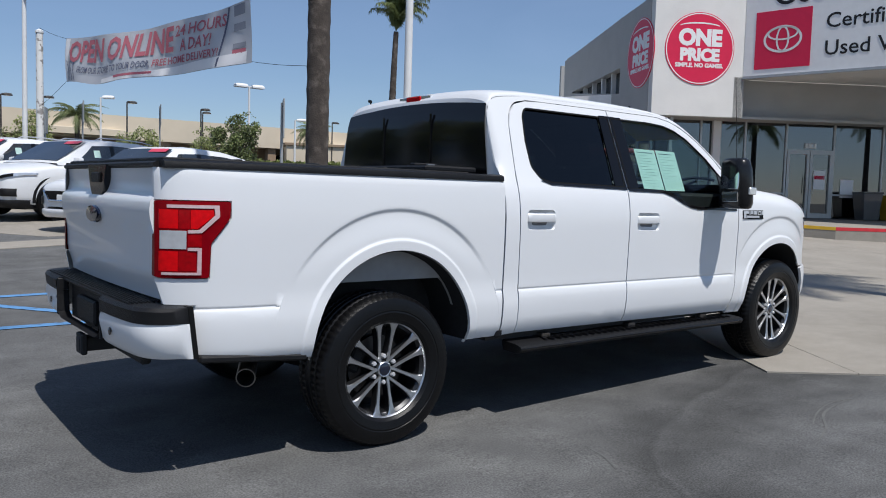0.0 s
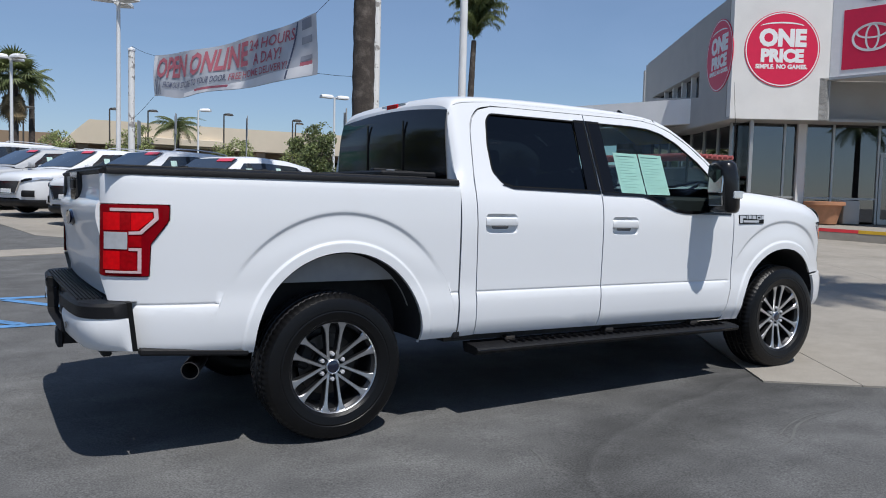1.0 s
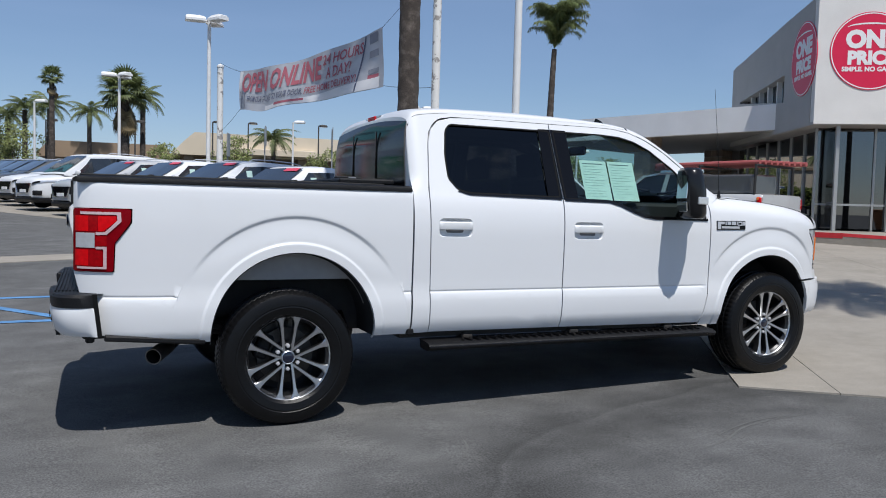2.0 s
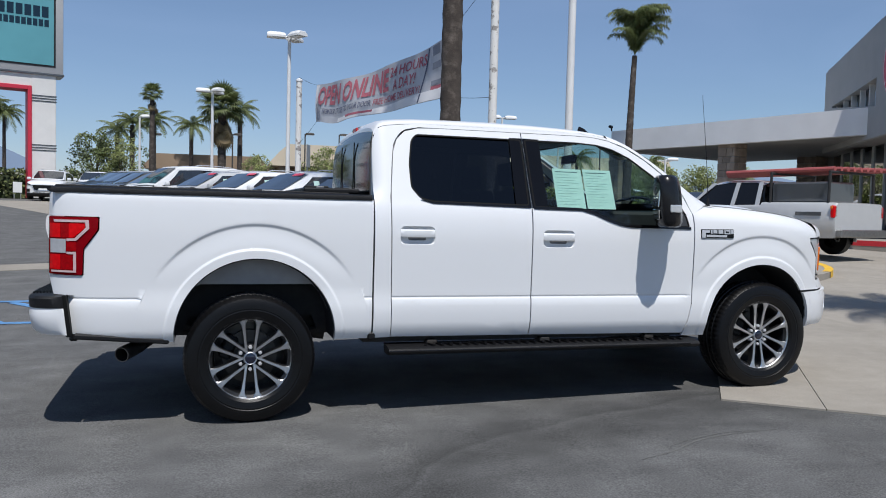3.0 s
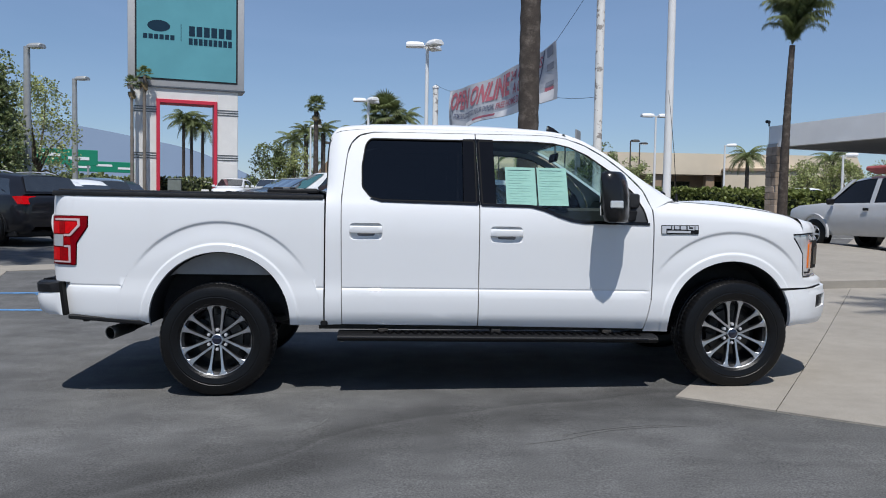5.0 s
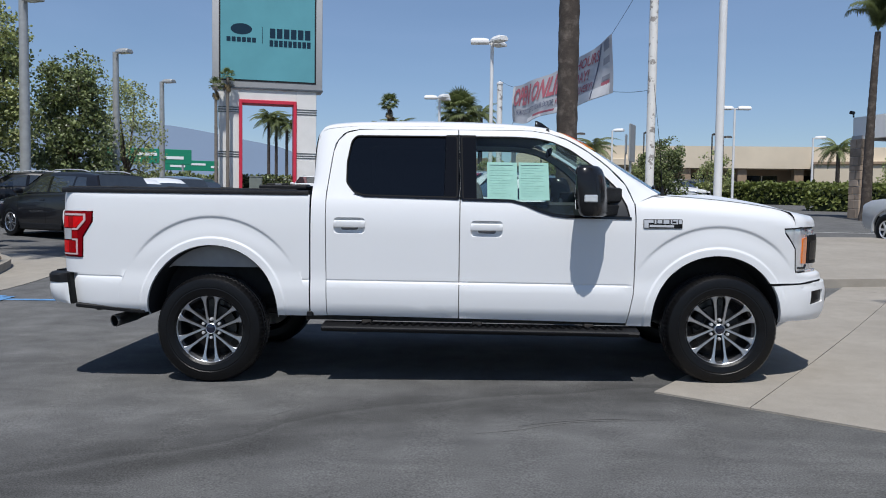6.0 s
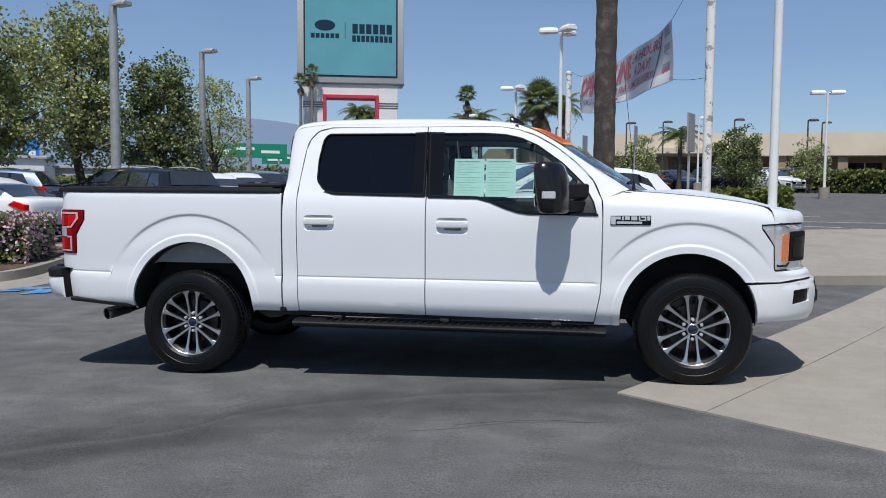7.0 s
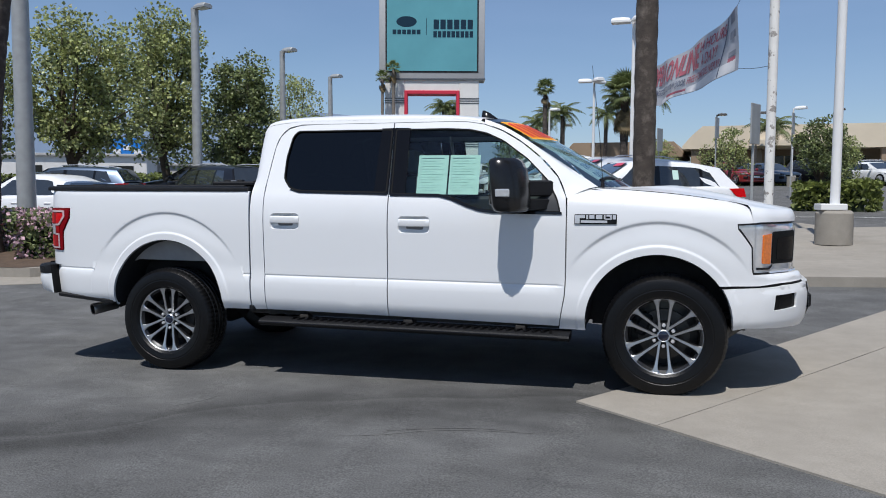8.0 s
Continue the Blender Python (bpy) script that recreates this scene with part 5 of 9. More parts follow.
add_loft(bm, [[(x - 0.0, y, z - 0.03) for x, y, z in r] for r in rows[3:]])
part("headliner", bm, M["headliner"], truck)
# roof fin
bm = B()
add_loft(bm, [[(2.37 + a, -0.46 + k * w, z + h * f) for k, f in ((-1, 0), (-0.6, 0.65), (0, 1), (0.6, 0.65), (1, 0))]
              for a, w, h, z in ((0.0, 0.030, 0.075, 1.893), (0.012, 0.033, 0.080, 1.892), (0.05, 0.032, 0.068, 1.888), (0.10, 0.026, 0.038, 1.882), (0.14, 0.010, 0.014, 1.878))], caps=False)
part("antenna_fin", bm, M["plastic_gloss"], truck)
# back of the cab, up to the roof's rear edge
bm = B()
roof_first = rows[0]
CAB_EDGE = table([(0.5, 0.752), (1.5, 0.750), (1.70, 0.753), (1.80, 0.767), (1.87, 0.79)])
cols = []
for px, py, pz in roof_first:
    v = max(-1.0, min(1.0, py / abs(roof_first[0][1])))
    col_ = []
    for w in np.linspace(0, 1, 24):
        z = 0.55 + (pz - 0.55) * w
        xe = CAB_EDGE(min(z, 1.80))
        ye = side(xe + 0.004, min(z, 1.80)) - 0.002
        q = Vector((xe - 0.012 * (1 - v * v), v * ye, z))
        col_.append(q.lerp(Vector((px, py, pz)), ramp(w, 0.8, 1.0)))
    cols.append(col_)
add_loft(bm, cols)
part("cab_back", bm, PW, truck, degrees=80)
bm = B()
rows = []
for f in np.linspace(0, 1, 12):
    hw = 0.800 - 0.055 * f
    row = []
    for y in np.linspace(-hw, hw, 25):
        z = 1.405 + f * (0.420 + 0.040 * (1 - (y / hw) ** 2))
        row.append((CAB_EDGE(min(z, 1.80)) - 0.020 + 0.012 * (y / 0.86) ** 2 + 0.022 * ramp(z, 1.80, 1.87), y, z))
    rows.append(row)
add_loft(bm, rows)
rear_glass = part("rear_window", bm, M["plastic_gloss"], truck, "dark tinted rear window", degrees=80)
for y in (-0.26, 0.26):
    bm = B()
    add_box(bm, (0.727, y, 1.60), (0.008, 0.012, 0.38), (0, 1, 0))
    part("window_divider", bm, M["plastic_gloss"], rear_glass)
bm = B()
add_loft(bm, [[(0.790 + 0.008 * abs(y / 0.19) ** 2 + dx, y, 1.902 + dz) for dx, dz in ((0.02, -0.022), (-0.006, -0.020), (-0.006, 0.014), (0.03, 0.026))] for y in np.linspace(-0.17, 0.17, 9)], caps=True, closed=True)
stop = part("stop_lamp", bm, M["clear_lens"], truck, "high stop lamp, red between clear lenses")
bm = B()
add_box(bm, (0.784, 0, 1.899), (0.014, 0.150, 0.034), bevel=0.003)
part("stop_lens", bm, M["red_lens"], stop)

# windscreen: from the roof's front edge to the cowl
bm = B()
edge = smoothed([(2.42, 0.668, 1.893), (2.56, 0.690, 1.838), (2.70, 0.712, 1.762), (2.84, 0.735, 1.678), (3.085, 0.775, 1.520), (3.24, 0.815, 1.418)], 3)
rows = []
for i, (x, hw, z) in enumerate(edge):
    f = i / (len(edge) - 1)
    rows.append([(x + (0.09 + 0.10 * f) * (1 - (v ** 2)), v * hw, z + 0.028 * (1 - v * v) * (1 - f)) for v in np.linspace(-1, 1, 21)])
add_loft(bm, rows)
screen = part("windscreen", bm, M["glass_clear"], truck, degrees=80)
bm = B()
for r0, r1 in ((rows[0], rows[2]),):
    add_loft(bm, [[(x + 0.004, y, z + 0.004) for x, y, z in r] for r in rows[0:3]])
part("sun_band", bm, M["plastic_gloss"], screen)
# price strip on the inside top of the windscreen, with plain bars
bm = B()
st = [[Vector(p) + Vector((0.006, 0, 0.008)) for p in r[1:9]] for r in rows[2:8]]
add_loft(bm, st)
strip = part("price_sticker", bm, M["sticker"], screen, "orange sticker with red bars")
for a in (0.5, 1.8, 3.1, 4.4, 5.7):
    bm = B()
    q = []
    for row, tt in ((st[0], 0.6), (st[4], 0.5)):
        nxt = st[1] if row is st[0] else st[5]
        for b in (a, a + 0.7):
            k, f = int(b), b - int(b)
            p = row[k].lerp(row[min(k + 1, 7)], f)
            p2 = nxt[k].lerp(nxt[min(k + 1, 7)], f)
            q.append(p.lerp(p2, tt) + Vector((0.004, 0, 0.005)))
    bm.faces.new([bm.verts.new(p) for p in (q[0], q[1], q[3], q[2])])
    part("sticker_bar", bm, M["sticker_red"], strip)

# hood and cowl
bm = B()
def hood_top(v, g):
    xe = nose_x(0.862 * v) - 0.05 - 0.045 * ramp(abs(v), 1.0, 0.75)
    x = (3.22 + 0.26 * (1 - v * v)) * (1 - g) + xe * g
    xs = 3.22 * (1 - g) + 4.15 * g
    hw = side(xs, HOOD_Z(xs) - 0.004) - 0.0015
    crown = 0.050 * (1 - v * v) + 0.018 * (1 - ramp(abs(v), 0.60, 0.74))
    return x, v * hw, HOOD_Z(x) + crown * (1 - 0.5 * g) * (0.35 + 0.65 * ramp(g, 0.0, 0.3))


def hood_lip(v):
    x, y = nose_x(0.862 * v), 0.862 * v
    return x - 0.012 - 0.045 * ramp(abs(v), 1.0, 0.75), y, 1.197


rows = [[hood_top(v, g) for v in np.linspace(-1, 1, 41)] for g in np.linspace(0, 1, 24)]
for a in (15, 30, 45, 60, 75, 90):
    row = []
    for v in np.linspace(-1, 1, 41):
        (x0, y0, z0), (x1, y1, z1) = hood_top(v, 1), hood_lip(v)
        sn, cs = math.sin(radians(a)), math.cos(radians(a))
        row.append((x0 + (x1 - x0) * sn, y0 + (y1 - y0) * sn, z1 + (z0 - z1) * cs))
    rows.append(row)
rows.append([(x - 0.03, y, z) for x, y, z in rows[-1]])
add_loft(bm, rows)
part("hood", bm, PW, truck, "white sculpted hood", degrees=80)
bm = B()
add_loft(bm, [[(3.10 + 0.17 * (1 - v * v) + dx, v * 0.87, 1.395 + dz) for v in np.linspace(-1, 1, 15)] for dx, dz in ((-0.03, 0.03), (0.06, 0.016), (0.13, 0.006), (0.27, -0.02), (0.27, -0.06))])
cowl = part("cowl", bm, M["plastic"], truck)
bm = B()
for y0, y1 in ((-0.62, -0.02), (0.10, 0.66)):
    add_tube(bm, [(3.18 + 0.15 * (1 - (y / 0.8) ** 2), y, 1.462 + 0.02 * math.sin(i)) for i, y in enumerate(np.linspace(y0, y1, 6))], 0.012, 6)
    add_tube(bm, [(3.30, (y0 + y1) / 2, 1.42), (3.24, (y0 + y1) / 2 - 0.15, 1.46)], 0.012, 6)
part("wiper", bm, M["plastic"], cowl)
# whip aerial on the right fender
bm = B()
add_lathe(bm, [(0.0, 0.060), (0.008, 0.058), (0.013, 0.02), (0.017, 0.0)], 10, "Z", (3.27, -0.80, 1.405))
base = part("aerial_base", bm, M["plastic"], truck)
bm = B()
add_tube(bm, [(3.27, -0.80, 1.45), (3.245, -0.80, 1.75), (3.19, -0.80, 2.21)], [0.0028, 0.0022, 0.0014], 6)
part("aerial", bm, M["plastic"], base)

# front: grille, front bumper beam, valance
def front_x(y):
    return nose_x(y)


bm = B()
ys = np.linspace(-0.56, 0.56, 21)
add_loft(bm, [[(front_x(y) - 0.14, y, z) for y in ys] for z in (0.83, 1.19)])
grille = part("grille", bm, M["plastic"], truck)
for z in (0.90, 0.98, 1.06, 1.14):
    bm = B()
    add_tube(bm, [(front_x(y) - 0.11, y, z) for y in ys if abs(y) < 0.46], 0.020, 6)
    part("grille_bar", bm, M["plastic_gloss"], grille)
bm = B()
ys = np.linspace(-0.44, 0.44, 17)
add_loft(bm, [[(front_x(y) + dx, y, z) for y in ys] for dx, z in ((-0.03, 0.802), (0.03, 0.795), (0.045, 0.72), (0.045, 0.62), (0.02, 0.555), (-0.12, 0.54))])
part("bumper_face", bm, PW, truck, degrees=60)
for s in (-1, 1):
    bm = B()
    add_box(bm, (4.60, s * 0.36, 0.665), (0.05, 0.10, 0.095), bevel=0.012)
    part("bumper_insert", bm, M["plastic"], truck)
bm = B()
add_loft(bm, [[(4.30 - 0.30 * abs(y), y, z) for y in np.linspace(-0.72, 0.72, 13)] for z in (0.56, 0.43)])
# added unseen tray that blocks sunlight leaking under the bumper
add_box(bm, (4.10, 0, 0.585), (0.36, 1.5, 0.04), bevel=0.01)
add_box(bm, (4.44, -0.50, 0.535), (0.10, 0.06, 0.03), bevel=0.01)
part("valance", bm, M["plastic"], truck)

# tailgate
def gate_x(y, z):
    b = 0.030 * math.exp(-((z - 1.19) / 0.10) ** 2) - 0.020 * ramp(z, 1.235, 1.262) + 0.012 * ramp(z, 1.30, 1.38) - 0.03 * (1 - ramp(z, 0.80, 0.95))
    return -1.128 - b - 0.022 * (1 - (y / 0.80) ** 2)


bm = B()
rows = [[(gate_x(y, z), y, z) for y in np.linspace(-0.795, 0.795, 33)] for z in np.linspace(0.80, 1.376, 42)]
rows = [[(-1.06, r[0][1], r[0][2]), *r, (-1.06, r[-1][1], r[-1][2])] for r in rows]
add_loft(bm, rows)
gate = part("tailgate", bm, PW, truck, "white tailgate", degrees=50)
bm = B()
add_loft(bm, [[(-1.165 + dx - 0.012 * (1 - (y / 0.8) ** 2), y, 1.378 + dz) for dx, dz in ((0.16, 0.0), (0.03, 0.0), (0.020, 0.008), (0.020, 0.018), (0.035, 0.026), (0.16, 0.026))] for y in np.linspace(-0.80, 0.80, 15)], closed=True, caps=True)
part("tailgate_cap", bm, M["plastic"], gate)
bm = B()
add_prism(bm, [(-0.165, 1.392), (0.165, 1.392), (0.120, 1.275), (0.090, 1.245), (-0.090, 1.245), (-0.120, 1.275)], -1.168, -1.10, "X")
hb = part("tailgate_handle", bm, M["plastic_gloss"], gate)
bm = B()
add_box(bm, (-1.172, 0, 1.330), (0.012, 0.15, 0.05), bevel=0.005)
part("handle_grip", bm, M["plastic"], hb)
bm = B()
add_lathe(bm, [(0.0, -0.020), (0.75, -0.018), (0.9, -0.012), (1.0, 0.0)], 32, "X")
part("emblem", bm, M["badge_blue"], gate, matrix=pose(-1.174, 0, 1.148) @ Matrix.Diagonal((1, 0.112, 0.046, 1)))
bm = B()
add_lathe(bm, [(0.0, -0.004), (1.0, 0.0)], 32, "X")
part("emblem_field", bm, M["badge_blue"], gate, matrix=pose(-1.194, 0, 1.148) @ Matrix.Diagonal((1, 0.104, 0.040, 1)))

# rear bumper: painted lower corners, black step pad, hitch
plan = [(-1.030, 0.955), (-1.07, 0.950), (-1.13, 0.935), (-1.18, 0.905), (-1.215, 0.855), (-1.235, 0.78), (-1.25, 0.60), (-1.256, 0.42)]
plan = smoothed(plan, 4)
for s in (-1, 1):
    bm = B()
    add_loft(bm, [[(x + dx * ramp(-x, 1.03, 1.10) + 0.12 * (0.66 - z) * ramp(x, -1.10, -1.03), s * (y - 0.6 * dx * ramp(-x, 1.03, 1.10)), z) for x, y in plan] for dx, z in ((0.03, 0.562), (0.004, 0.590), (-0.012, 0.68), (-0.004, 0.716), (0.05, 0.718))])
    rb = part("rear_bumper", bm, PW, truck, "white bumper corner", degrees=60)
    bm = B()
    add_loft(bm, [[(x + dx * ramp(-x, 1.03, 1.10) + 0.12 * (0.66 - z) * ramp(x, -1.10, -1.03), s * (y - 0.6 * dx * ramp(-x, 1.03, 1.10)), z) for x, y in plan] for dx, z in ((0.05, 0.714), (-0.010, 0.716), (-0.014, 0.770), (0.0, 0.784), (0.16, 0.786))])
    part("bumper_pad", bm, M["plastic"], rb)
    bm = B()
    add_loft(bm, [[(-1.007 - 0.027 * f + dx, s * y, 0.562 + 0.226 * f) for dx, y in ((-0.013, 0.90), (-0.013, 0.9585), (0.009, 0.9585), (0.009, 0.90))] for f in np.linspace(0, 1, 13)], closed=True, caps=True)
    part("bumper_seam", bm, M["seal"], rb)
    bm = B()
    add_lathe(bm, [(0.0, -0.004), (0.016, -0.003), (0.018, 0.0)], 16, "X", (-1.262, s * 0.58, 0.645))
    part("park_sensor", bm, M["plastic_gloss"], rb)
bm = B()
add_box(bm, (-1.15, 0, 0.775), (0.17, 1.66, 0.018), bevel=0.005)
pad = part("step_pad", bm, M["plastic"], truck, "ribbed black step pad")
for i in range(9):
    bm = B()
    add_box(bm, (-1.085 - 0.018 * i, 0, 0.788), (0.007, 1.50, 0.010))
    part("pad_rib", bm, M["plastic"], pad)
bm = B()
add_loft(bm, [[(-1.256 + dx, y, z) for y, z in ((-0.42, 0.78), (-0.40, 0.60), (-0.34, 0.575), (0.34, 0.575), (0.40, 0.60), (0.42, 0.78))] for dx in (-0.010, 0.05)])
add_box(bm, (-1.19, 0, 0.68), (0.02, 0.74, 0.20))
add_box(bm, (-1.21, 0, 0.66), (0.03, 0.34, 0.12), bevel=0.01)
add_box(bm, (-1.235, -0.42, 0.68), (0.06, 0.02, 0.20), bevel=0.006)
add_box(bm, (-1.235, 0.42, 0.68), (0.06, 0.02, 0.20), bevel=0.006)
part("plate_recess", bm, M["plastic"], truck)
bm = B()
add_box(bm, (-1.15, 0, 0.49), (0.22, 0.075, 0.075), bevel=0.008)
add_box(bm, (-1.06, 0, 0.49), (0.05, 0.9, 0.09), bevel=0.01)
add_box(bm, (-1.24, 0, 0.49), (0.03, 0.11, 0.105), bevel=0.006)
part("hitch", bm, M["under"], truck)

# bed: rails, cover, floor
for s in (-1, 1):
    bm = B()
    add_loft(bm, [[(x, s * (side(max(x, -1.05), 1.37) + dy), 1.376 + dz) for dy, dz in ((-0.10, 0.0), (0.004, 0.0), (0.006, 0.010), (0.0, 0.028), (-0.02, 0.036), (-0.10, 0.036))] for x in np.linspace(-1.12, 0.728, 24)], closed=True, caps=True)
    part("bed_rail_cap", bm, M["plastic"], truck)
bm = B()
add_box(bm, (-0.25, 0, 1.412), (1.72, 1.60, 0.022), bevel=0.006)
for x in (-0.75, -0.35, 0.05):
    add_box(bm, (x, 0, 1.423), (0.03, 1.58, 0.012), bevel=0.004)
cover = part("bed_cover", bm, M["plastic"], truck, "folding black bed cover")
bm = B()
add_box(bm, (0.50, 0, 1.434), (0.36, 1.56, 0.034), bevel=0.01)
add_box(bm, (0.42, -0.62, 1.455), (0.16, 0.05, 0.022), bevel=0.006)
add_box(bm, (0.60, -0.55, 1.452), (0.10, 0.05, 0.018), bevel=0.006)
part("folded_section", bm, M["plastic"], cover)
bm = B()
add_box(bm, (0.44, -0.66, 1.456), (0.05, 0.02, 0.012), bevel=0.003)
part("latch", bm, M["steel"], cover)
bm = B()
add_box(bm, (-0.19, 0, 0.86), (1.80, 1.30, 0.04))
add_box(bm, (-0.19, 0.63, 1.1), (1.80, 0.03, 0.5))
add_box(bm, (-0.19, -0.63, 1.1), (1.80, 0.03, 0.5))
part("bed_floor", bm, M["plastic"], truck)

# wheel liners, frame, axle, exhaust
for s in (-1, 1):
    for i, (cx, cz, ro) in enumerate(ARCH):
        bm = B()
        pts = arc(cx, cz, ro - 0.006, 183, -3, 30)
        add_loft(bm, [[(x, s * (side(x, z) - 0.012), z) for x, z in pts], [(x, s * 0.80, z) for x, z in pts], [(x, s * 0.62, z) for x, z in pts]])
        part("wheel_liner", bm, M["liner"], truck)
        bm = B()
        add_loft(bm, [[(x, s * (side(x, z) - 0.006), z) for x, z in arc(cx, cz, ro - 0.001, 185, -5, 30)], [(x, s * (side(x, z) - 0.03), z) for x, z in arc(cx, cz, ro - 0.003, 185, -5, 30)]])
        part("arch_lip", bm, PW if i == 0 else M["plastic"], truck)
    bm = B()
    add_box(bm, (1.5, s * 0.47, 0.56), (5.2, 0.09, 0.16), bevel=0.01)
    part("frame_rail", bm, M["under"], truck)
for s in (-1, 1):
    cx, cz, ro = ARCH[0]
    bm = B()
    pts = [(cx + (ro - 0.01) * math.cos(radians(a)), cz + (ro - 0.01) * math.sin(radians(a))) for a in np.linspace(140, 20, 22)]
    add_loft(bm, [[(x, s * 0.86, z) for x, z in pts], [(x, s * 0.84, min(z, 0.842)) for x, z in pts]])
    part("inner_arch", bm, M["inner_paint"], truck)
# added solid dark block, so no lit ground shows through the arches
bm = B()
add_prism(bm, [(-0.50, 0.52), (-0.50, 1.02), (0.56, 1.02), (0.56, 0.52), (0.45, 0.50), (0.40, 0.62), (-0.36, 0.62), (-0.42, 0.5)], -0.63, 0.63)
part("inner_bed_wall", bm, M["under"], truck)
bm = B()
add_box(bm, (1.9, 0, 0.50), (2.4, 1.75, 0.06))
add_box(bm, (3.7, 0, 0.72), (1.0, 1.20, 0.5))
add_tube(bm, [(0, -0.7, 0.39), (0, 0.7, 0.39)], 0.05, 12)
add_lathe(bm, [(0.0, -0.16), (0.12, -0.12), (0.16, 0.0), (0.12, 0.12), (0.0, 0.16)], 16, "X", (0, 0, 0.39))
add_tube(bm, [(3.682, -0.7, 0.458), (3.682, 0.7, 0.458)], 0.05, 12)
for s in (-1, 1):
    add_tube(bm, [(-0.65, s * 0.55, 0.62), (-0.2, s * 0.55, 0.50), (0.05, s * 0.55, 0.47), (0.4, s * 0.55, 0.50), (0.7, s * 0.55, 0.58)], 0.028, 6)
    add_tube(bm, [(-0.18, s * 0.50, 0.42), (-0.30, s * 0.44, 0.80)], 0.035, 8)
part("underbody", bm, M["under"], truck)
bm = B()
pts = [(0.5, -0.50, 0.47), (-0.15, -0.50, 0.56), (-0.42, -0.50, 0.54), (-0.56, -0.56, 0.49), (-0.64, -0.67, 0.455)]
add_tube(bm, smoothed(pts, 5), 0.036, 16, caps=False)
ex = part("exhaust_pipe", bm, M["under"], truck)
bm = B()
d0, d1 = Vector((-0.636, -0.660, 0.456)), Vector((-0.740, -0.860, 0.426))
ax = (d1 - d0).normalized()
tip_m = Matrix.Translation(d1) @ ax.to_track_quat("X", "Z").to_matrix().to_4x4()
add_lathe(bm, [(0.042, -0.20), (0.045, -0.03), (0.0455, -0.004), (0.044, 0.0), (0.041, 0.0), (0.0395, -0.006)], 28, "X")
tip = part("exhaust_tip", bm, M["steel"], ex, "polished exhaust tip", matrix=tip_m)
bm = B()
add_lathe(bm, [(0.0396, -0.005), (0.038, -0.16), (0.0, -0.16)], 28, "X")
part("pipe_bore", bm, M["gap"], tip)

# running boards
for s in (-1, 1):
    bm = B()
    add_loft(bm, [[(x, s * y, z) for y, z in ((0.86, 0.462), (0.99, 0.452), (1.022, 0.444), (1.030, 0.430), (1.022, 0.412), (0.99, 0.402), (0.88, 0.405))] for x in (0.84, 0.90, 1.9, 2.95, 3.09)], closed=True, caps=True)
    rb = part("running_board", bm, M["plastic"], truck, "ribbed black running board")
    bm = B()
    for i in range(64):
        x = 1.10 + i * 0.0295
        add_box(bm, (x, s * (0.945 + 0.012 * (i % 2)), 0.461), (0.016, 0.075, 0.012), (0, 0, 18 if i % 2 else -18))
    part("tread_ribs", bm, M["plastic_gloss"], rb)
    for x in (1.15, 1.95, 2.75):
        bm = B()
        add_box(bm, (x, s * 0.80, 0.47), (0.07, 0.24, 0.03), bevel=0.006)
        part("board_bracket", bm, M["under"], rb)
    bm = B()
    add_box(bm, (1.93, s * 1.028, 0.430), (2.18, 0.010, 0.010), bevel=0.003)
    part("board_edge", bm, M["plastic_gloss"], rb)
    bm = B()
    add_box(bm, (-0.73, s * 0.925, 0.532), (0.52, 0.05, 0.032), (0, 4.4, 0), bevel=0.008)
    part("lower_trim", bm, M["plastic"], truck)
    bm = B()
    add_box(bm, (0.742, s * 0.93, 0.52), (0.05, 0.04, 0.05), bevel=0.01)
    part("pinch_cap", bm, M["plastic"], truck)

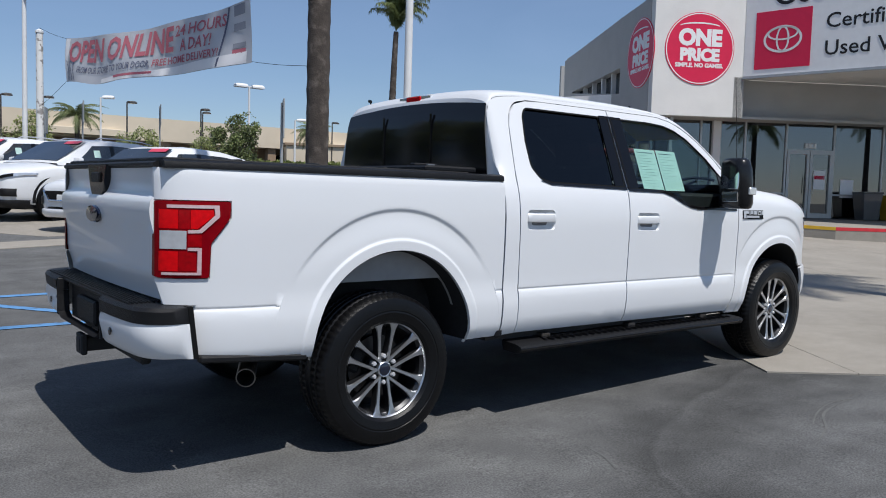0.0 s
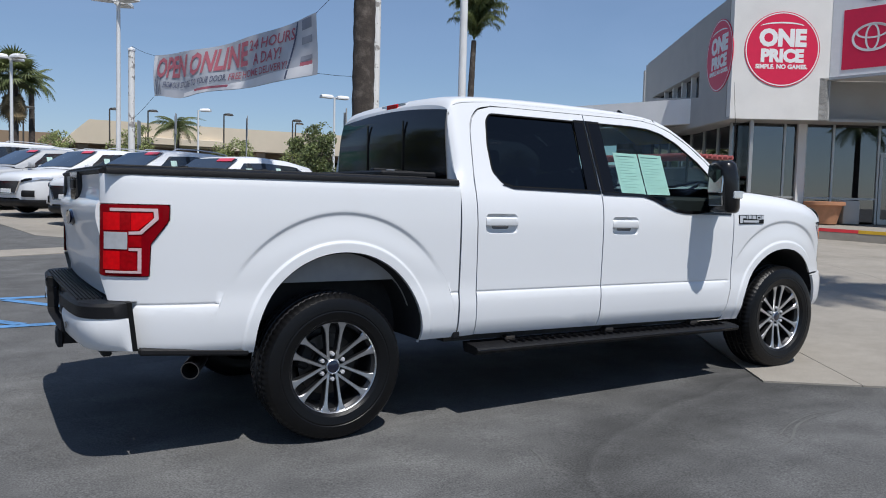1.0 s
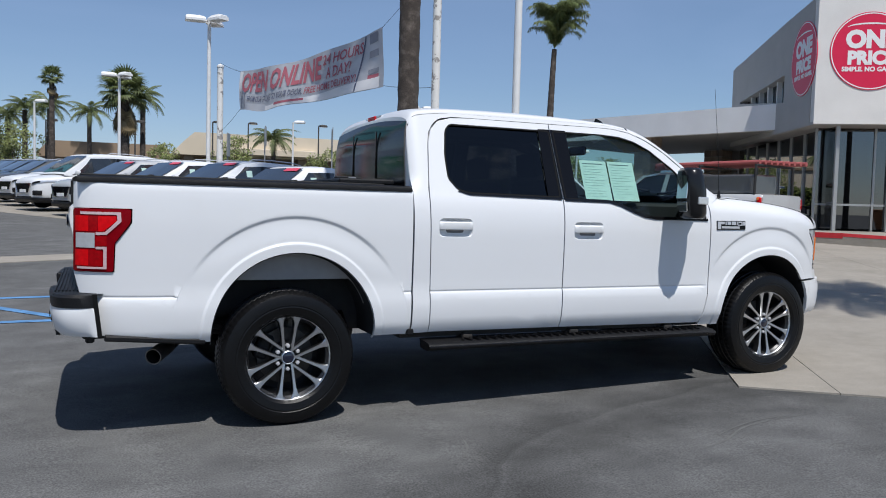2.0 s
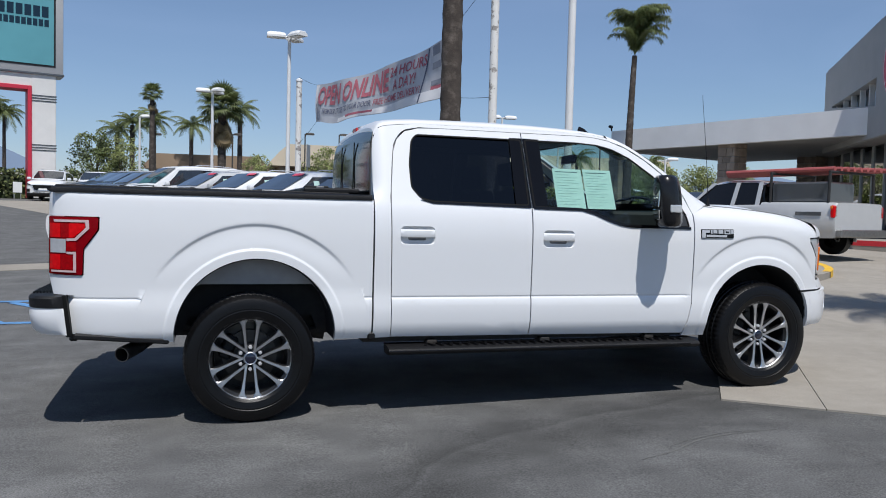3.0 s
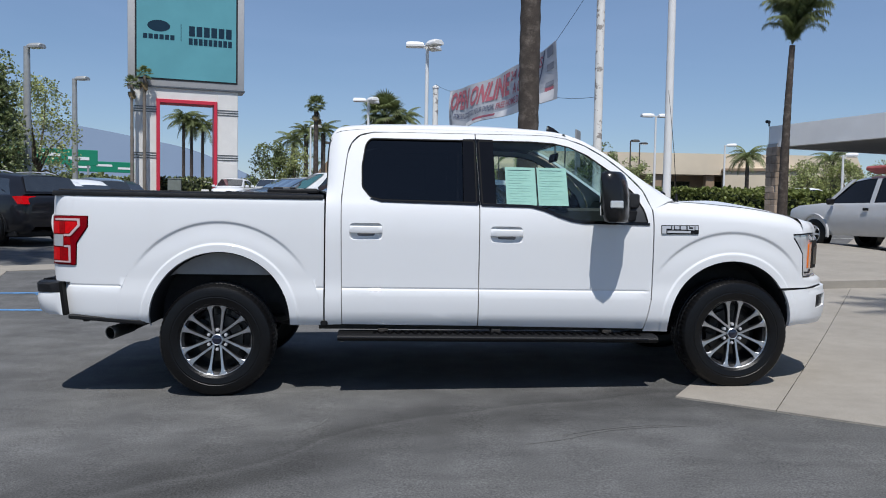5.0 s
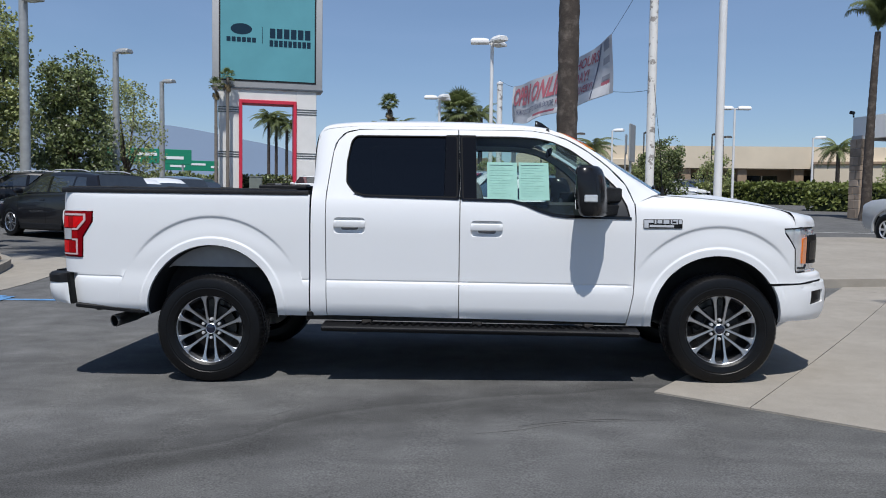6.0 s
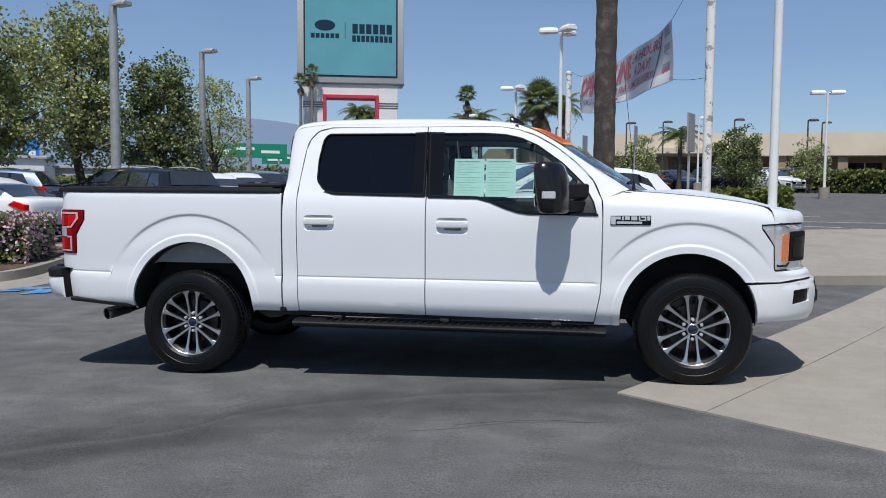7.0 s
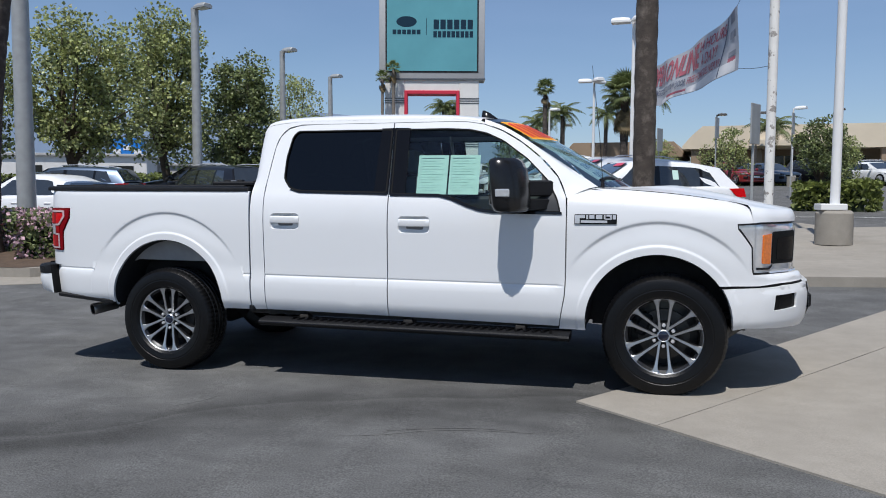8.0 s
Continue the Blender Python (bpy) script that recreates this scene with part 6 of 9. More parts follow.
# door mirrors: a tall rounded shell on two stout arms
for s in (-1, 1):
    bm = B()
    rows = []
    for z, k, w, lean in ((1.252, 0.62, 0.70, 0.012), (1.262, 0.84, 0.88, 0.010), (1.290, 0.96, 0.98, 0.008), (1.36, 1.0, 1.0, 0.0), (1.45, 1.0, 0.99, -0.008), (1.53, 0.95, 0.95, -0.018), (1.575, 0.84, 0.86, -0.026), (1.596, 0.62, 0.66, -0.030)):
        rows.append([(2.715 + lean + dx * 1.12 * k - 0.32 * (y - 1.112) * w, s * (1.165 + (y - 1.112) * w), z) for dx, y in ((-0.078, 1.010), (-0.084, 1.10), (-0.076, 1.190), (-0.045, 1.222), (0.0, 1.236), (0.045, 1.215), (0.078, 1.16), (0.092, 1.09), (0.080, 1.015), (0.0, 0.995))])
    add_loft(bm, rows, closed=True, caps=True)
    mir = part("door_mirror", bm, M["mirror_shell"], truck, "black tow mirror", degrees=50)
    bm = B()
    add_box(bm, (2.621, s * 1.161, 1.47), (0.010, 0.165, 0.17), (0, 4, s * 17), bevel=0.004)
    part("mirror_glass", bm, M["chrome"], mir)
    bm = B()
    add_box(bm, (2.623, s * 1.161, 1.335), (0.010, 0.155, 0.07), (0, -4, s * 17), bevel=0.004)
    part("spotter_glass", bm, M["chrome"], mir)
    bm = B()
    add_box(bm, (2.694, s * 1.277, 1.375), (0.090, 0.028, 0.050), (0, 0, -s * 4), bevel=0.006)
    part("signal_lens", bm, M["clear_lens"], mir)
    for z, h in ((1.405, 0.105), (1.300, 0.075)):
        bm = B()
        add_loft(bm, [[(2.745 + 0.155 * f + dx, s * (1.075 - 0.15 * f), z + dz * h) for dx, dz in ((-0.045, -0.4), (-0.03, -0.5), (0.045, -0.5), (0.06, -0.4), (0.06, 0.4), (0.045, 0.5), (-0.03, 0.5), (-0.045, 0.4))] for f in (0.0, 0.35, 0.7, 1.0)], closed=True, caps=True)
        part("mirror_arm", bm, M["plastic"], mir)


# wheels
def wheel(at, s):
    """A road wheel: tyre, rim with six twin spokes, nuts, cap, brake disc. Its face looks to +Y times s, from the hub's middle."""
    hub = part("wheel", add_lathe(B(), [(0.232, -0.10), (0.240, 0.08), (0.250, 0.095), (0.252, 0.106), (0.246, 0.110), (0.240, 0.104), (0.240, 0.094)], 64, "Y"), [M["alloy"]], truck,
               "alloy wheel with six twin spokes", degrees=50, matrix=pose(*at) @ Matrix.Diagonal((1, s, 1, 1)))
    prof = [(0.245, -0.115), (0.262, -0.130), (0.300, -0.138), (0.345, -0.138), (0.372, -0.128), (0.386, -0.112), (0.393, -0.095), (0.3955, -0.078), (0.3870, -0.074), (0.3870, -0.066), (0.3965, -0.062), (0.3975, -0.030),
            (0.3885, -0.026), (0.3885, -0.018), (0.398, -0.014), (0.398, 0.014), (0.3885, 0.018), (0.3885, 0.026), (0.3975, 0.030), (0.3965, 0.062), (0.3870, 0.066), (0.3870, 0.074), (0.3955, 0.078),
            (0.393, 0.095), (0.386, 0.112), (0.372, 0.128), (0.345, 0.138), (0.312, 0.139), (0.308, 0.136), (0.300, 0.138), (0.262, 0.130), (0.245, 0.115)]
    deep = {6: 0.005, 7: 0.005, 5: 0.004, 4: 0.002, 23: 0.005, 22: 0.005, 24: 0.004, 25: 0.002, 14: 0.0, 15: 0.0, 10: 0.005, 11: 0.005, 18: 0.005, 19: 0.005}
    part("tyre", add_lathe(B(), prof, 216, "Y", wave=lambda i, k: (-deep.get(i, 0) if k % 3 == 0 else 0)), M["rubber"], hub, "black road tyre with worn tread", degrees=25)
    bm = B()
    add_lathe(bm, [(0.0, -0.02), (0.165, -0.02), (0.165, 0.0), (0.09, 0.004), (0.085, 0.03), (0.0, 0.03)], 40, "Y")
    part("brake_disc", bm, M["disc"], hub)
    bm = B()
    add_box(bm, (-0.13, -0.01, 0.06), (0.08, 0.08, 0.15), (0, 25, 0), bevel=0.015)
    part("brake_caliper", bm, M["under"], hub)
    # dark dish behind the spokes, coloured as the shade within the barrel
    bm = B()
    add_lathe(bm, [(0.241, 0.096), (0.226, 0.080), (0.220, 0.02), (0.215, -0.06), (0.05, -0.045), (0.0, -0.045)], 48, "Y")
    part("barrel_shade", bm, M["alloy_dark"], hub)
    sp = []
    for side_ in (-1, 1):
        bm = B()
        rows = []
        for r, o, w, y in ((0.034, 0.0235, 0.0090, 0.080), (0.060, 0.0262, 0.0090, 0.083), (0.11, 0.0318, 0.0095, 0.087), (0.16, 0.0378, 0.0105, 0.092), (0.19, 0.0418, 0.0125, 0.096), (0.212, 0.0452, 0.0165, 0.099), (0.230, 0.0482, 0.0250, 0.101), (0.243, 0.0500, 0.0370, 0.102)):
            x = side_ * o
            rows.append([(x - w, y - 0.050, r), (x - w * 0.98, y - 0.006, r), (x - w * 0.72, y, r), (x + w * 0.72, y, r), (x + w * 0.98, y - 0.006, r), (x + w, y - 0.050, r)])
        vs = add_loft(bm, rows, caps=False)
        for f in bm.faces:
            c = f.calc_center_median()
            ys = sorted(v.co.y for v in f.verts)
            f.material_index = 0 if ys[-1] - ys[0] < 0.022 and abs(sum(v.co.y for v in f.verts) / 4 - max(ys)) < 0.012 and f.calc_area() > 0 and min(v.co.y for v in f.verts) > 0.06 else 1
        sp.append(part("spoke", bm, [M["alloy"], M["alloy_dark"]], hub, degrees=30))
    for k in range(1, 6):
        for o in list(sp[:2]):
            again(o, pose(0, 0, 0, 0, 60 * k, 0), hub)
    bm = B()
    add_lathe(bm, [(0.0, 0.086), (0.028, 0.086), (0.031, 0.084), (0.034, 0.074), (0.036, 0.066), (0.080, 0.050), (0.082, 0.02)], 36, "Y")
    part("hub_centre", bm, M["alloy_dark"], hub)
    bm = B()
    add_lathe(bm, [(0.033, 0.0885), (0.036, 0.090), (0.040, 0.087), (0.043, 0.070)], 36, "Y")
    part("hub_ring", bm, M["alloy"], hub)
    bm = B()
    add_lathe(bm, [(0.0, 0.0905), (0.029, 0.090), (0.033, 0.088)], 28, "Y")
    part("centre_cap", bm, M["badge_blue"], hub)
    for k in range(6):
        a = radians(60 * k)
        bm = B()
        add_lathe(bm, [(0.0, 0.090), (0.009, 0.089), (0.0125, 0.082), (0.0125, 0.050)], 6, "Y", (0.0675 * math.sin(a), 0, 0.0675 * math.cos(a)))
        part("wheel_nut", bm, M["badge_metal"], hub)
    return hub


for cx, cz in ((0.0, 0.390), (3.682, 0.458)):
    wheel((cx, -0.815, cz), -1)
    wheel((cx, 0.815, cz), 1)

# cabin
for x, z0 in ((2.05, 0.0), (1.12, 0.0)):
    for y in ((-0.42, 0.42) if x > 1.5 else (-0.40, 0.0, 0.40)):
        w = 0.50 if x > 1.5 else 0.40
        bm = B()
        add_box(bm, (x + 0.18, y, 0.86), (0.52, w, 0.18), bevel=0.05, segs=2)
        seat = part("cabin_seat", bm, M["interior"], truck, "gray cloth seat")
        bm = B()
        add_box(bm, (x - 0.10, y, 1.20), (0.15, w, 0.60), (0, -14, 0), bevel=0.05, segs=2)
        part("backrest", bm, M["interior"], seat)
        bm = B()
        add_box(bm, (x - 0.21, y, 1.60), (0.09, 0.26, 0.17), (0, -8, 0), bevel=0.03, segs=2)
        part("headrest", bm, M["interior"], seat)
bm = B()
add_loft(bm, [[(x, y, z) for y in np.linspace(-0.84, 0.84, 9)] for x, z in ((2.78, 0.75), (2.72, 1.05), (2.74, 1.22), (2.82, 1.30), (3.0, 1.34), (3.28, 1.37))])
dash = part("dashboard", bm, M["interior_dark"], truck)
bm = B()
add_lathe(bm, [(0.17 + 0.016 * math.cos(a), 0.016 * math.sin(a)) for a in np.linspace(0, 2 * math.pi, 9)[:-1]], 28, "X", closed=True)
add_box(bm, (0.02, 0, 0), (0.03, 0.32, 0.05), bevel=0.01)
add_tube(bm, [(0, 0, 0), (0.22, 0, -0.02)], 0.04, 8)
part("steering_wheel", bm, M["interior_dark"], dash, matrix=pose(2.60, 0.40, 1.22, 0, 22, 0))
bm = B()
add_box(bm, (2.52, 0, 1.76), (0.03, 0.24, 0.07), (0, 10, 0), bevel=0.01)
part("rear_view_mirror", bm, M["interior_dark"], truck)
bm = B()
for s in (-1, 1):
    add_box(bm, (1.9, s * 0.86, 0.95), (2.1, 0.06, 0.80), bevel=0.02)
add_box(bm, (1.9, 0, 0.62), (2.3, 1.7, 0.04))
part("cabin_trim", bm, M["interior_dark"], truck)

# two papers inside the right front window
for x0, x1 in ((2.010, 2.226), (2.238, 2.452)):
    pp = panel("window_paper", [(x0, 1.362), (x1, 1.362), (x1 - 0.006, 1.632), (x0 - 0.006, 1.634)], M["paper"], truck, -1, proud=-0.016, back=0.001, step=0.1, label="pale green printed paper")
    for k in range(13):
        z = 1.612 - 0.0185 * k
        w = (0.9, 0.8, 0.86, 0.55, 0.9, 0.7, 0.84, 0.9, 0.6, 0.88, 0.75, 0.9, 0.5)[(k + int(x0 * 10)) % 13]
        panel("print_bar", [(x0 + 0.012, z - 0.0018), (x0 + 0.012 + (x1 - x0 - 0.03) * w, z - 0.0018), (x0 + 0.012 + (x1 - x0 - 0.03) * w, z + 0.0018), (x0 + 0.012, z + 0.0018)],
              M["ink_dark"] if k == 0 else M["ink"], pp, -1, proud=-0.0140, back=0, step=0.3)

# ---- poles, lamps, banner ----
POLE_WHITE = mat("white_pole_paint", (0.72, 0.72, 0.71), 0.4, var=0.05, scale=3)
POLE_GRAY = mat("galvanised_pole", (0.36, 0.37, 0.37), 0.5, metal=0.3, var=0.12, scale=5)
POLE_PEEL = mat("peeling_pole_paint", (0.72, 0.71, 0.68), 0.7, var=0.06, scale=6, tint=(0.30, 0.28, 0.26), tint_scale=5.0, tint_at=0.55, tint_width=0.03)
POLE_DARK = mat("dark_pole", (0.06, 0.055, 0.05), 0.6, var=0.1)
BARK = mat("palm_bark", (0.062, 0.050, 0.042), 0.95, var=0.30, scale=9, bump=0.9, bump_scale=45, tint=(0.125, 0.105, 0.088), tint_scale=6, tint_at=0.5)
BARK_PALE = mat("pale_palm_bark", (0.19, 0.165, 0.14), 0.95, var=0.25, scale=5, bump=0.6, bump_scale=30)
FROND = translucent(mat("palm_frond", (0.150, 0.180, 0.068), 0.55, var=0.25, scale=2, per_object=0.25), 0.3)
FROND_DRY = mat("dry_frond", (0.22, 0.16, 0.08), 0.8, var=0.25, scale=2, per_object=0.2)
LAMP_GLASS = mat("lamp_lens", (0.7, 0.7, 0.68), 0.3, var=0.05)


def flag_pole(x, y):
    z = terrain(x, y) + 0.12
    fp = thing("flagpole", "white steel flagpole on a stout concrete base", "flagpole", pose(x, y, z))
    bm = B()
    add_tube(bm, [(0, 0, 0.0), (0, 0, 0.5), (0, 0, 0.545)], [0.285, 0.28, 0.245], 14)
    part("concrete_base", bm, CONCRETE, fp)
    bm = B()
    add_box(bm, (-0.06, 0, 0.60), (0.40, 0.36, 0.10), (0, 0, 8), bevel=0.01)
    part("flange", bm, POLE_WHITE, fp)
    bm = B()
    add_tube(bm, [(0, 0, 0.5), (0, 0, 4), (0, 0, 9), (0, 0, 15)], [0.075, 0.070, 0.060, 0.045], 20)
    part("pole", bm, POLE_WHITE, fp)


flag_pole(6.21, 7.80)


def peeling_pole(x, y, h, r):
    z = terrain(x, y)
    pp = thing("banner_pole", "white pole with peeling paint, holding a banner", "pole", pose(x, y, z))
    bm = B()
    add_tube(bm, [(0, 0, 0), (0, 0, h * 0.5), (0, 0, h)], [r, r, r * 0.97], 18)
    part("pole", bm, POLE_PEEL, pp)
    bm = B()
    add_lathe(bm, [(0.0, 0.10), (r * 0.8, 0.06), (r * 1.15, 0.03), (r * 1.15, -0.02), (r, -0.03)], 18, "Z", (0, 0, h))
    part("cap", bm, POLE_WHITE, pp)


peeling_pole(5.44, 9.87, 6.8, 0.087)
peeling_pole(2.63, 20.82, 4.68, 0.097)


def shoebox(bm, c, yaw, l_=0.62, w=0.40, h=0.16):
    m_ = pose(*c, 0, 0, yaw)
    rows = []
    for u, k in ((0.0, 0.55), (0.08, 0.8), (0.3, 1.0), (0.8, 1.0), (0.95, 0.85), (1.0, 0.6)):
        rows.append([m_ @ Vector((u * l_, v * w / 2 * (0.7 + 0.3 * k), z)) for v, z in ((-1, -h * 0.4), (-1, 0.0), (-0.6, h * 0.6 * k), (0.6, h * 0.6 * k), (1, 0.0), (1, -h * 0.4))])
    add_loft(bm, rows, closed=True, caps=True)


def lot_lamp(x, y, top, heads, r=0.06, material=None, arm=0.12, name="lot_lamp", label="white parking lot lamp with shoebox heads", base=True, head_mat=None, size=1.0):
    z = terrain(x, y)
    h = top - z
    material = material or POLE_WHITE
    lp = thing(name, label, "street lamp", pose(x, y, z), "parking lot lamps")
    bm = B()
    add_tube(bm, [(0, 0, 0), (0, 0, h * 0.5), (0, 0, h)], [r, r * 0.9, r * 0.75], 14)
    part("pole", bm, material, lp)
    if base:
        bm = B()
        add_tube(bm, [(0, 0, -0.1), (0, 0, 0.55)], 0.24, 16)
        part("concrete_base", bm, CONCRETE, lp)
    for yaw in heads:
        a = radians(yaw)
        bm = B()
        add_tube(bm, [(0, 0, h - 0.03), (arm * math.cos(a) * 1.5, arm * math.sin(a) * 1.5, h - 0.02)], 0.03, 8)
        shoebox(bm, (arm * math.cos(a), arm * math.sin(a), h), yaw, 0.62 * size, 0.42 * size, 0.17 * size)
        hd = part("lamp_head", bm, head_mat or material, lp)
        bm = B()
        add_box(bm, ((arm + 0.33 * size) * math.cos(a), (arm + 0.33 * size) * math.sin(a), h - 0.072 * size), (0.46 * size, 0.30 * size, 0.01), (0, 0, yaw))
        part("lens", bm, LAMP_GLASS, hd)
    return lp


lot_lamp(2.35, 21.4, 7.02, (178, 300, 60), 0.075)
lot_lamp(-0.03, 32.9, 6.62, (180, 300, 60), 0.075)
lot_lamp(14.35, 32.9, 6.22, (0, 180), 0.065)
lot_lamp(10.3, 44.0, 6.15, (330,), 0.065)
lot_lamp(23.1, 45.0, 5.9, (330,), 0.075)
lot_lamp(32.5, 46.95, 5.5, (330,), 0.07)
lot_lamp(25.97, 36.0, 4.72, (330,), 0.075)
lot_lamp(-4.22, 46.56, 6.65, (330,), 0.075)
GL = "gray steel street lamp with a flat head"
lot_lamp(-14.53, 21.73, 8.48, (-20,), 0.20, POLE_GRAY, 0.15, "street_lamp", GL, False, size=1.1)
lot_lamp(-14.48, 28.93, 8.00, (-20,), 0.17, POLE_GRAY, 0.15, "street_lamp", GL, False, size=1.1)
lot_lamp(-15.8, 37.45, 7.98, (-20,), 0.16, POLE_GRAY, 0.15, "street_lamp", GL, False, size=1.1)
lot_lamp(-9.42, 7.58, 8.6, (-20,), 0.19, POLE_GRAY, 0.15, "street_lamp", GL, False, size=1.1)
for x, y, h in ((6.5, 52, 6.6), (13.5, 50, 6.6), (17.5, 47.5, 6.3), (20.5, 55, 6.8), (1.5, 53, 6.4), (30, 52, 6.6), (-3.8, 50, 5.9), (9.2, 53.5, 6.8)):
    lot_lamp(x, y, h, (20,), 0.06, POLE_DARK, 0.1, "street_lamp", "thin dark street lamp by the far building", False, size=0.9)

# sign posts seen from their edge
for x, y, top, yaw, hw in ((5.23, 10.87, 3.05, 66, 0.25), (8.05, 27.0, 4.3, 74, 0.3), (5.3, 27.2, 4.2, 74, 0.3), (3.2, 23.0, 3.5, 70, 0.25)):
    z = terrain(x, y)
    sp = thing("sign_post", "gray metal sign on a thin post, seen edge on", "sign post", pose(x, y, z))
    bm = B()
    add_box(bm, (0, 0, (top - z) / 2), (0.05, 0.05, top - z), bevel=0.006)
    part("post", bm, POLE_GRAY, sp)
    bm = B()
    add_box(bm, (0.03, 0, top - z - 0.33), (0.03, hw * 2, 0.80), (0, 0, yaw - 90), bevel=0.008)
    part("sign_plate", bm, POLE_GRAY, sp)

# banner between two poles, with wording; sagging and rippled
BAN_A, BAN_B = Vector((3.05, 19.5, 0)), Vector((4.99, 11.82, 0))
BAN_L = (BAN_B - BAN_A).length
BD = (BAN_B - BAN_A).normalized()
BNRM = Vector((BD.y, -BD.x, 0))


def on_banner(u, v):
    """Place on the cloth: u along it in metres from the far end, v up it from 0 to 1."""
    f = u / BAN_L
    top = 5.19 + 0.08 * f - 0.20 * math.sin(math.pi * f) * (1 - 0.35 * f)
    low = 4.02 - 0.09 * f - 0.13 * math.sin(math.pi * f) - 0.10 * math.exp(-((f - 0.25) / 0.12) ** 2)
    wave = 0.10 * math.sin(f * 7.0) * (1 - v * 0.6) + 0.05 * math.sin(f * 17 + v * 3)
    p = BAN_A + BD * u + BNRM * (wave + 0.25 * math.sin(math.pi * f) * (1 - v))
    return Vector((p.x, p.y, low + (top - low) * v))


CLOTH = translucent(mat("banner_cloth", (0.50, 0.51, 0.54), 0.85, var=0.05, scale=2), 0.25)
CLOTH_PALE = mat("banner_white", (0.74, 0.73, 0.73), 0.85, var=0.05, scale=2)
CLOTH_RED = mat("banner_red", (0.42, 0.12, 0.15), 0.85, var=0.08, scale=2)
CLOTH_DIM = mat("banner_gray", (0.24, 0.25, 0.29), 0.85, var=0.1, scale=4)
CLOTH_BLUE = mat("banner_navy", (0.10, 0.11, 0.17), 0.85, var=0.08, scale=2)
banner = thing("banner", "gray and white cloth banner with red lettering, hung on cables", "banner", pose(0, 0, 0))
bm = B()
add_loft(bm, [[on_banner(BAN_L * i / 60, j / 10) for j in range(11)] for i in range(61)])
part("cloth", bm, CLOTH, banner, degrees=80)
bm = B()
off = BNRM * 0.012
add_loft(bm, [[on_banner(BAN_L * (0.28 + 0.70 * i / 30), v) + off for v in (0.01, 0.10 + 0.10 * ramp(i, 0, 30))] for i in range(31)])
part("white_edge", bm, CLOTH_PALE, banner)
bm = B()
add_loft(bm, [[on_banner(BAN_L * u, v) + off for v in np.linspace(0.02, 0.98, 8)] for u in (0.005, 0.03)])
part("white_edge", bm, CLOTH_PALE, banner)
bm = B()
add_loft(bm, [[on_banner(BAN_L * (0.86 + 0.035 * v + d), v) + off for v in np.linspace(0.02, 0.98, 10)] for d in (-0.004, 0.004)])
part("seam_line", bm, CLOTH_BLUE, banner)
for v0, v1, m_ in ((0.80, 0.97, CLOTH_DIM), (0.56, 0.68, CLOTH_DIM), (0.28, 0.36, CLOTH_DIM), (0.18, 0.26, CLOTH_RED)):
    bm = B()
    add_loft(bm, [[on_banner(BAN_L * u, v) + off for v in (v0, v1)] for u in np.linspace(0.92, 0.975, 6)])
    part("emblem_bar", bm, m_, banner)


def banner_text(words, u0, u1, v0, v1, material, bold):
    """Lettering laid on the cloth between two shares of its length and of its height; it reads from the near side."""
    meshes, widths = [], []
    for word in words.split():
        cu = bpy.data.curves.new("lettering", "FONT")
        cu.body, cu.size, cu.offset, cu.resolution_u = word, 1.0, bold, 2
        tmp = bpy.data.objects.new("lettering", cu)
        scene.collection.objects.link(tmp)
        me = bpy.data.meshes.new_from_object(tmp.evaluated_get(bpy.context.evaluated_depsgraph_get()))
        bpy.data.objects.remove(tmp)
        lo = min(v.co.x for v in me.vertices)
        for v in me.vertices:
            v.co.x -= lo
        meshes.append(me)
        widths.append(max(v.co.x for v in me.vertices))
    gap = 0.30
    total, x0 = sum(widths) + gap * (len(widths) - 1), 0.0
    for me, w in zip(meshes, widths):
        for v in me.vertices:
            v.co = on_banner(BAN_L * (u0 + (u1 - u0) * (x0 + v.co.x) / total), v0 + (v1 - v0) * v.co.y / 0.70) + BNRM * 0.02
        me.materials.clear()
        me.materials.append(material)
        ob = new("lettering", me)
        ob.parent = banner
        x0 += w + gap


banner_text("OPEN ONLINE", 0.035, 0.645, 0.46, 0.91, CLOTH_RED, 0.03)
banner_text("24 HOURS", 0.655, 0.885, 0.70, 0.90, CLOTH_RED, 0.015)
banner_text("A DAY!", 0.680, 0.825, 0.42, 0.63, CLOTH_RED, 0.015)
banner_text("FROM OUR STORE TO YOUR DOOR,", 0.105, 0.535, 0.21, 0.345, CLOTH_BLUE, 0.012)
banner_text("FREE HOME DELIVERY!", 0.545, 0.862, 0.21, 0.345, CLOTH_RED, 0.012)
bm = B()
add_loft(bm, [[on_banner(BAN_L * u, v) + BNRM * 0.014 for v in (0.07, 0.12)] for u in np.linspace(0.36, 0.55, 12)])
part("wording_bar", bm, CLOTH_RED, banner)
for k in range(3):
    bm = B()
    add_loft(bm, [[on_banner(BAN_L * (0.012 + 0.024 * k + 0.030 * (1 - v) + d + 0.008 * math.sin(9 * v + k)), v) + BNRM * 0.014 for v in np.linspace(0.04, 0.48, 8)] for d in (-0.0022, 0.0022)])
    part("seam_line", bm, CLOTH_BLUE, banner)
for a, b, nm in (((2.63, 20.82, 5.60), on_banner(0, 0.99), "c"), ((2.63, 20.82, 3.4), on_banner(0, 0.02), "c"), (on_banner(BAN_L, 0.99), (5.44, 9.87, 6.3), "c"), (on_banner(BAN_L, 0.02), (5.44, 9.87, 3.72), "c")):
    a, b = Vector(a), Vector(b)
    bm = B()
    add_tube(bm, [a.lerp(b, t) - Vector((0, 0, 0.03 * math.sin(math.pi * t))) for t in np.linspace(0, 1, 8)], 0.005, 5)
    part("cable", bm, M["seal"], banner)

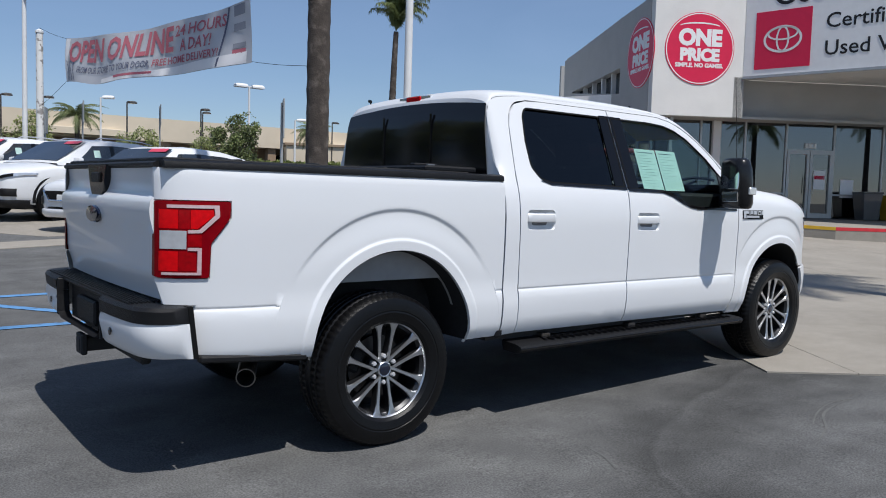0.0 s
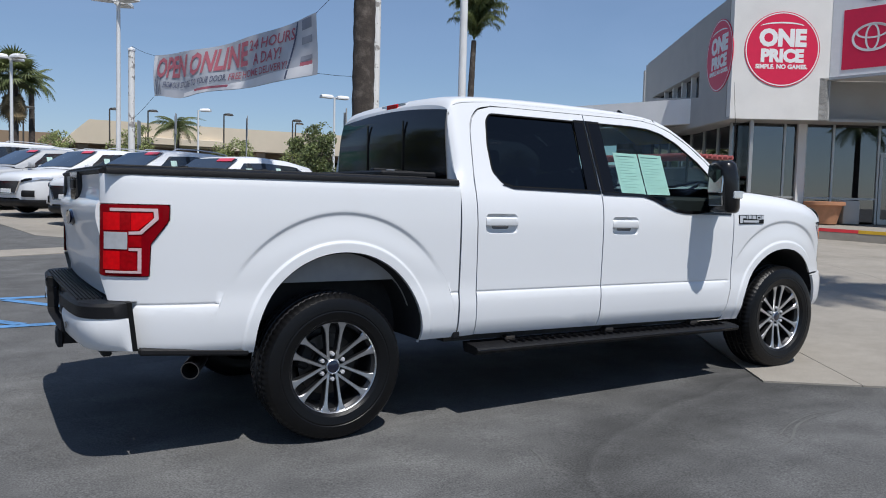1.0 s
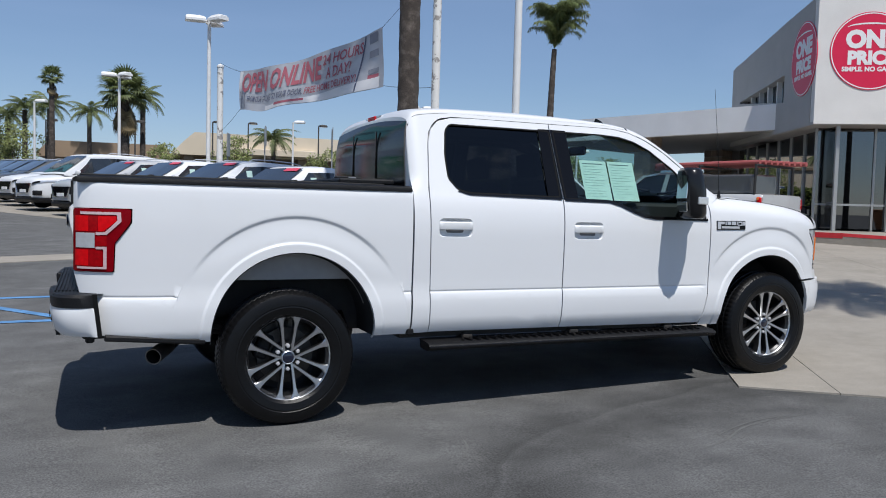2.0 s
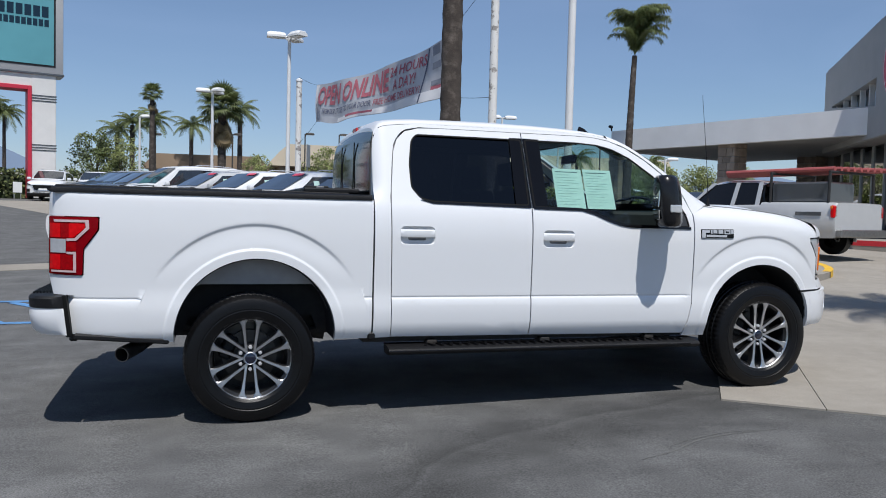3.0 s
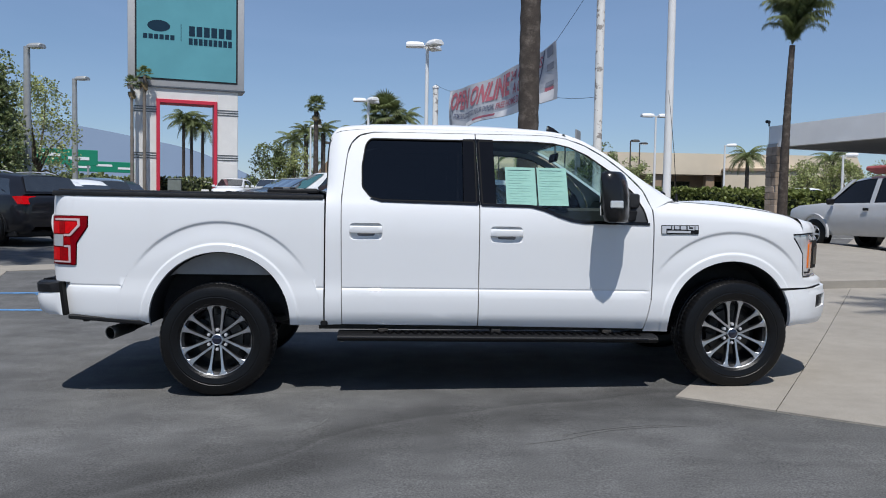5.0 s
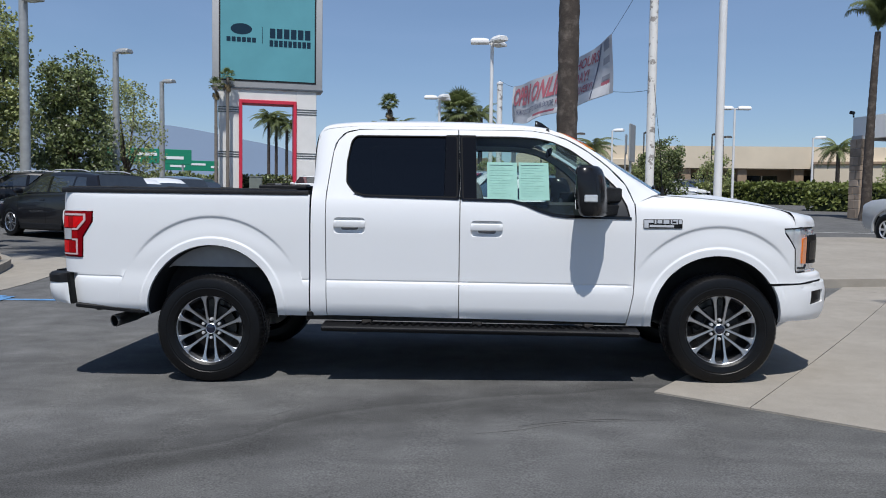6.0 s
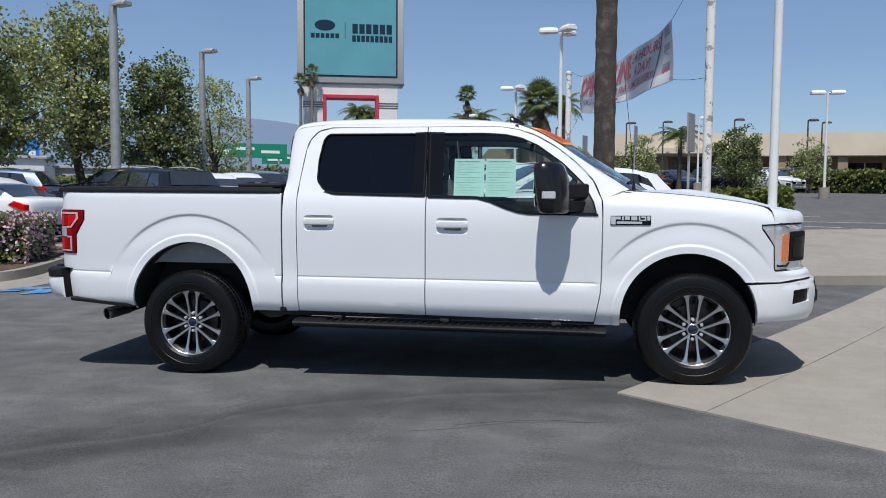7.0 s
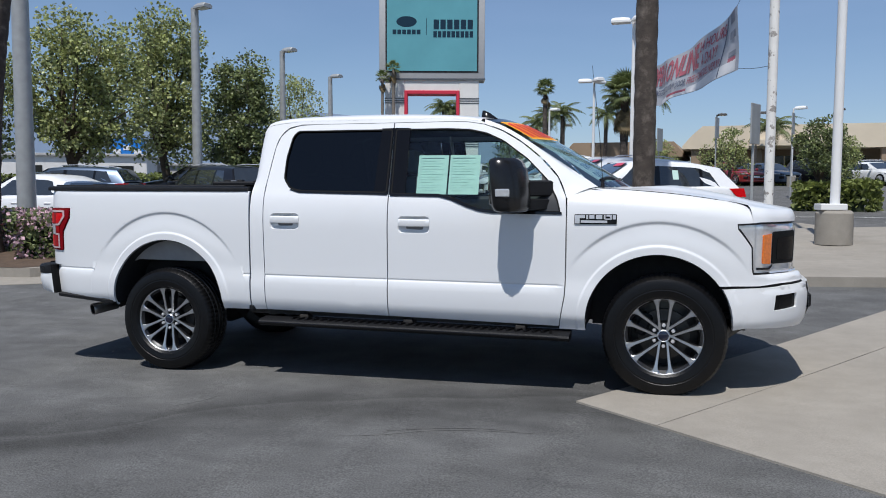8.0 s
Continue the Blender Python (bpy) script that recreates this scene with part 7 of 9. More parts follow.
# ---- pylon sign ----
PX, PY = -11.79, 44.84
PZ = 1.464
pyl = thing("pylon_sign", "tall white pylon sign with a screen over a red-framed gateway", "sign", pose(PX, PY, PZ, 0, 0, 16.5))
SCREEN = mat("screen_face", (0.10, 0.28, 0.32), 0.25, var=0.10, scale=0.5, emit=0.20)
SCREEN_TXT = mat("screen_dark", (0.006, 0.025, 0.045), 0.3, var=0.05)
for sx in (-2.43, 2.43):
    bm = B()
    add_box(bm, (sx, 0, 3.6), (1.28, 1.34, 7.2), bevel=0.03)
    col_ = part("tower_leg", bm, STUCCO, pyl)
    for z0 in (2.77, 5.59):
        for k in range(3):
            bm = B()
            add_box(bm, (sx, 0, z0 + 0.15 * k), (1.34, 1.40, 0.06), bevel=0.01)
            part("band_groove", bm, M["paint_gray"], col_)
bm = B()
add_box(bm, (0, 0, 6.70), (3.60, 1.32, 0.98), bevel=0.02)
part("lintel", bm, STUCCO, pyl)
bm = B()
for sx in (-1.70, 1.70):
    add_box(bm, (sx, -0.10, 3.2), (0.21, 1.34, 6.4), bevel=0.02)
add_box(bm, (0, -0.10, 6.285), (3.19, 1.34, 0.23), bevel=0.02)
part("red_frame", bm, mat("red_frame_paint", (0.55, 0.03, 0.06), 0.5, var=0.05), pyl)
bm = B()
add_box(bm, (0, 0, 10.32), (6.88, 1.5, 6.5), bevel=0.06, segs=2)
hs = part("screen_housing", bm, mat("housing_gray", (0.42, 0.42, 0.42), 0.5, var=0.05), pyl)
bm = B()
add_box(bm, (0, 0, 7.13), (6.96, 1.56, 0.12), bevel=0.02)
part("housing_sill", bm, M["paint_gray"], hs)
bm = B()
add_box(bm, (0, -0.74, 10.47), (6.06, 0.06, 5.86))
part("screen_border", bm, SIGN_BLACK, hs)
bm = B()
add_box(bm, (0, -0.775, 10.50), (5.86, 0.03, 5.70))
part("screen", bm, SCREEN, hs, "lit teal display screen")
bm = B()
add_lathe(bm, [(0, 0.0), (1, 0.0)], 32, "Y")
part("emblem", bm, SCREEN_TXT, hs, matrix=pose(-1.66, -0.796, 10.80) @ Matrix.Diagonal((0.66, 1, 0.35, 1)))
bm = B()
add_box(bm, (-0.37, -0.796, 10.48), (0.035, 0.006, 1.05))
part("divider", bm, SCREEN_TXT, hs)
for x0, x1, z, h, n_ in ((-2.60, -0.72, 10.14, 0.30, 6), (0.05, 2.70, 10.63, 0.62, 6), (0.05, 2.70, 10.0, 0.40, 9)):
    for k in range(n_):
        w = (x1 - x0) / n_
        bm = B()
        add_box(bm, (x0 + w * (k + 0.5), -0.796, z), (w * 0.78, 0.006, h))
        part("wording_bar", bm, SCREEN_TXT, hs)


# ---- palms ----
def feather_frond(seed, length=2.2, droop=1.0, n=26, leaf=0.55, width=0.035):
    rnd = random.Random(seed)
    bm = B()
    pts = []
    for i in range(n + 1):
        t = i / n
        pts.append(Vector((length * (t - 0.18 * droop * t * t), 0, length * (0.55 * t - 0.95 * droop * t * t))))
    add_tube(bm, pts[::3], [0.035 * (1 - 0.8 * i / len(pts[::3])) for i in range(len(pts[::3]))], 4, False)
    for i in range(3, n + 1):
        t = i / n
        d = (pts[i] - pts[i - 1]).normalized()
        for s in (-1, 1):
            l_ = leaf * (math.sin(math.pi * min(1, 0.12 + 0.86 * t)) ** 0.6) * rnd.uniform(0.8, 1.1)
            out = (Vector((0, s, 0)) * 0.8 + d * 0.55 + Vector((0, 0, -0.35 - 0.3 * rnd.random()))).normalized()
            w = d * width
            a, b = pts[i] - w, pts[i] + w
            m_ = pts[i] + out * l_ * 0.55 + Vector((0, 0, 0.02))
            e = pts[i] + out * l_ + Vector((0, 0, -0.22 * l_))
            va, vb, vm0, vm1, ve = (bm.verts.new(p) for p in (a, b, m_ + w * 0.8, m_ - w * 0.8, e))
            bm.faces.new((va, vb, vm0, vm1))
            bm.faces.new((vm1, vm0, ve))
    return bm


def fan_frond(seed, stalk=0.75, r=0.75, n=22):
    rnd = random.Random(seed)
    bm = B()
    tip = Vector((stalk, 0, stalk * 0.25))
    add_tube(bm, [(0, 0, 0), (stalk * 0.5, 0, stalk * 0.18), tip], [0.022, 0.018, 0.012], 4, False)
    for k in range(n):
        a = radians(-125 + 250 * k / (n - 1))
        l_ = r * (0.8 + 0.2 * math.cos(a)) * rnd.uniform(0.9, 1.05)
        d = Vector((math.cos(a), math.sin(a), 0.05 - 0.12 * abs(math.sin(a))))
        sd = Vector((-math.sin(a), math.cos(a), 0)) * 0.045
        m_ = tip + d * l_ * 0.6
        e = tip + d * l_ + Vector((0, 0, -0.28 * l_ * rnd.uniform(0.7, 1.4)))
        v = [bm.verts.new(p) for p in (tip, m_ - sd, e, m_ + sd)]
        bm.faces.new(v)
    return bm


def plume_frond(seed, length=2.25, n=44, leaf=0.38):
    """A frond that rises, arches over and hangs, with narrow drooping leaflets."""
    rnd = random.Random(seed)
    bm = B()
    p, pts = Vector((0, 0, 0)), []
    for i in range(n + 1):
        t = i / n
        pts.append(p.copy())
        a = radians(84 - 118 * t ** 2.3)
        p = p + Vector((math.cos(a), 0, math.sin(a))) * (length / n)
    add_tube(bm, pts[::4], [0.026 * (1 - 0.8 * i / len(pts[::4])) for i in range(len(pts[::4]))], 4, False)
    for i in range(5, n + 1):
        d = (pts[i] - pts[i - 1]).normalized()
        t = i / n
        for s in (-1, 1):
            for _ in range(2):
                l_ = leaf * (0.55 + 0.45 * math.sin(math.pi * min(1, 0.1 + 0.85 * t))) * rnd.uniform(0.75, 1.1)
                out = (Vector((0, s * rnd.uniform(0.45, 1.0), 0)) + d * rnd.uniform(0.3, 0.8) + Vector((0, 0, rnd.uniform(-0.5, 0.25)))).normalized()
                w = d * 0.016
                m_ = pts[i] + out * l_ * 0.55
                e = pts[i] + out * l_ + Vector((0, 0, -0.45 * l_))
                va, vb, vm0, vm1, ve = (bm.verts.new(q) for q in (pts[i] - w, pts[i] + w, m_ + w, m_ - w, e))
                bm.faces.new((va, vb, vm0, vm1))
                bm.faces.new((vm1, vm0, ve))
    return bm


def mesh_of(bm, name, material):
    me = bpy.data.meshes.new(name)
    bm.to_mesh(me)
    bm.free()
    me.materials.append(material)
    return me


FEATHER = [mesh_of(feather_frond(i, 2.3, 0.75 + 0.12 * i), "frond", FROND) for i in range(4)]
PLUME = [mesh_of(plume_frond(i), "frond", FROND) for i in range(4)]
FAN = [mesh_of(fan_frond(i), "frond", FROND) for i in range(3)]
FAN_DRY = mesh_of(fan_frond(9), "frond", FROND_DRY)


def palm(x, y, crown_z, r0, r1, kind, size, seed, lean=(0, 0), label="", bark=None, fronds=22, shag=0.0, heads=((0, 0, 0),)):
    rnd = random.Random(seed)
    z = terrain(x, y)
    h = crown_z - z
    pt = thing("palm_tree", label, "palm tree", pose(x, y, z), "palm trees")
    bm = B()
    pts, rad = [], []
    k = int(h / 0.16) if r0 > 0.12 else int(h / 0.4)
    for i in range(k + 1):
        t = i / k
        pts.append(Vector((lean[0] * t * t, lean[1] * t * t, h * t - (0.1 if i == 0 else 0))))
        rad.append((r0 + (r1 - r0) * t) * (1 + (0.035 if i % 2 else -0.02) + rnd.uniform(-0.015, 0.015)) * (1.0 + 0.35 * max(0, 1 - t * h / 0.5)))
    add_tube(bm, pts, rad, 14, True)
    part("trunk", bm, bark or BARK, pt, degrees=50)
    top = Vector((lean[0], lean[1], h))
    crown = new("crown")
    crown.parent = pt
    crown.matrix_basis = Matrix.Translation(top)
    for hx, hy, hz in heads if len(heads) > 1 else ():
        bm = B()
        add_tube(bm, [(0, 0, -0.2), (hx * 0.6, hy * 0.6, hz * 0.5), (hx, hy, hz)], [r1, r1 * 0.9, r1 * 0.7], 8)
        part("stem", bm, bark or BARK, crown)
    if kind == "plume":
        # two lobes that part to either side, over a few hanging older fronds
        for az, lean_, k0, k1, n_ in ((-28, -6, 0.90, 1.12, 22), (152, -16, 0.80, 0.98, 18), (62, -14, 0.6, 0.8, 6), (-28, 14, 0.62, 0.80, 7), (152, 6, 0.55, 0.72, 6)):
            for i in range(n_):
                o = new("frond", rnd.choice(PLUME))
                o.parent = crown
                o.matrix_basis = pose(0, 0, 0.05, 0, 0, az + rnd.uniform(-62, 62)) @ pose(0, 0, 0, rnd.uniform(-14, 14), lean_ + rnd.uniform(-12, 12), 0) @ Matrix.Scale(size * rnd.uniform(k0, k1), 4)
        return pt
    for i, (hx, hy, hz) in ((i, h_) for h_ in heads for i in range(fronds)):
        t = (i + 0.5) / fronds
        el = (72 - 105 * t) if kind == "feather" else (80 - 120 * t)
        me = rnd.choice(FEATHER if kind == "feather" else FAN)
        o = new("frond", me)
        o.parent = crown
        o.matrix_basis = pose(hx, hy, hz + 0.08, 0, 0, i * 137.5 + hx * 90 + rnd.uniform(-15, 15)) @ pose(0, 0, 0, rnd.uniform(-12, 12), -el * 0.75 if kind == "feather" else -el, 0) @ Matrix.Scale(size * rnd.uniform(0.88, 1.08), 4)
    for i in range(int(shag)):
        o = new("frond", FAN_DRY)
        o.parent = crown
        o.matrix_basis = pose(0, 0, -0.1 - 0.9 * size * i / max(shag, 1), 0, 0, i * 137.5) @ pose(0, 0, 0, rnd.uniform(-15, 15), rnd.uniform(62, 85), 0) @ Matrix.Scale(size * rnd.uniform(0.8, 1.0), 4)
    return pt


# palms across the street, mirrored in the glass
for k_, (px_, py_, pz_) in enumerate(((18.2, -19.8, 6.3), (10.2, -23.0, 9.5), (25.0, -25.0, 7.0), (1.5, -19.0, 9.0), (-5.0, -16.5, 8.0), (-2.2, -24.0, 10.0))):
    palm(px_, py_, pz_, 0.2, 0.15, "feather", 1.05, 70 + k_, label="tall palm with a feathery crown beyond the street", fronds=22)
QP = "slim palm with a feathery drooping crown"
FP = "fan palm with a shaggy crown"
palm(3.30, 5.86, 18.5, 0.160, 0.145, "feather", 1.15, 1, label="tall palm with a thick dark ringed trunk", fronds=26)
palm(15.98, 22.84, 7.72, 0.19, 0.10, "plume", 1.06, 2, (0.15, -0.02), label="tall slim palm with a dense two-lobed plume crown")
palm(8.35, -2.45, 8.6, 0.17, 0.15, "feather", 1.0, 3, label="tall palm beside the drive", fronds=22)
palm(-2.85, 35.9, 6.60, 0.15, 0.11, "fan", 0.44, 4, label=FP, fronds=24, shag=4)
palm(0.64, 46.0, 7.25, 0.26, 0.24, "fan", 1.22, 5, label=FP, fronds=44, shag=12)
palm(2.04, 53.9, 7.95, 0.2, 0.16, "feather", 0.8, 6, label=QP, fronds=22)
palm(-1.37, 56.6, 7.0, 0.18, 0.14, "feather", 0.78, 7, label=QP, fronds=20)
palm(-3.47, 47.47, 6.35, 0.18, 0.14, "feather", 0.75, 8, label=QP, fronds=20)
palm(-5.1, 52.0, 6.6, 0.18, 0.14, "feather", 0.72, 9, label=QP, fronds=20)
palm(-6.2, 53.5, 6.2, 0.18, 0.14, "feather", 0.75, 10, label=QP, fronds=20)
palm(-20.0, 76.0, 9.9, 0.18, 0.14, "feather", 1.05, 11, label=QP, fronds=20)
palm(-19.2, 76.0, 9.5, 0.18, 0.14, "feather", 1.05, 12, label=QP, fronds=20)
palm(-18.1, 76.0, 9.1, 0.18, 0.14, "feather", 1.0, 13, label=QP, fronds=20)
palm(-14.42, 42.5, 8.45, 0.11, 0.09, "fan", 0.42, 14, label="very thin young palm with a tuft of leaves", fronds=14, shag=6, bark=BARK_PALE)
palm(-13.81, 42.9, 9.1, 0.11, 0.09, "fan", 0.42, 15, label="very thin young palm with a tuft of leaves", fronds=14, shag=6, bark=BARK_PALE)
palm(9.4, 45.5, 5.0, 0.15, 0.12, "feather", 0.8, 16, label=QP, fronds=20)
palm(25.8, 47.5, 5.2, 0.15, 0.12, "feather", 0.75, 17, label=QP, fronds=20)
palm(31.0, 46.0, 5.0, 0.15, 0.12, "feather", 0.75, 18, label=QP, fronds=20)
palm(-8.1, 5.3, 9.0, 0.20, 0.17, "feather", 1.0, 19, (1.6, 0), label="palm with a dark leaning trunk by the planter", fronds=22)


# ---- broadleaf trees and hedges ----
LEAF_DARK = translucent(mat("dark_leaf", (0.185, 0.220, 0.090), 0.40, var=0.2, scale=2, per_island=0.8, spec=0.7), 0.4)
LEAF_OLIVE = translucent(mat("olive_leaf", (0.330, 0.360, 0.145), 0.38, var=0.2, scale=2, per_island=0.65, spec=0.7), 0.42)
LEAF_HEDGE = translucent(mat("hedge_leaf", (0.165, 0.195, 0.050), 0.55, var=0.2, scale=1.5, per_island=0.4), 0.3)
PETAL = mat("pink_petal", (0.52, 0.34, 0.38), 0.6, var=0.15, scale=5, per_island=0.25)
TWIG = mat("tree_bark", (0.10, 0.075, 0.055), 0.9, var=0.3, scale=8, bump=0.6, bump_scale=40)
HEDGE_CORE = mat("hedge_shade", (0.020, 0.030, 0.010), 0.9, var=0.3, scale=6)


def leaf_mesh(name, places, size, seed, flat=0.0):
    """Many small folded leaves at places; each leaf is four corners folded along its rib."""
    rnd = random.Random(seed)
    vs, fs = [], []
    for p in places:
        d = Vector((rnd.gauss(0, 1), rnd.gauss(0, 1), rnd.gauss(0, 0.8) - flat)).normalized()
        s = d.orthogonal().normalized()
        s.rotate(Matrix.Rotation(rnd.uniform(0, 6.28), 3, d))
        l_, w = size * rnd.uniform(0.7, 1.3), size * rnd.uniform(0.35, 0.6)
        n = d.cross(s) * w * 0.3
        p = Vector(p)
        k = len(vs)
        vs += [p, p + d * l_ * 0.5 + s * w + n, p + d * l_, p + d * l_ * 0.5 - s * w + n]
        fs += [(k, k + 1, k + 2), (k, k + 2, k + 3)]
    me = bpy.data.meshes.new(name)
    me.from_pydata([tuple(v) for v in vs], [], fs)
    return me


def tree(x, y, height, spread, material, seed, trunk=0.14, leaves=5200, size=0.17, crown_low=0.25, label="", tall=1.0, blobs=16):
    rnd = random.Random(seed)
    z = terrain(x, y)
    tr = thing("tree", label, "tree", pose(x, y, z), "trees of the lot")
    bm = B()
    fork = Vector((rnd.uniform(-0.2, 0.2), rnd.uniform(-0.2, 0.2), height * 0.30))
    add_tube(bm, [(0, 0, -0.1), (rnd.uniform(-0.1, 0.1), 0.05, height * 0.15), fork], [trunk * 1.2, trunk, trunk * 0.85], 10)
    part("trunk", bm, TWIG, tr)
    balls = []
    for i in range(blobs):
        a = i * 2.4 + rnd.uniform(-0.4, 0.4)
        t = (i + 0.5) / blobs
        zc = height * (crown_low + (0.92 - crown_low) * t)
        rr = spread * (math.sin(math.pi * (0.18 + 0.74 * t)) ** 0.8) * rnd.uniform(0.35, 0.8)
        balls.append((Vector((rr * math.cos(a), rr * math.sin(a), zc)), spread * rnd.uniform(0.26, 0.46)))
    for c, _ in balls:
        if rnd.random() < 0.7:
            bm = B()
            mid = fork.lerp(c, 0.5) + Vector((rnd.uniform(-0.15, 0.15), rnd.uniform(-0.15, 0.15), 0.1))
            add_tube(bm, [fork * rnd.uniform(0.75, 1.0), mid, c], [trunk * 0.45, trunk * 0.28, trunk * 0.08], 6)
            part("limb", bm, TWIG, tr)
    places = []
    for i in range(int(leaves * 2.0)):
        c, r = balls[rnd.randrange(len(balls))]
        d = Vector((rnd.gauss(0, 1), rnd.gauss(0, 1), rnd.gauss(0, 1))).normalized()
        q = c + d * r * (rnd.random() ** 0.35) * Vector((1, 1, tall)).length / math.sqrt(2 + tall * tall) * (1 + 0.25 * noise.noise(d * 3 + c))
        if noise.noise(q * 1.6 + Vector((seed, 0, 0))) > -0.13:
            places.append(q)
    me = leaf_mesh("crown", places, size * 0.76, seed + 1)
    me.materials.append(material)
    o = new("crown", me)
    o.parent = tr
    return tr


TL = "leafy lot tree with an uneven olive-green crown"
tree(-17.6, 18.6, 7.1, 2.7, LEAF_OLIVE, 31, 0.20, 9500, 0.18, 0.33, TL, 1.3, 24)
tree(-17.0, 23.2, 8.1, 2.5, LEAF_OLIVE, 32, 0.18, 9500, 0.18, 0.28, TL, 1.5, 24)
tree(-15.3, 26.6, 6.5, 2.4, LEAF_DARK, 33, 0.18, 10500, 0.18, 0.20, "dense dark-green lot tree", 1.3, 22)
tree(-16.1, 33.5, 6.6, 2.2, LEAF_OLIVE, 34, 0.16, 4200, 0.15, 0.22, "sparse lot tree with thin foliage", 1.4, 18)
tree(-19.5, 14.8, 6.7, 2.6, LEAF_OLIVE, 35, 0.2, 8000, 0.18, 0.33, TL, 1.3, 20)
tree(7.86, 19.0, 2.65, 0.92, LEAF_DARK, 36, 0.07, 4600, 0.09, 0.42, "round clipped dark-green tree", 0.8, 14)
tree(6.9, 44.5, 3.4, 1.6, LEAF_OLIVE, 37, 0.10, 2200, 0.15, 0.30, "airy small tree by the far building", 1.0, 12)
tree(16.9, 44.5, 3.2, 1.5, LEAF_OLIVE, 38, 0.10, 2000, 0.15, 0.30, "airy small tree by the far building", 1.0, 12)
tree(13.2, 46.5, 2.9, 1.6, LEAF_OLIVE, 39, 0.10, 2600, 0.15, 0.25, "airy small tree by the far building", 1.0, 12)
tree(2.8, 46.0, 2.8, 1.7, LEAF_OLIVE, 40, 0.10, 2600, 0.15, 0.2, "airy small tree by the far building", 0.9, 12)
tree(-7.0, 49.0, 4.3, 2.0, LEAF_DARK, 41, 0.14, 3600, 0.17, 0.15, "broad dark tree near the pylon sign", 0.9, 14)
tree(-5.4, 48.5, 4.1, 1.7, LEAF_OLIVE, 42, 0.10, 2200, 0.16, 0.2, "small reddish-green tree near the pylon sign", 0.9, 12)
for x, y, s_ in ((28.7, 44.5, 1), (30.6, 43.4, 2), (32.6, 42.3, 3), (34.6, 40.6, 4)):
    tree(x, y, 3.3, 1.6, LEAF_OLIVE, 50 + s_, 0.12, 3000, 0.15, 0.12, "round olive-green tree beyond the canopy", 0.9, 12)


def hedge(name, pts, width, height, material, seed, density, size, label, flowers=None):
    """A clipped hedge along points: a core coloured dark as inner shade, under a coat of leaves."""
    rnd = random.Random(seed)
    hg = thing(name, label, "hedge", pose(0, 0, 0))
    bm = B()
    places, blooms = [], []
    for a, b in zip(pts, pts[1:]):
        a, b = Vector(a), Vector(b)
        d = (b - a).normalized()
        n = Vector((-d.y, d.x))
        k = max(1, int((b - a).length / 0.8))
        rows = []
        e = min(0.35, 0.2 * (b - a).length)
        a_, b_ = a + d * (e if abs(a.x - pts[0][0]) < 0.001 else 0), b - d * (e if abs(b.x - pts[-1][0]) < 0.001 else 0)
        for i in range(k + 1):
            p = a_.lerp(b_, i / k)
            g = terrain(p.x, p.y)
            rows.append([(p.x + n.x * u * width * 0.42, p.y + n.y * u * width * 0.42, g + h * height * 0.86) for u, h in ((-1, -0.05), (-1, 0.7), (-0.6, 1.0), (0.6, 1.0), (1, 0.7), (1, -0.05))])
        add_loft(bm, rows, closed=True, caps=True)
        for i in range(int((b - a).length * density)):
            p = a.lerp(b, rnd.random())
            t = rnd.random()
            if t < 0.5 * width / ((b - a).length + width) and (abs(a.x - pts[0][0]) < 0.001 or abs(b.x - pts[-1][0]) < 0.001):
                p = (a + d * rnd.uniform(-0.05, 0.3)) if abs(a.x - pts[0][0]) < 0.001 and (abs(b.x - pts[-1][0]) > 0.001 or rnd.random() < 0.5) else (b - d * rnd.uniform(-0.05, 0.3))
                u, h = rnd.uniform(-1, 1), rnd.random() ** 0.8
            elif t < 0.65:
                u, h = rnd.choice((-1, 1)) * rnd.uniform(0.84, 1.02), rnd.random() ** 0.8
            else:
                u, h = rnd.uniform(-1, 1), rnd.uniform(0.88, 1.03)
            bumpy = 1 + 0.14 * noise.noise(Vector((p.x * 1.3, p.y * 1.3, h * 2 + seed)))
            q = (p.x + n.x * u * width / 2 * bumpy, p.y + n.y * u * width / 2 * bumpy, terrain(p.x, p.y) + h * height * bumpy)
            (blooms if flowers and rnd.random() < 0.55 and noise.noise(Vector(q) * 2) > -0.35 else places).append(q)
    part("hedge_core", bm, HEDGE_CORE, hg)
    me = leaf_mesh("foliage", places, size, seed)
    me.materials.append(material)
    o = new("foliage", me)
    o.parent = hg
    if flowers:
        me = leaf_mesh("blossom", blooms, size * 0.95, seed + 5)
        me.materials.append(flowers)
        o = new("blossom", me)
        o.parent = hg


hedge("flower_hedge", [(-6.35, 4.75), (-6.7, 6.0), (-9.5, 6.6), (-13, 7.2)], 1.25, 0.84, LEAF_DARK, 61, 2600, 0.075, "clipped hedge covered in pink flowers", PETAL)
hedge("far_hedge", [(4.0, 52.4), (16, 52.2), (19.5, 46.0), (22.5, 42.5), (28.5, 41.0)], 1.8, 1.25, LEAF_HEDGE, 62, 420, 0.22, "long clipped bright-green hedge")
hedge("lot_hedge", [(7.2, 19.3), (9.3, 18.9)], 1.4, 0.75, LEAF_HEDGE, 63, 700, 0.16, "rounded dark hedge in a lot island")
hedge("lot_hedge", [(-3, 45), (4, 45.5)], 2.0, 1.1, LEAF_DARK, 64, 260, 0.2, "dark hedge at the back of the lot")
hedge("lot_hedge", [(-22, 45), (-14.5, 46), (-8, 47)], 2.0, 1.6, LEAF_DARK, 65, 260, 0.22, "dark hedge behind the pylon sign")
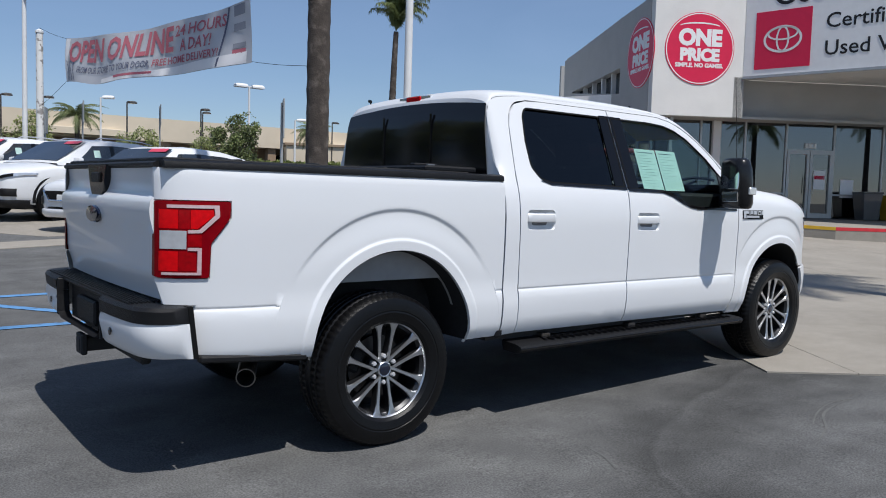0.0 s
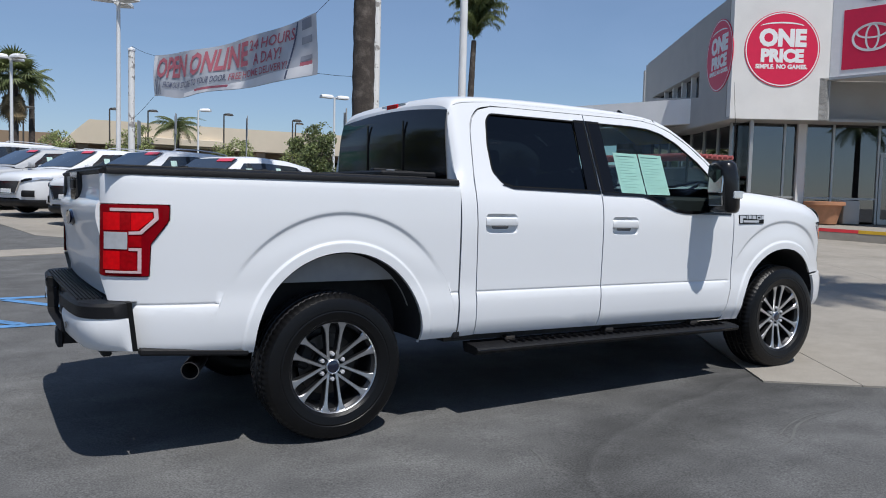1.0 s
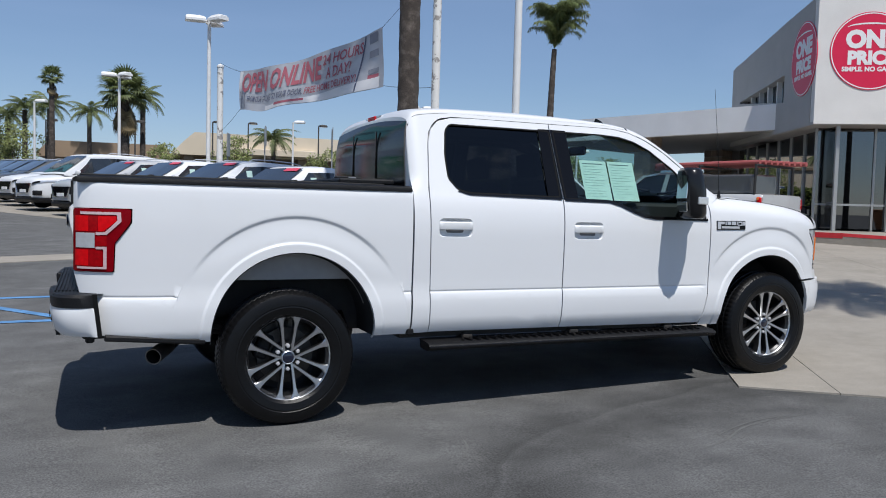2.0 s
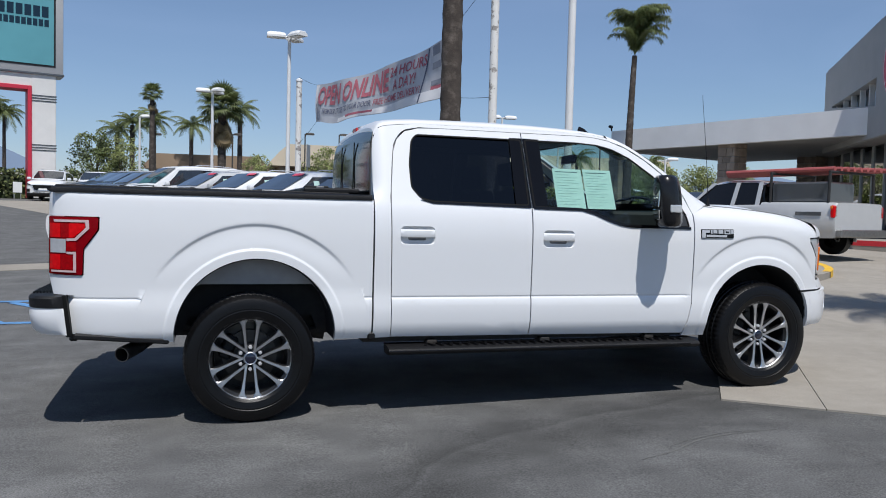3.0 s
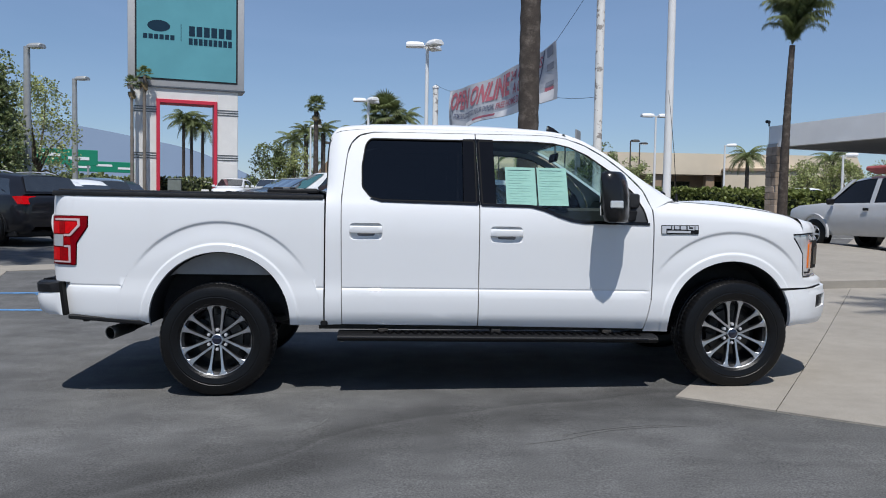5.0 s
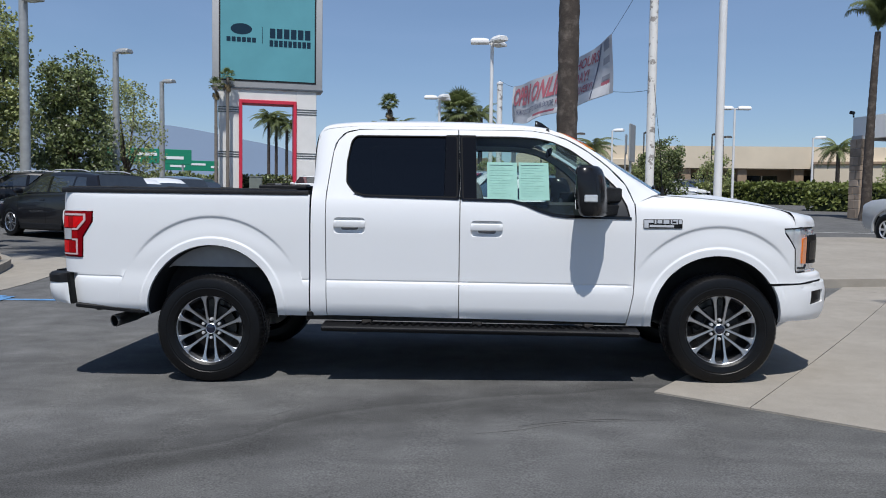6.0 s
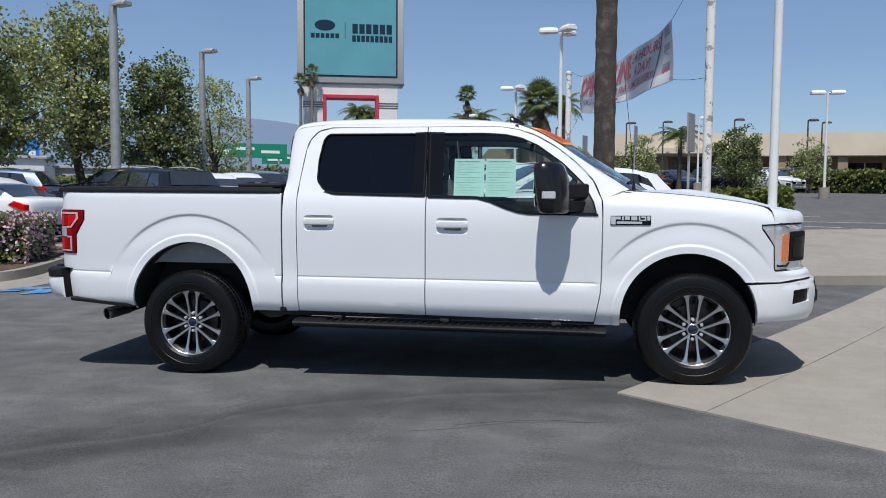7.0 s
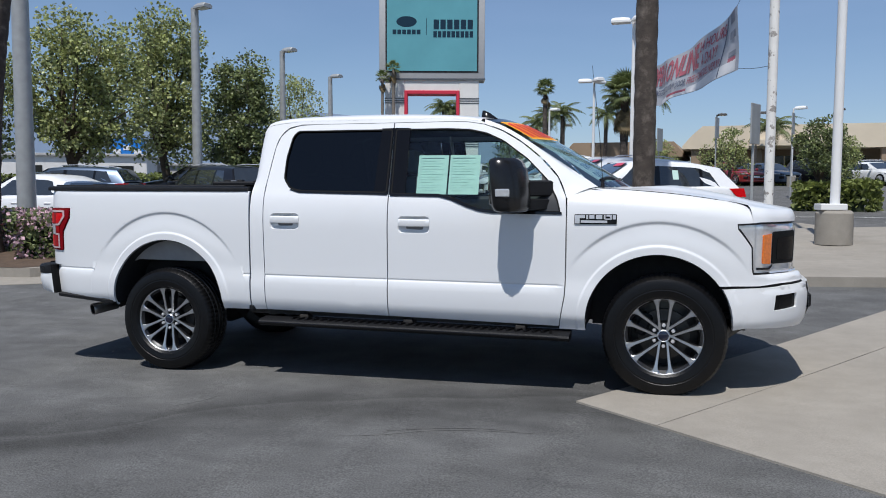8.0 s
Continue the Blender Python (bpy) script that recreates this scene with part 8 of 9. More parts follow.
hedge("lot_hedge", [(-60, 34), (-40, 40), (-24, 44)], 2.4, 1.0, LEAF_HEDGE, 66, 160, 0.25, "green verge beyond the lot")
hedge("lot_hedge", [(18.0, 33.0), (21.5, 31.5)], 1.8, 1.2, LEAF_HEDGE, 67, 420, 0.2, "green hedge beyond the canopy")

# ---- the long building across the lot ----
far = thing("far_building", "long beige stucco building with a deep overhanging roof", "building", pose(14, 58.5, terrain(14, 55), 0, 0, -2))
bm = B()
add_prism(bm, [(-9.6, 2.95), (-8.9, 3.75), (-8.2, 4.38), (24, 4.38), (24.6, 2.95), (24.6, 2.72), (-9.6, 2.72)], -3.2, 12)
part("roof", bm, BEIGE, far, degrees=20)
bm = B()
add_box(bm, (7.5, 3, 1.4), (33, 8, 2.8))
part("wall", bm, BEIGE_DARK, far)
for k in range(8):
    bm = B()
    add_box(bm, (-8.6 + k * 4.2, -2.6, 1.4), (0.7, 0.7, 2.8), bevel=0.03)
    part("pillar", bm, BEIGE_DARK, far)
    bm = B()
    add_box(bm, (-6.6 + k * 4.2, -1.02, 1.3), (2.4, 0.1, 1.9), bevel=0.02)
    wn_ = part("window", bm, M["plastic_gloss"], far)
    bm = B()
    add_box(bm, (-6.6 + k * 4.2, -1.1, 1.3), (0.08, 0.12, 1.9))
    part("mullion", bm, BEIGE, wn_)
for x0, w in ((-2.0, 6.0), (17.0, 5.0)):
    bm = B()
    add_box(bm, (x0, -2.2, 3.1), (w, 3.0, 0.5), bevel=0.03)
    part("porch_roof", bm, BEIGE, far)
far2 = thing("far_wing", "low brown wing of the far building with a hipped end", "building", pose(0.4, 60.5, terrain(0, 55) - 0.35, 0, 0, -4))
bm = B()
add_prism(bm, [(-5, 3.0), (-4.2, 3.9), (3.5, 3.9), (4.2, 3.0), (4.2, 2.75), (-5, 2.75)], -3, 8)
part("roof", bm, BEIGE_DARK, far2, degrees=20)
bm = B()
add_box(bm, (-0.4, 2.5, 1.4), (8.2, 8, 2.8))
part("wall", bm, BEIGE_DARK, far2)
far3 = thing("far_building", "tan stucco block beside the canopy", "building", pose(30, 52, terrain(30, 50), 0, 0, -20))
bm = B()
add_box(bm, (-1.0, 4, 1.5), (5.2, 8, 3.0), bevel=0.03)
part("wall", bm, BEIGE, far3)
bm = B()
add_box(bm, (-1.0, 4, 3.05), (5.5, 8.3, 0.22), bevel=0.03)
part("cornice", bm, BEIGE_DARK, far3)
# low far sheds and the freeway's green signs
for x, y, sx, sy, h, yaw, mt in ((-62, 62, 26, 10, 3.2, 30, STUCCO), (-48, 80, 30, 10, 2.6, 20, STUCCO_GRAY_SHADE), (-30, 110, 40, 12, 3.0, 8, STUCCO), (6, 120, 46, 12, 3.0, 0, STUCCO), (-80, 60, 20, 16, 5.5, 35, STUCCO_GRAY_SHADE)):
    sh = thing("far_shed", "pale low commercial building in the distance", "building", pose(x, y, terrain(x, y), 0, 0, yaw))
    bm = B()
    add_box(bm, (0, 0, h / 2), (sx, sy, h), bevel=0.05)
    part("wall", bm, mt, sh)
    bm = B()
    add_box(bm, (0, 0, h + 0.1), (sx + 0.6, sy + 0.6, 0.3), bevel=0.05)
    part("roof", bm, STUCCO_GRAY_SHADE, sh)
    for k in range(6):
        bm = B()
        add_box(bm, (-sx * 0.42 + k * sx * 0.165, -sy / 2 - 0.02, h * 0.45), (sx * 0.09, 0.1, h * 0.5))
        part("window", bm, M["plastic_gloss"], sh)
GREEN = mat("sign_green", (0.01, 0.22, 0.12), 0.5, var=0.05)
SIGN_BLUE = mat("sign_blue", (0.02, 0.20, 0.60), 0.5, var=0.05)
for x, y, z, w, h, mt, nm in ((-56.4, 131.5, 9.4, 15, 2.6, GREEN, "green freeway sign on a gantry"), (-58.5, 163, 9.2, 14, 2.2, GREEN, "green freeway sign on a gantry"), (-69.7, 89, 6.9, 4.6, 3.2, SIGN_BLUE, "blue roadside sign with a yellow patch")):
    fs_ = thing("freeway_sign", nm, "sign", pose(x, y, terrain(x, y), 0, 0, 25))
    bm = B()
    add_box(bm, (0, 0, z - 1.575), (w, 0.2, h), bevel=0.05)
    part("sign_plate", bm, mt, fs_)
    for sx in (-0.4, 0.4):
        bm = B()
        add_tube(bm, [(sx * w, 0.2, 0), (sx * w, 0.2, z - 1.6)], 0.18, 8)
        part("post", bm, POLE_GRAY, fs_)
    for k in range(3):
        bm = B()
        add_box(bm, (-w * 0.3 + k * w * 0.3, -0.13, z - 1.575 + (0.3 if k % 2 else -0.2)), (w * 0.22, 0.04, h * 0.2))
        part("wording_bar", bm, SIGN_WHITE, fs_)
# utility cabinet and a small board in the verge
ub = thing("utility_cabinet", "gray-green steel utility cabinet on a concrete pad", "cabinet", pose(-12.02, 42.9, terrain(-12.02, 42.9), 0, 0, 12))
bm = B()
add_box(bm, (0, 0, 0.05), (1.0, 0.9, 0.14), bevel=0.02)
part("pad", bm, CONCRETE, ub)
CABINET = mat("gray_green_enamel", (0.17, 0.19, 0.17), 0.5, var=0.1, scale=3)
bm = B()
add_box(bm, (0, 0, 0.82), (0.78, 0.62, 1.42), bevel=0.02)
cb = part("body", bm, CABINET, ub)
for sx in (-0.19, 0.19):
    bm = B()
    add_box(bm, (sx, -0.318, 0.80), (0.35, 0.016, 1.28), bevel=0.004)
    part("door", bm, CABINET, cb)
bm = B()
add_box(bm, (0, 0, 1.55), (0.84, 0.68, 0.05), bevel=0.012)
part("lid", bm, CABINET, ub)
nb_ = thing("notice_board", "small white board on short posts by the gateway", "sign", pose(-10.5, 44.2, terrain(-10.5, 44.2), 0, 0, 12))
bm = B()
add_box(bm, (0, 0, 0.62), (0.46, 0.03, 0.60), bevel=0.006)
part("board", bm, SIGN_WHITE, nb_)
for sx in (-0.17, 0.17):
    bm = B()
    add_box(bm, (sx, 0.03, 0.35), (0.04, 0.03, 0.74))
    part("post", bm, POLE_GRAY, nb_)
# hills on the horizon, far beyond everything, haze mixed into their bluish colour
HILL = mat("haze_tinted_hills", (0.17, 0.225, 0.31), 1.0, var=0.1, scale=0.002)
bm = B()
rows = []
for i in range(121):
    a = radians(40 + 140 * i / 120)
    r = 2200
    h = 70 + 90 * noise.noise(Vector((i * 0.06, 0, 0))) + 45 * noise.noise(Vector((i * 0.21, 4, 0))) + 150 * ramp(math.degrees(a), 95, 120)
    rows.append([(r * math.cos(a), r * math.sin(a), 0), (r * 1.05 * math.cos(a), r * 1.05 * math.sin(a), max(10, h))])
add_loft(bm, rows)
tagged(part("backdrop_hills", bm, HILL), "hills on the horizon, tinted blue for haze", "hills", "", "structure")


# ---- parked cars ----
CLAD = M["plastic"]


CAR = dict(suv=(4.55, 0.92, 1.62, 0.20), sedan=(4.70, 0.90, 1.45, 0.16), hatch=(4.30, 0.88, 1.52, 0.17), van=(4.90, 0.97, 1.80, 0.22))
BELT = dict(suv=1.07, sedan=0.94, hatch=0.95, van=1.08)
# greenhouse stations: x along the car, share of the roof's height over the belt, half width as a share
GREEN = dict(suv=[(1.20, 0.0, 0.86), (0.30, 0.93, 0.735), (-0.25, 1.0, 0.73), (-1.1, 0.965, 0.72), (-1.86, 0.85, 0.69), (-2.14, 0.08, 0.80)],
             hatch=[(1.15, 0.0, 0.86), (0.32, 0.94, 0.74), (-0.25, 1.0, 0.73), (-1.0, 0.94, 0.72), (-1.66, 0.76, 0.68), (-2.0, 0.06, 0.78)],
             sedan=[(1.10, 0.0, 0.86), (0.20, 0.93, 0.72), (-0.3, 1.0, 0.71), (-0.85, 0.93, 0.70), (-1.35, 0.62, 0.70), (-1.90, 0.04, 0.74)],
             van=[(1.60, 0.0, 0.88), (0.72, 0.93, 0.76), (0.0, 1.0, 0.75), (-1.4, 0.99, 0.75), (-2.12, 0.90, 0.73), (-2.35, 0.06, 0.82)])


def car(x, y, yaw, kind, paint, label, sticker=False):
    """A parked car: body, painted pillars and roof with glass set in, wheels, lamps, grille. It faces along its own +X."""
    L, W, H, clear = CAR[kind]
    belt, gh, h2 = BELT[kind], GREEN[kind], L / 2
    z = terrain(x, y)
    c = thing("parked_car", label, "car", pose(x, y, z + 0.01, 0, 0, yaw), "cars parked in the lot")
    rough = kind in ("suv", "van")
    # body stations: x, lower edge, side top, middle top, half width
    nose = belt - 0.10
    st = [(h2, 0.38, nose - 0.20, nose - 0.16, 0.60), (h2 - 0.04, 0.30, nose - 0.13, nose - 0.08, 0.74), (h2 - 0.16, clear + 0.06, nose - 0.07, nose - 0.01, 0.86), (h2 - 0.40, clear, nose - 0.03, nose + 0.04, 0.945), (h2 - 0.75, clear, nose + 0.02, nose + 0.09, 0.985),
          (h2 - 1.20, clear, belt - 0.03, belt + 0.03, 1.0), (0.5, clear, belt, belt + 0.02, 1.0), (-0.5, clear, belt + 0.02, belt + 0.02, 1.0), (-h2 + 1.0, clear, belt + 0.05, belt + 0.05, 0.995),
          (-h2 + 0.45, clear + 0.02, belt + 0.05, belt + 0.07, 0.965), (-h2 + 0.16, 0.26, belt + 0.02, belt + 0.04, 0.89), (-h2 + 0.04, 0.30, belt - 0.06, belt - 0.02, 0.81), (-h2, 0.40, belt - 0.20, belt - 0.16, 0.74)]

    def bow(v):
        """How far forward the front reaches at a share of the half width."""
        return h2 - float(np.interp(abs(v), [0, 0.6, 0.74, 0.86, 0.945, 0.985], [0, 0, 0.04, 0.16, 0.40, 0.75]))

    rows = []
    for sx, lo, up, mid, w in smoothed(st, 3):
        ww = W * w
        half = [(ww * 0.88, lo), (ww * 0.965, lo + 0.07), (ww * 0.992, lo + (up - lo) * 0.30), (ww, lo + (up - lo) * 0.52), (ww * 0.992, lo + (up - lo) * 0.72), (ww * 0.972, up - 0.07), (ww * 0.945, up - 0.025), (ww * 0.88, up), (ww * 0.62, up + (mid - up) * 0.7), (ww * 0.25, mid)]
        rows.append([(sx, -a, b) for a, b in half] + [(sx, a, b) for a, b in half[::-1]])
    bm = B()
    add_loft(bm, rows, caps=True)
    part("body", bm, paint, c, degrees=50)
    bm = B()
    add_box(bm, (0, 0, clear + 0.04), (L * 0.86, W * 1.84, 0.15), bevel=0.03)
    part("underbody", bm, CLAD, c)
    # pillars and roof in one painted shell
    bm = B()
    rows = []
    for sx, t, w in gh:
        zt = belt + 0.01 + (H - belt - 0.01) * t
        half = [(W * 0.915, belt - 0.03), (W * (0.915 + (w - 0.915) * 0.55), belt + (zt - belt) * 0.55), (W * w, zt - 0.06 * t), (W * w * 0.93, zt - 0.018 * t), (W * w * 0.75, zt + 0.004), (W * 0.25, zt + 0.022)]
        rows.append([(sx, -a, b) for a, b in half] + [(sx, a, b) for a, b in half[::-1]])
    add_loft(bm, rows)
    shell = part("roof", bm, paint, c, degrees=32)
    xs_ = [g[0] for g in gh][::-1]

    def side_pt(sx, f, s, out=0.006):
        t = float(np.interp(sx, xs_, [g[1] for g in gh][::-1]))
        w = float(np.interp(sx, xs_, [g[2] for g in gh][::-1]))
        zt = belt + 0.01 + (H - belt - 0.01) * t
        za, zb = belt - 0.03, belt + (zt - belt) * 0.55
        zz = za + (zt - 0.06 * t - za) * f
        ya, yb, yc = W * 0.915, W * (0.915 + (w - 0.915) * 0.55), W * w
        yy = ya + (yb - ya) * (zz - za) / max(zb - za, 1e-3) if zz < zb else yb + (yc - yb) * (zz - zb) / max(zt - 0.06 * t - zb, 1e-3)
        return Vector((sx, s * (yy + out), zz))

    def side_glass(name, x0, x1, x2, x3, s, material):
        """A pane from x0 to x1 at the belt and from x2 to x3 at the roof."""
        bm = B()
        add_loft(bm, [[side_pt((x0 + (x1 - x0) * u) * (1 - f) + (x2 + (x3 - x2) * u) * f, 0.14 + 0.76 * f, s) for u in np.linspace(0, 1, 6)] for f in np.linspace(0, 1, 5)])
        part(name, bm, material, shell)

    back = gh[-2][0]
    for s in (-1, 1):
        a0, a1 = gh[0][0] - 0.24, gh[1][0] - 0.02
        side_glass("side_window", -0.14, a0, -0.16, a1, s, M["car_glass"])
        side_glass("pillar_trim", -0.25, -0.14, -0.27, -0.16, s, M["plastic_gloss"])
        if kind == "sedan":
            side_glass("side_window", -1.22, -0.25, -0.98, -0.27, s, M["car_glass"])
        else:
            side_glass("side_window", -1.12, -0.25, -1.14, -0.27, s, M["car_glass"])
            side_glass("pillar_trim", -1.19, -1.12, -1.21, -1.14, s, M["plastic_gloss"])
            side_glass("side_window", back + 0.10, -1.19, back + 0.32, -1.21, s, M["car_glass"])
    for nm, (ga, gb) in (("windscreen", gh[:2]), ("rear_window", gh[-1:-3:-1])):
        bm = B()
        fore = 1 if nm == "windscreen" else -1
        grid = []
        for f in np.linspace(0.10, 0.93, 5):
            sx, t, w = (ga[k] + (gb[k] - ga[k]) * f for k in range(3))
            zt = belt + 0.01 + (H - belt - 0.01) * t
            grid.append([(sx + fore * 0.012, v * W * min(w + 0.03 * (1 - f), 0.84) * 0.93, zt + 0.016 + 0.012 * (1 - abs(v))) for v in np.linspace(-1, 1, 7)])
        add_loft(bm, grid)
        part(nm, bm, M["car_glass"], shell)
    if rough:
        for s in (-1, 1):
            bm = B()
            add_tube(bm, [(sx, s * W * 0.60, H + dz) for sx, dz in ((0.05, 0.0), (-0.05, 0.045), (-0.6, 0.055), (-1.2, 0.03), (-1.5, -0.02))], 0.014, 6)
            part("roof_rail", bm, M["badge_metal"], shell)
    for s in (-1, 1):
        # wheels and arches; a black disc stands in for each shaded wheel well
        for wx in (h2 - 0.92, -h2 + 0.98):
            wy = W * (0.965 if wx > 0 else 0.985)
            bm = B()
            add_lathe(bm, [(0.0, -0.04), (0.378, -0.02), (0.382, 0.012), (0.425, 0.016), (0.432, -0.03)], 32, "Y")
            for f in bm.faces:
                f.material_index = 0 if rough or f.calc_center_median().xz.length < 0.37 else 1
            bmesh.ops.delete(bm, geom=[f for f in bm.faces if f.calc_center_median().z < -0.10], context="FACES")
            part("arch", bm, [CLAD, paint], c, matrix=pose(wx, s * wy, 0.37) @ Matrix.Diagonal((1, s, 1, 1)))
            bm = B()
            add_lathe(bm, [(0.235, 0.015), (0.262, 0.034), (0.315, 0.036), (0.345, 0.020), (0.355, -0.01), (0.355, -0.18), (0.2, -0.2)], 32, "Y")
            wh = part("wheel", bm, M["rubber"], c, matrix=pose(wx, s * (wy + 0.004), 0.355) @ Matrix.Diagonal((1, s, 1, 1)))
            # dark backing disc, coloured as the shade between the spokes
            bm = B()
            add_lathe(bm, [(0.0, 0.004), (0.215, 0.004), (0.235, 0.018), (0.245, 0.024), (0.238, 0.026), (0.218, 0.010)], 28, "Y")
            part("rim_well", bm, M["alloy_dark"], wh)
            bm = B()
            add_lathe(bm, [(0.222, 0.018), (0.240, 0.030), (0.246, 0.022)], 28, "Y")
            add_lathe(bm, [(0.0, 0.026), (0.048, 0.024), (0.055, 0.006)], 14, "Y")
            for k in range(10):
                a = 36 * k + (7 if k % 2 else -7)
                add_box(bm, (0.135 * math.cos(radians(a)), 0.020, 0.135 * math.sin(radians(a))), (0.19, 0.014, 0.026), (0, -a, 0))
            part("rim", bm, M["alloy"], wh)
        # lamps, mirror, handles
        bm = B()
        vs_ = np.linspace(0.60, 0.965, 9)
        rows = []
        for k, v in enumerate(vs_):
            e = k / 8
            xx, zl, zh = bow(v) + 0.012, nose - 0.265 + 0.11 * e, nose - 0.175 + 0.09 * e ** 0.7 - 0.04 * max(e - 0.8, 0)
            rows.append([(xx - 0.05, s * (v * W + 0.004), zl), (xx, s * (v * W + 0.008), zl + 0.008), (xx - 0.008, s * (v * W + 0.008), (zl + zh) / 2), (xx - 0.03, s * (v * W + 0.004), zh - 0.006), (xx - 0.09, s * (v * W - 0.02), zh)])
        add_loft(bm, rows)
        hd = part("head_lamp", bm, M["clear_lens"], c, degrees=60)
        bm = B()
        add_loft(bm, [[(bow(v) + 0.022, s * (v * W + 0.010), nose - 0.245 + 0.10 * (v - 0.6) / 0.36), (bow(v) + 0.012, s * (v * W + 0.012), nose - 0.190 + 0.10 * (v - 0.6) / 0.36)] for v in np.linspace(0.64, 0.86, 5)])
        part("lamp_unit", bm, M["lamp_dark"], hd)
        bm = B()
        if kind == "sedan":
            add_prism(bm, [(-h2 + 0.46, belt - 0.10), (-h2 + 0.05, belt - 0.24), (-h2 + 0.06, belt - 0.10), (-h2 + 0.32, belt - 0.02)], s * W * 0.52, s * W * 0.965)
        else:
            add_prism(bm, [(-h2 + 0.40, belt + 0.0), (-h2 + 0.22, belt - 0.17), (-h2 + 0.02, belt - 0.17), (-h2 + 0.08, belt + 0.01)], s * W * 0.55, s * W * 0.935)
        part("tail_lamp", bm, M["red_lens"], c)
        bm = B()
        add_box(bm, (gh[0][0] - 0.36, s * (W + 0.07), belt + 0.075), (0.13, 0.21, 0.14), bevel=0.045, segs=2)
        part("door_mirror", bm, paint, c)
        for dx in (-0.06, -1.02):
            bm = B()
            add_box(bm, (dx, s * (W * 0.988), belt - 0.15), (0.18, 0.03, 0.03), bevel=0.008)
            part("handle", bm, paint, c)
        for dx in (1.02, -0.20, -1.14 if kind != "sedan" else -1.10):
            bm = B()
            add_loft(bm, [[(dx + d, s * (W * k + 0.003), zz) for d in (-0.005, 0.005)] for k, zz in ((0.985, clear + 0.14), (1.0, clear + 0.42), (0.995, belt - 0.25), (0.955, belt - 0.05))])
            part("door_gap", bm, M["gap"], c)
        bm = B()
        add_loft(bm, [[(sx, s * (W * k + dy), zz) for dy, zz in ((-0.05, clear - 0.02), (0.006, clear + 0.01), (0.006, clear + 0.13), (-0.012, clear + 0.15))] for sx, k in ((h2 - 1.36, 0.985), (0.4, 0.985), (-h2 + 1.42, 0.985))])
        part("sill_trim", bm, CLAD if rough else paint, c)
    bm = B()
    add_prism(bm, [(-0.52, nose - 0.20), (0.52, nose - 0.20), (0.40, 0.50), (-0.40, 0.50)], h2 - 0.10, h2 + 0.022, "X")
    gr = part("grille", bm, M["plastic_gloss"], c)
    bm = B()
    add_tube(bm, [(h2 + 0.012, -0.56, nose - 0.20), (h2 + 0.026, -0.42, 0.49), (h2 + 0.03, 0.42, 0.49), (h2 + 0.012, 0.56, nose - 0.20)], 0.016, 6)
    part("grille_trim", bm, M["chrome"], gr)
    bm = B()
    add_loft(bm, [[(bow(v) + dx, v * W * 1.012, zz) for v in np.linspace(-0.95, 0.95, 19)] for dx, zz in ((0.004, 0.345), (0.016, 0.325), (0.012, 0.26), (-0.05, 0.20))])
    part("lower_bumper", bm, CLAD if rough else paint, c, degrees=60)
    bm = B()
    add_box(bm, (h2 + 0.028, 0, 0.53), (0.02, 0.42, 0.12), bevel=0.006)
    part("plate_panel", bm, M["white"], c)
    for s in (-1, 1):
        bm = B()
        add_loft(bm, [[(bow(v) + dx, s * (v * W + 0.014), zz) for v in np.linspace(0.66, 0.88, 6)] for dx, zz in ((0.006, 0.56), (0.026, 0.54), (0.026, 0.43), (0.010, 0.41))])
        part("fog_lamp", bm, M["plastic"], c)
    if sticker:
        (xa, _, wa), (xb, tb, wb) = gh[0], gh[1]
        bm = B()
        for_ = []
        for f in (0.80, 0.92):
            sx = xa + (xb - xa) * f
            zt = belt + 0.01 + (H - belt - 0.01) * tb * f
            for_.append([(sx + 0.020, v, zt + 0.030) for v in (0.12, 0.36, 0.56)])
        add_loft(bm, for_)
        part("window_sticker", bm, M["sticker_pink"], c)
        for px, w_, h_ in ((0.20, 0.16, 0.17), (-0.60, 0.13, 0.20)):
            bm = B()
            add_loft(bm, [[side_pt(px + dx, f, 1, 0.012) for dx in (-w_ / 2, w_ / 2)] for f in (0.40, 0.40 + h_ * 1.8)])
            part("window_paper", bm, M["paper"], c)
    return c


SPOTS = ((2.90, 11.15), (2.13, 14.25), (1.18, 17.3), (0.15, 20.4), (-0.85, 23.5), (-1.8, 26.6), (-2.65, 29.8), (-3.45, 33.0), (-4.2, 36.2), (-4.9, 39.4))
WS = "white crossover car with dark windows and a red windscreen sticker"
row = [("hatch", "paint", "low white crossover car with a red windscreen sticker"), ("suv", "paint", WS), ("suv", "paint", WS), ("suv", "paint_silver", "silver crossover car in a parked row"), ("van", "paint", "white van-like car in a parked row"),
       ("suv", "paint", "white crossover car in a parked row"), ("suv", "paint_gray", "dark gray crossover car in a parked row"), ("suv", "paint_blue", "blue-gray off-road car in a parked row"), ("suv", "paint_black", "black off-road car at the end of a row"), ("suv", "paint_black", "black off-road car at the end of a row")]
for i, (k, p, lb) in enumerate(row):
    car(*SPOTS[i], 206, k, M[p], lb, i < 4)
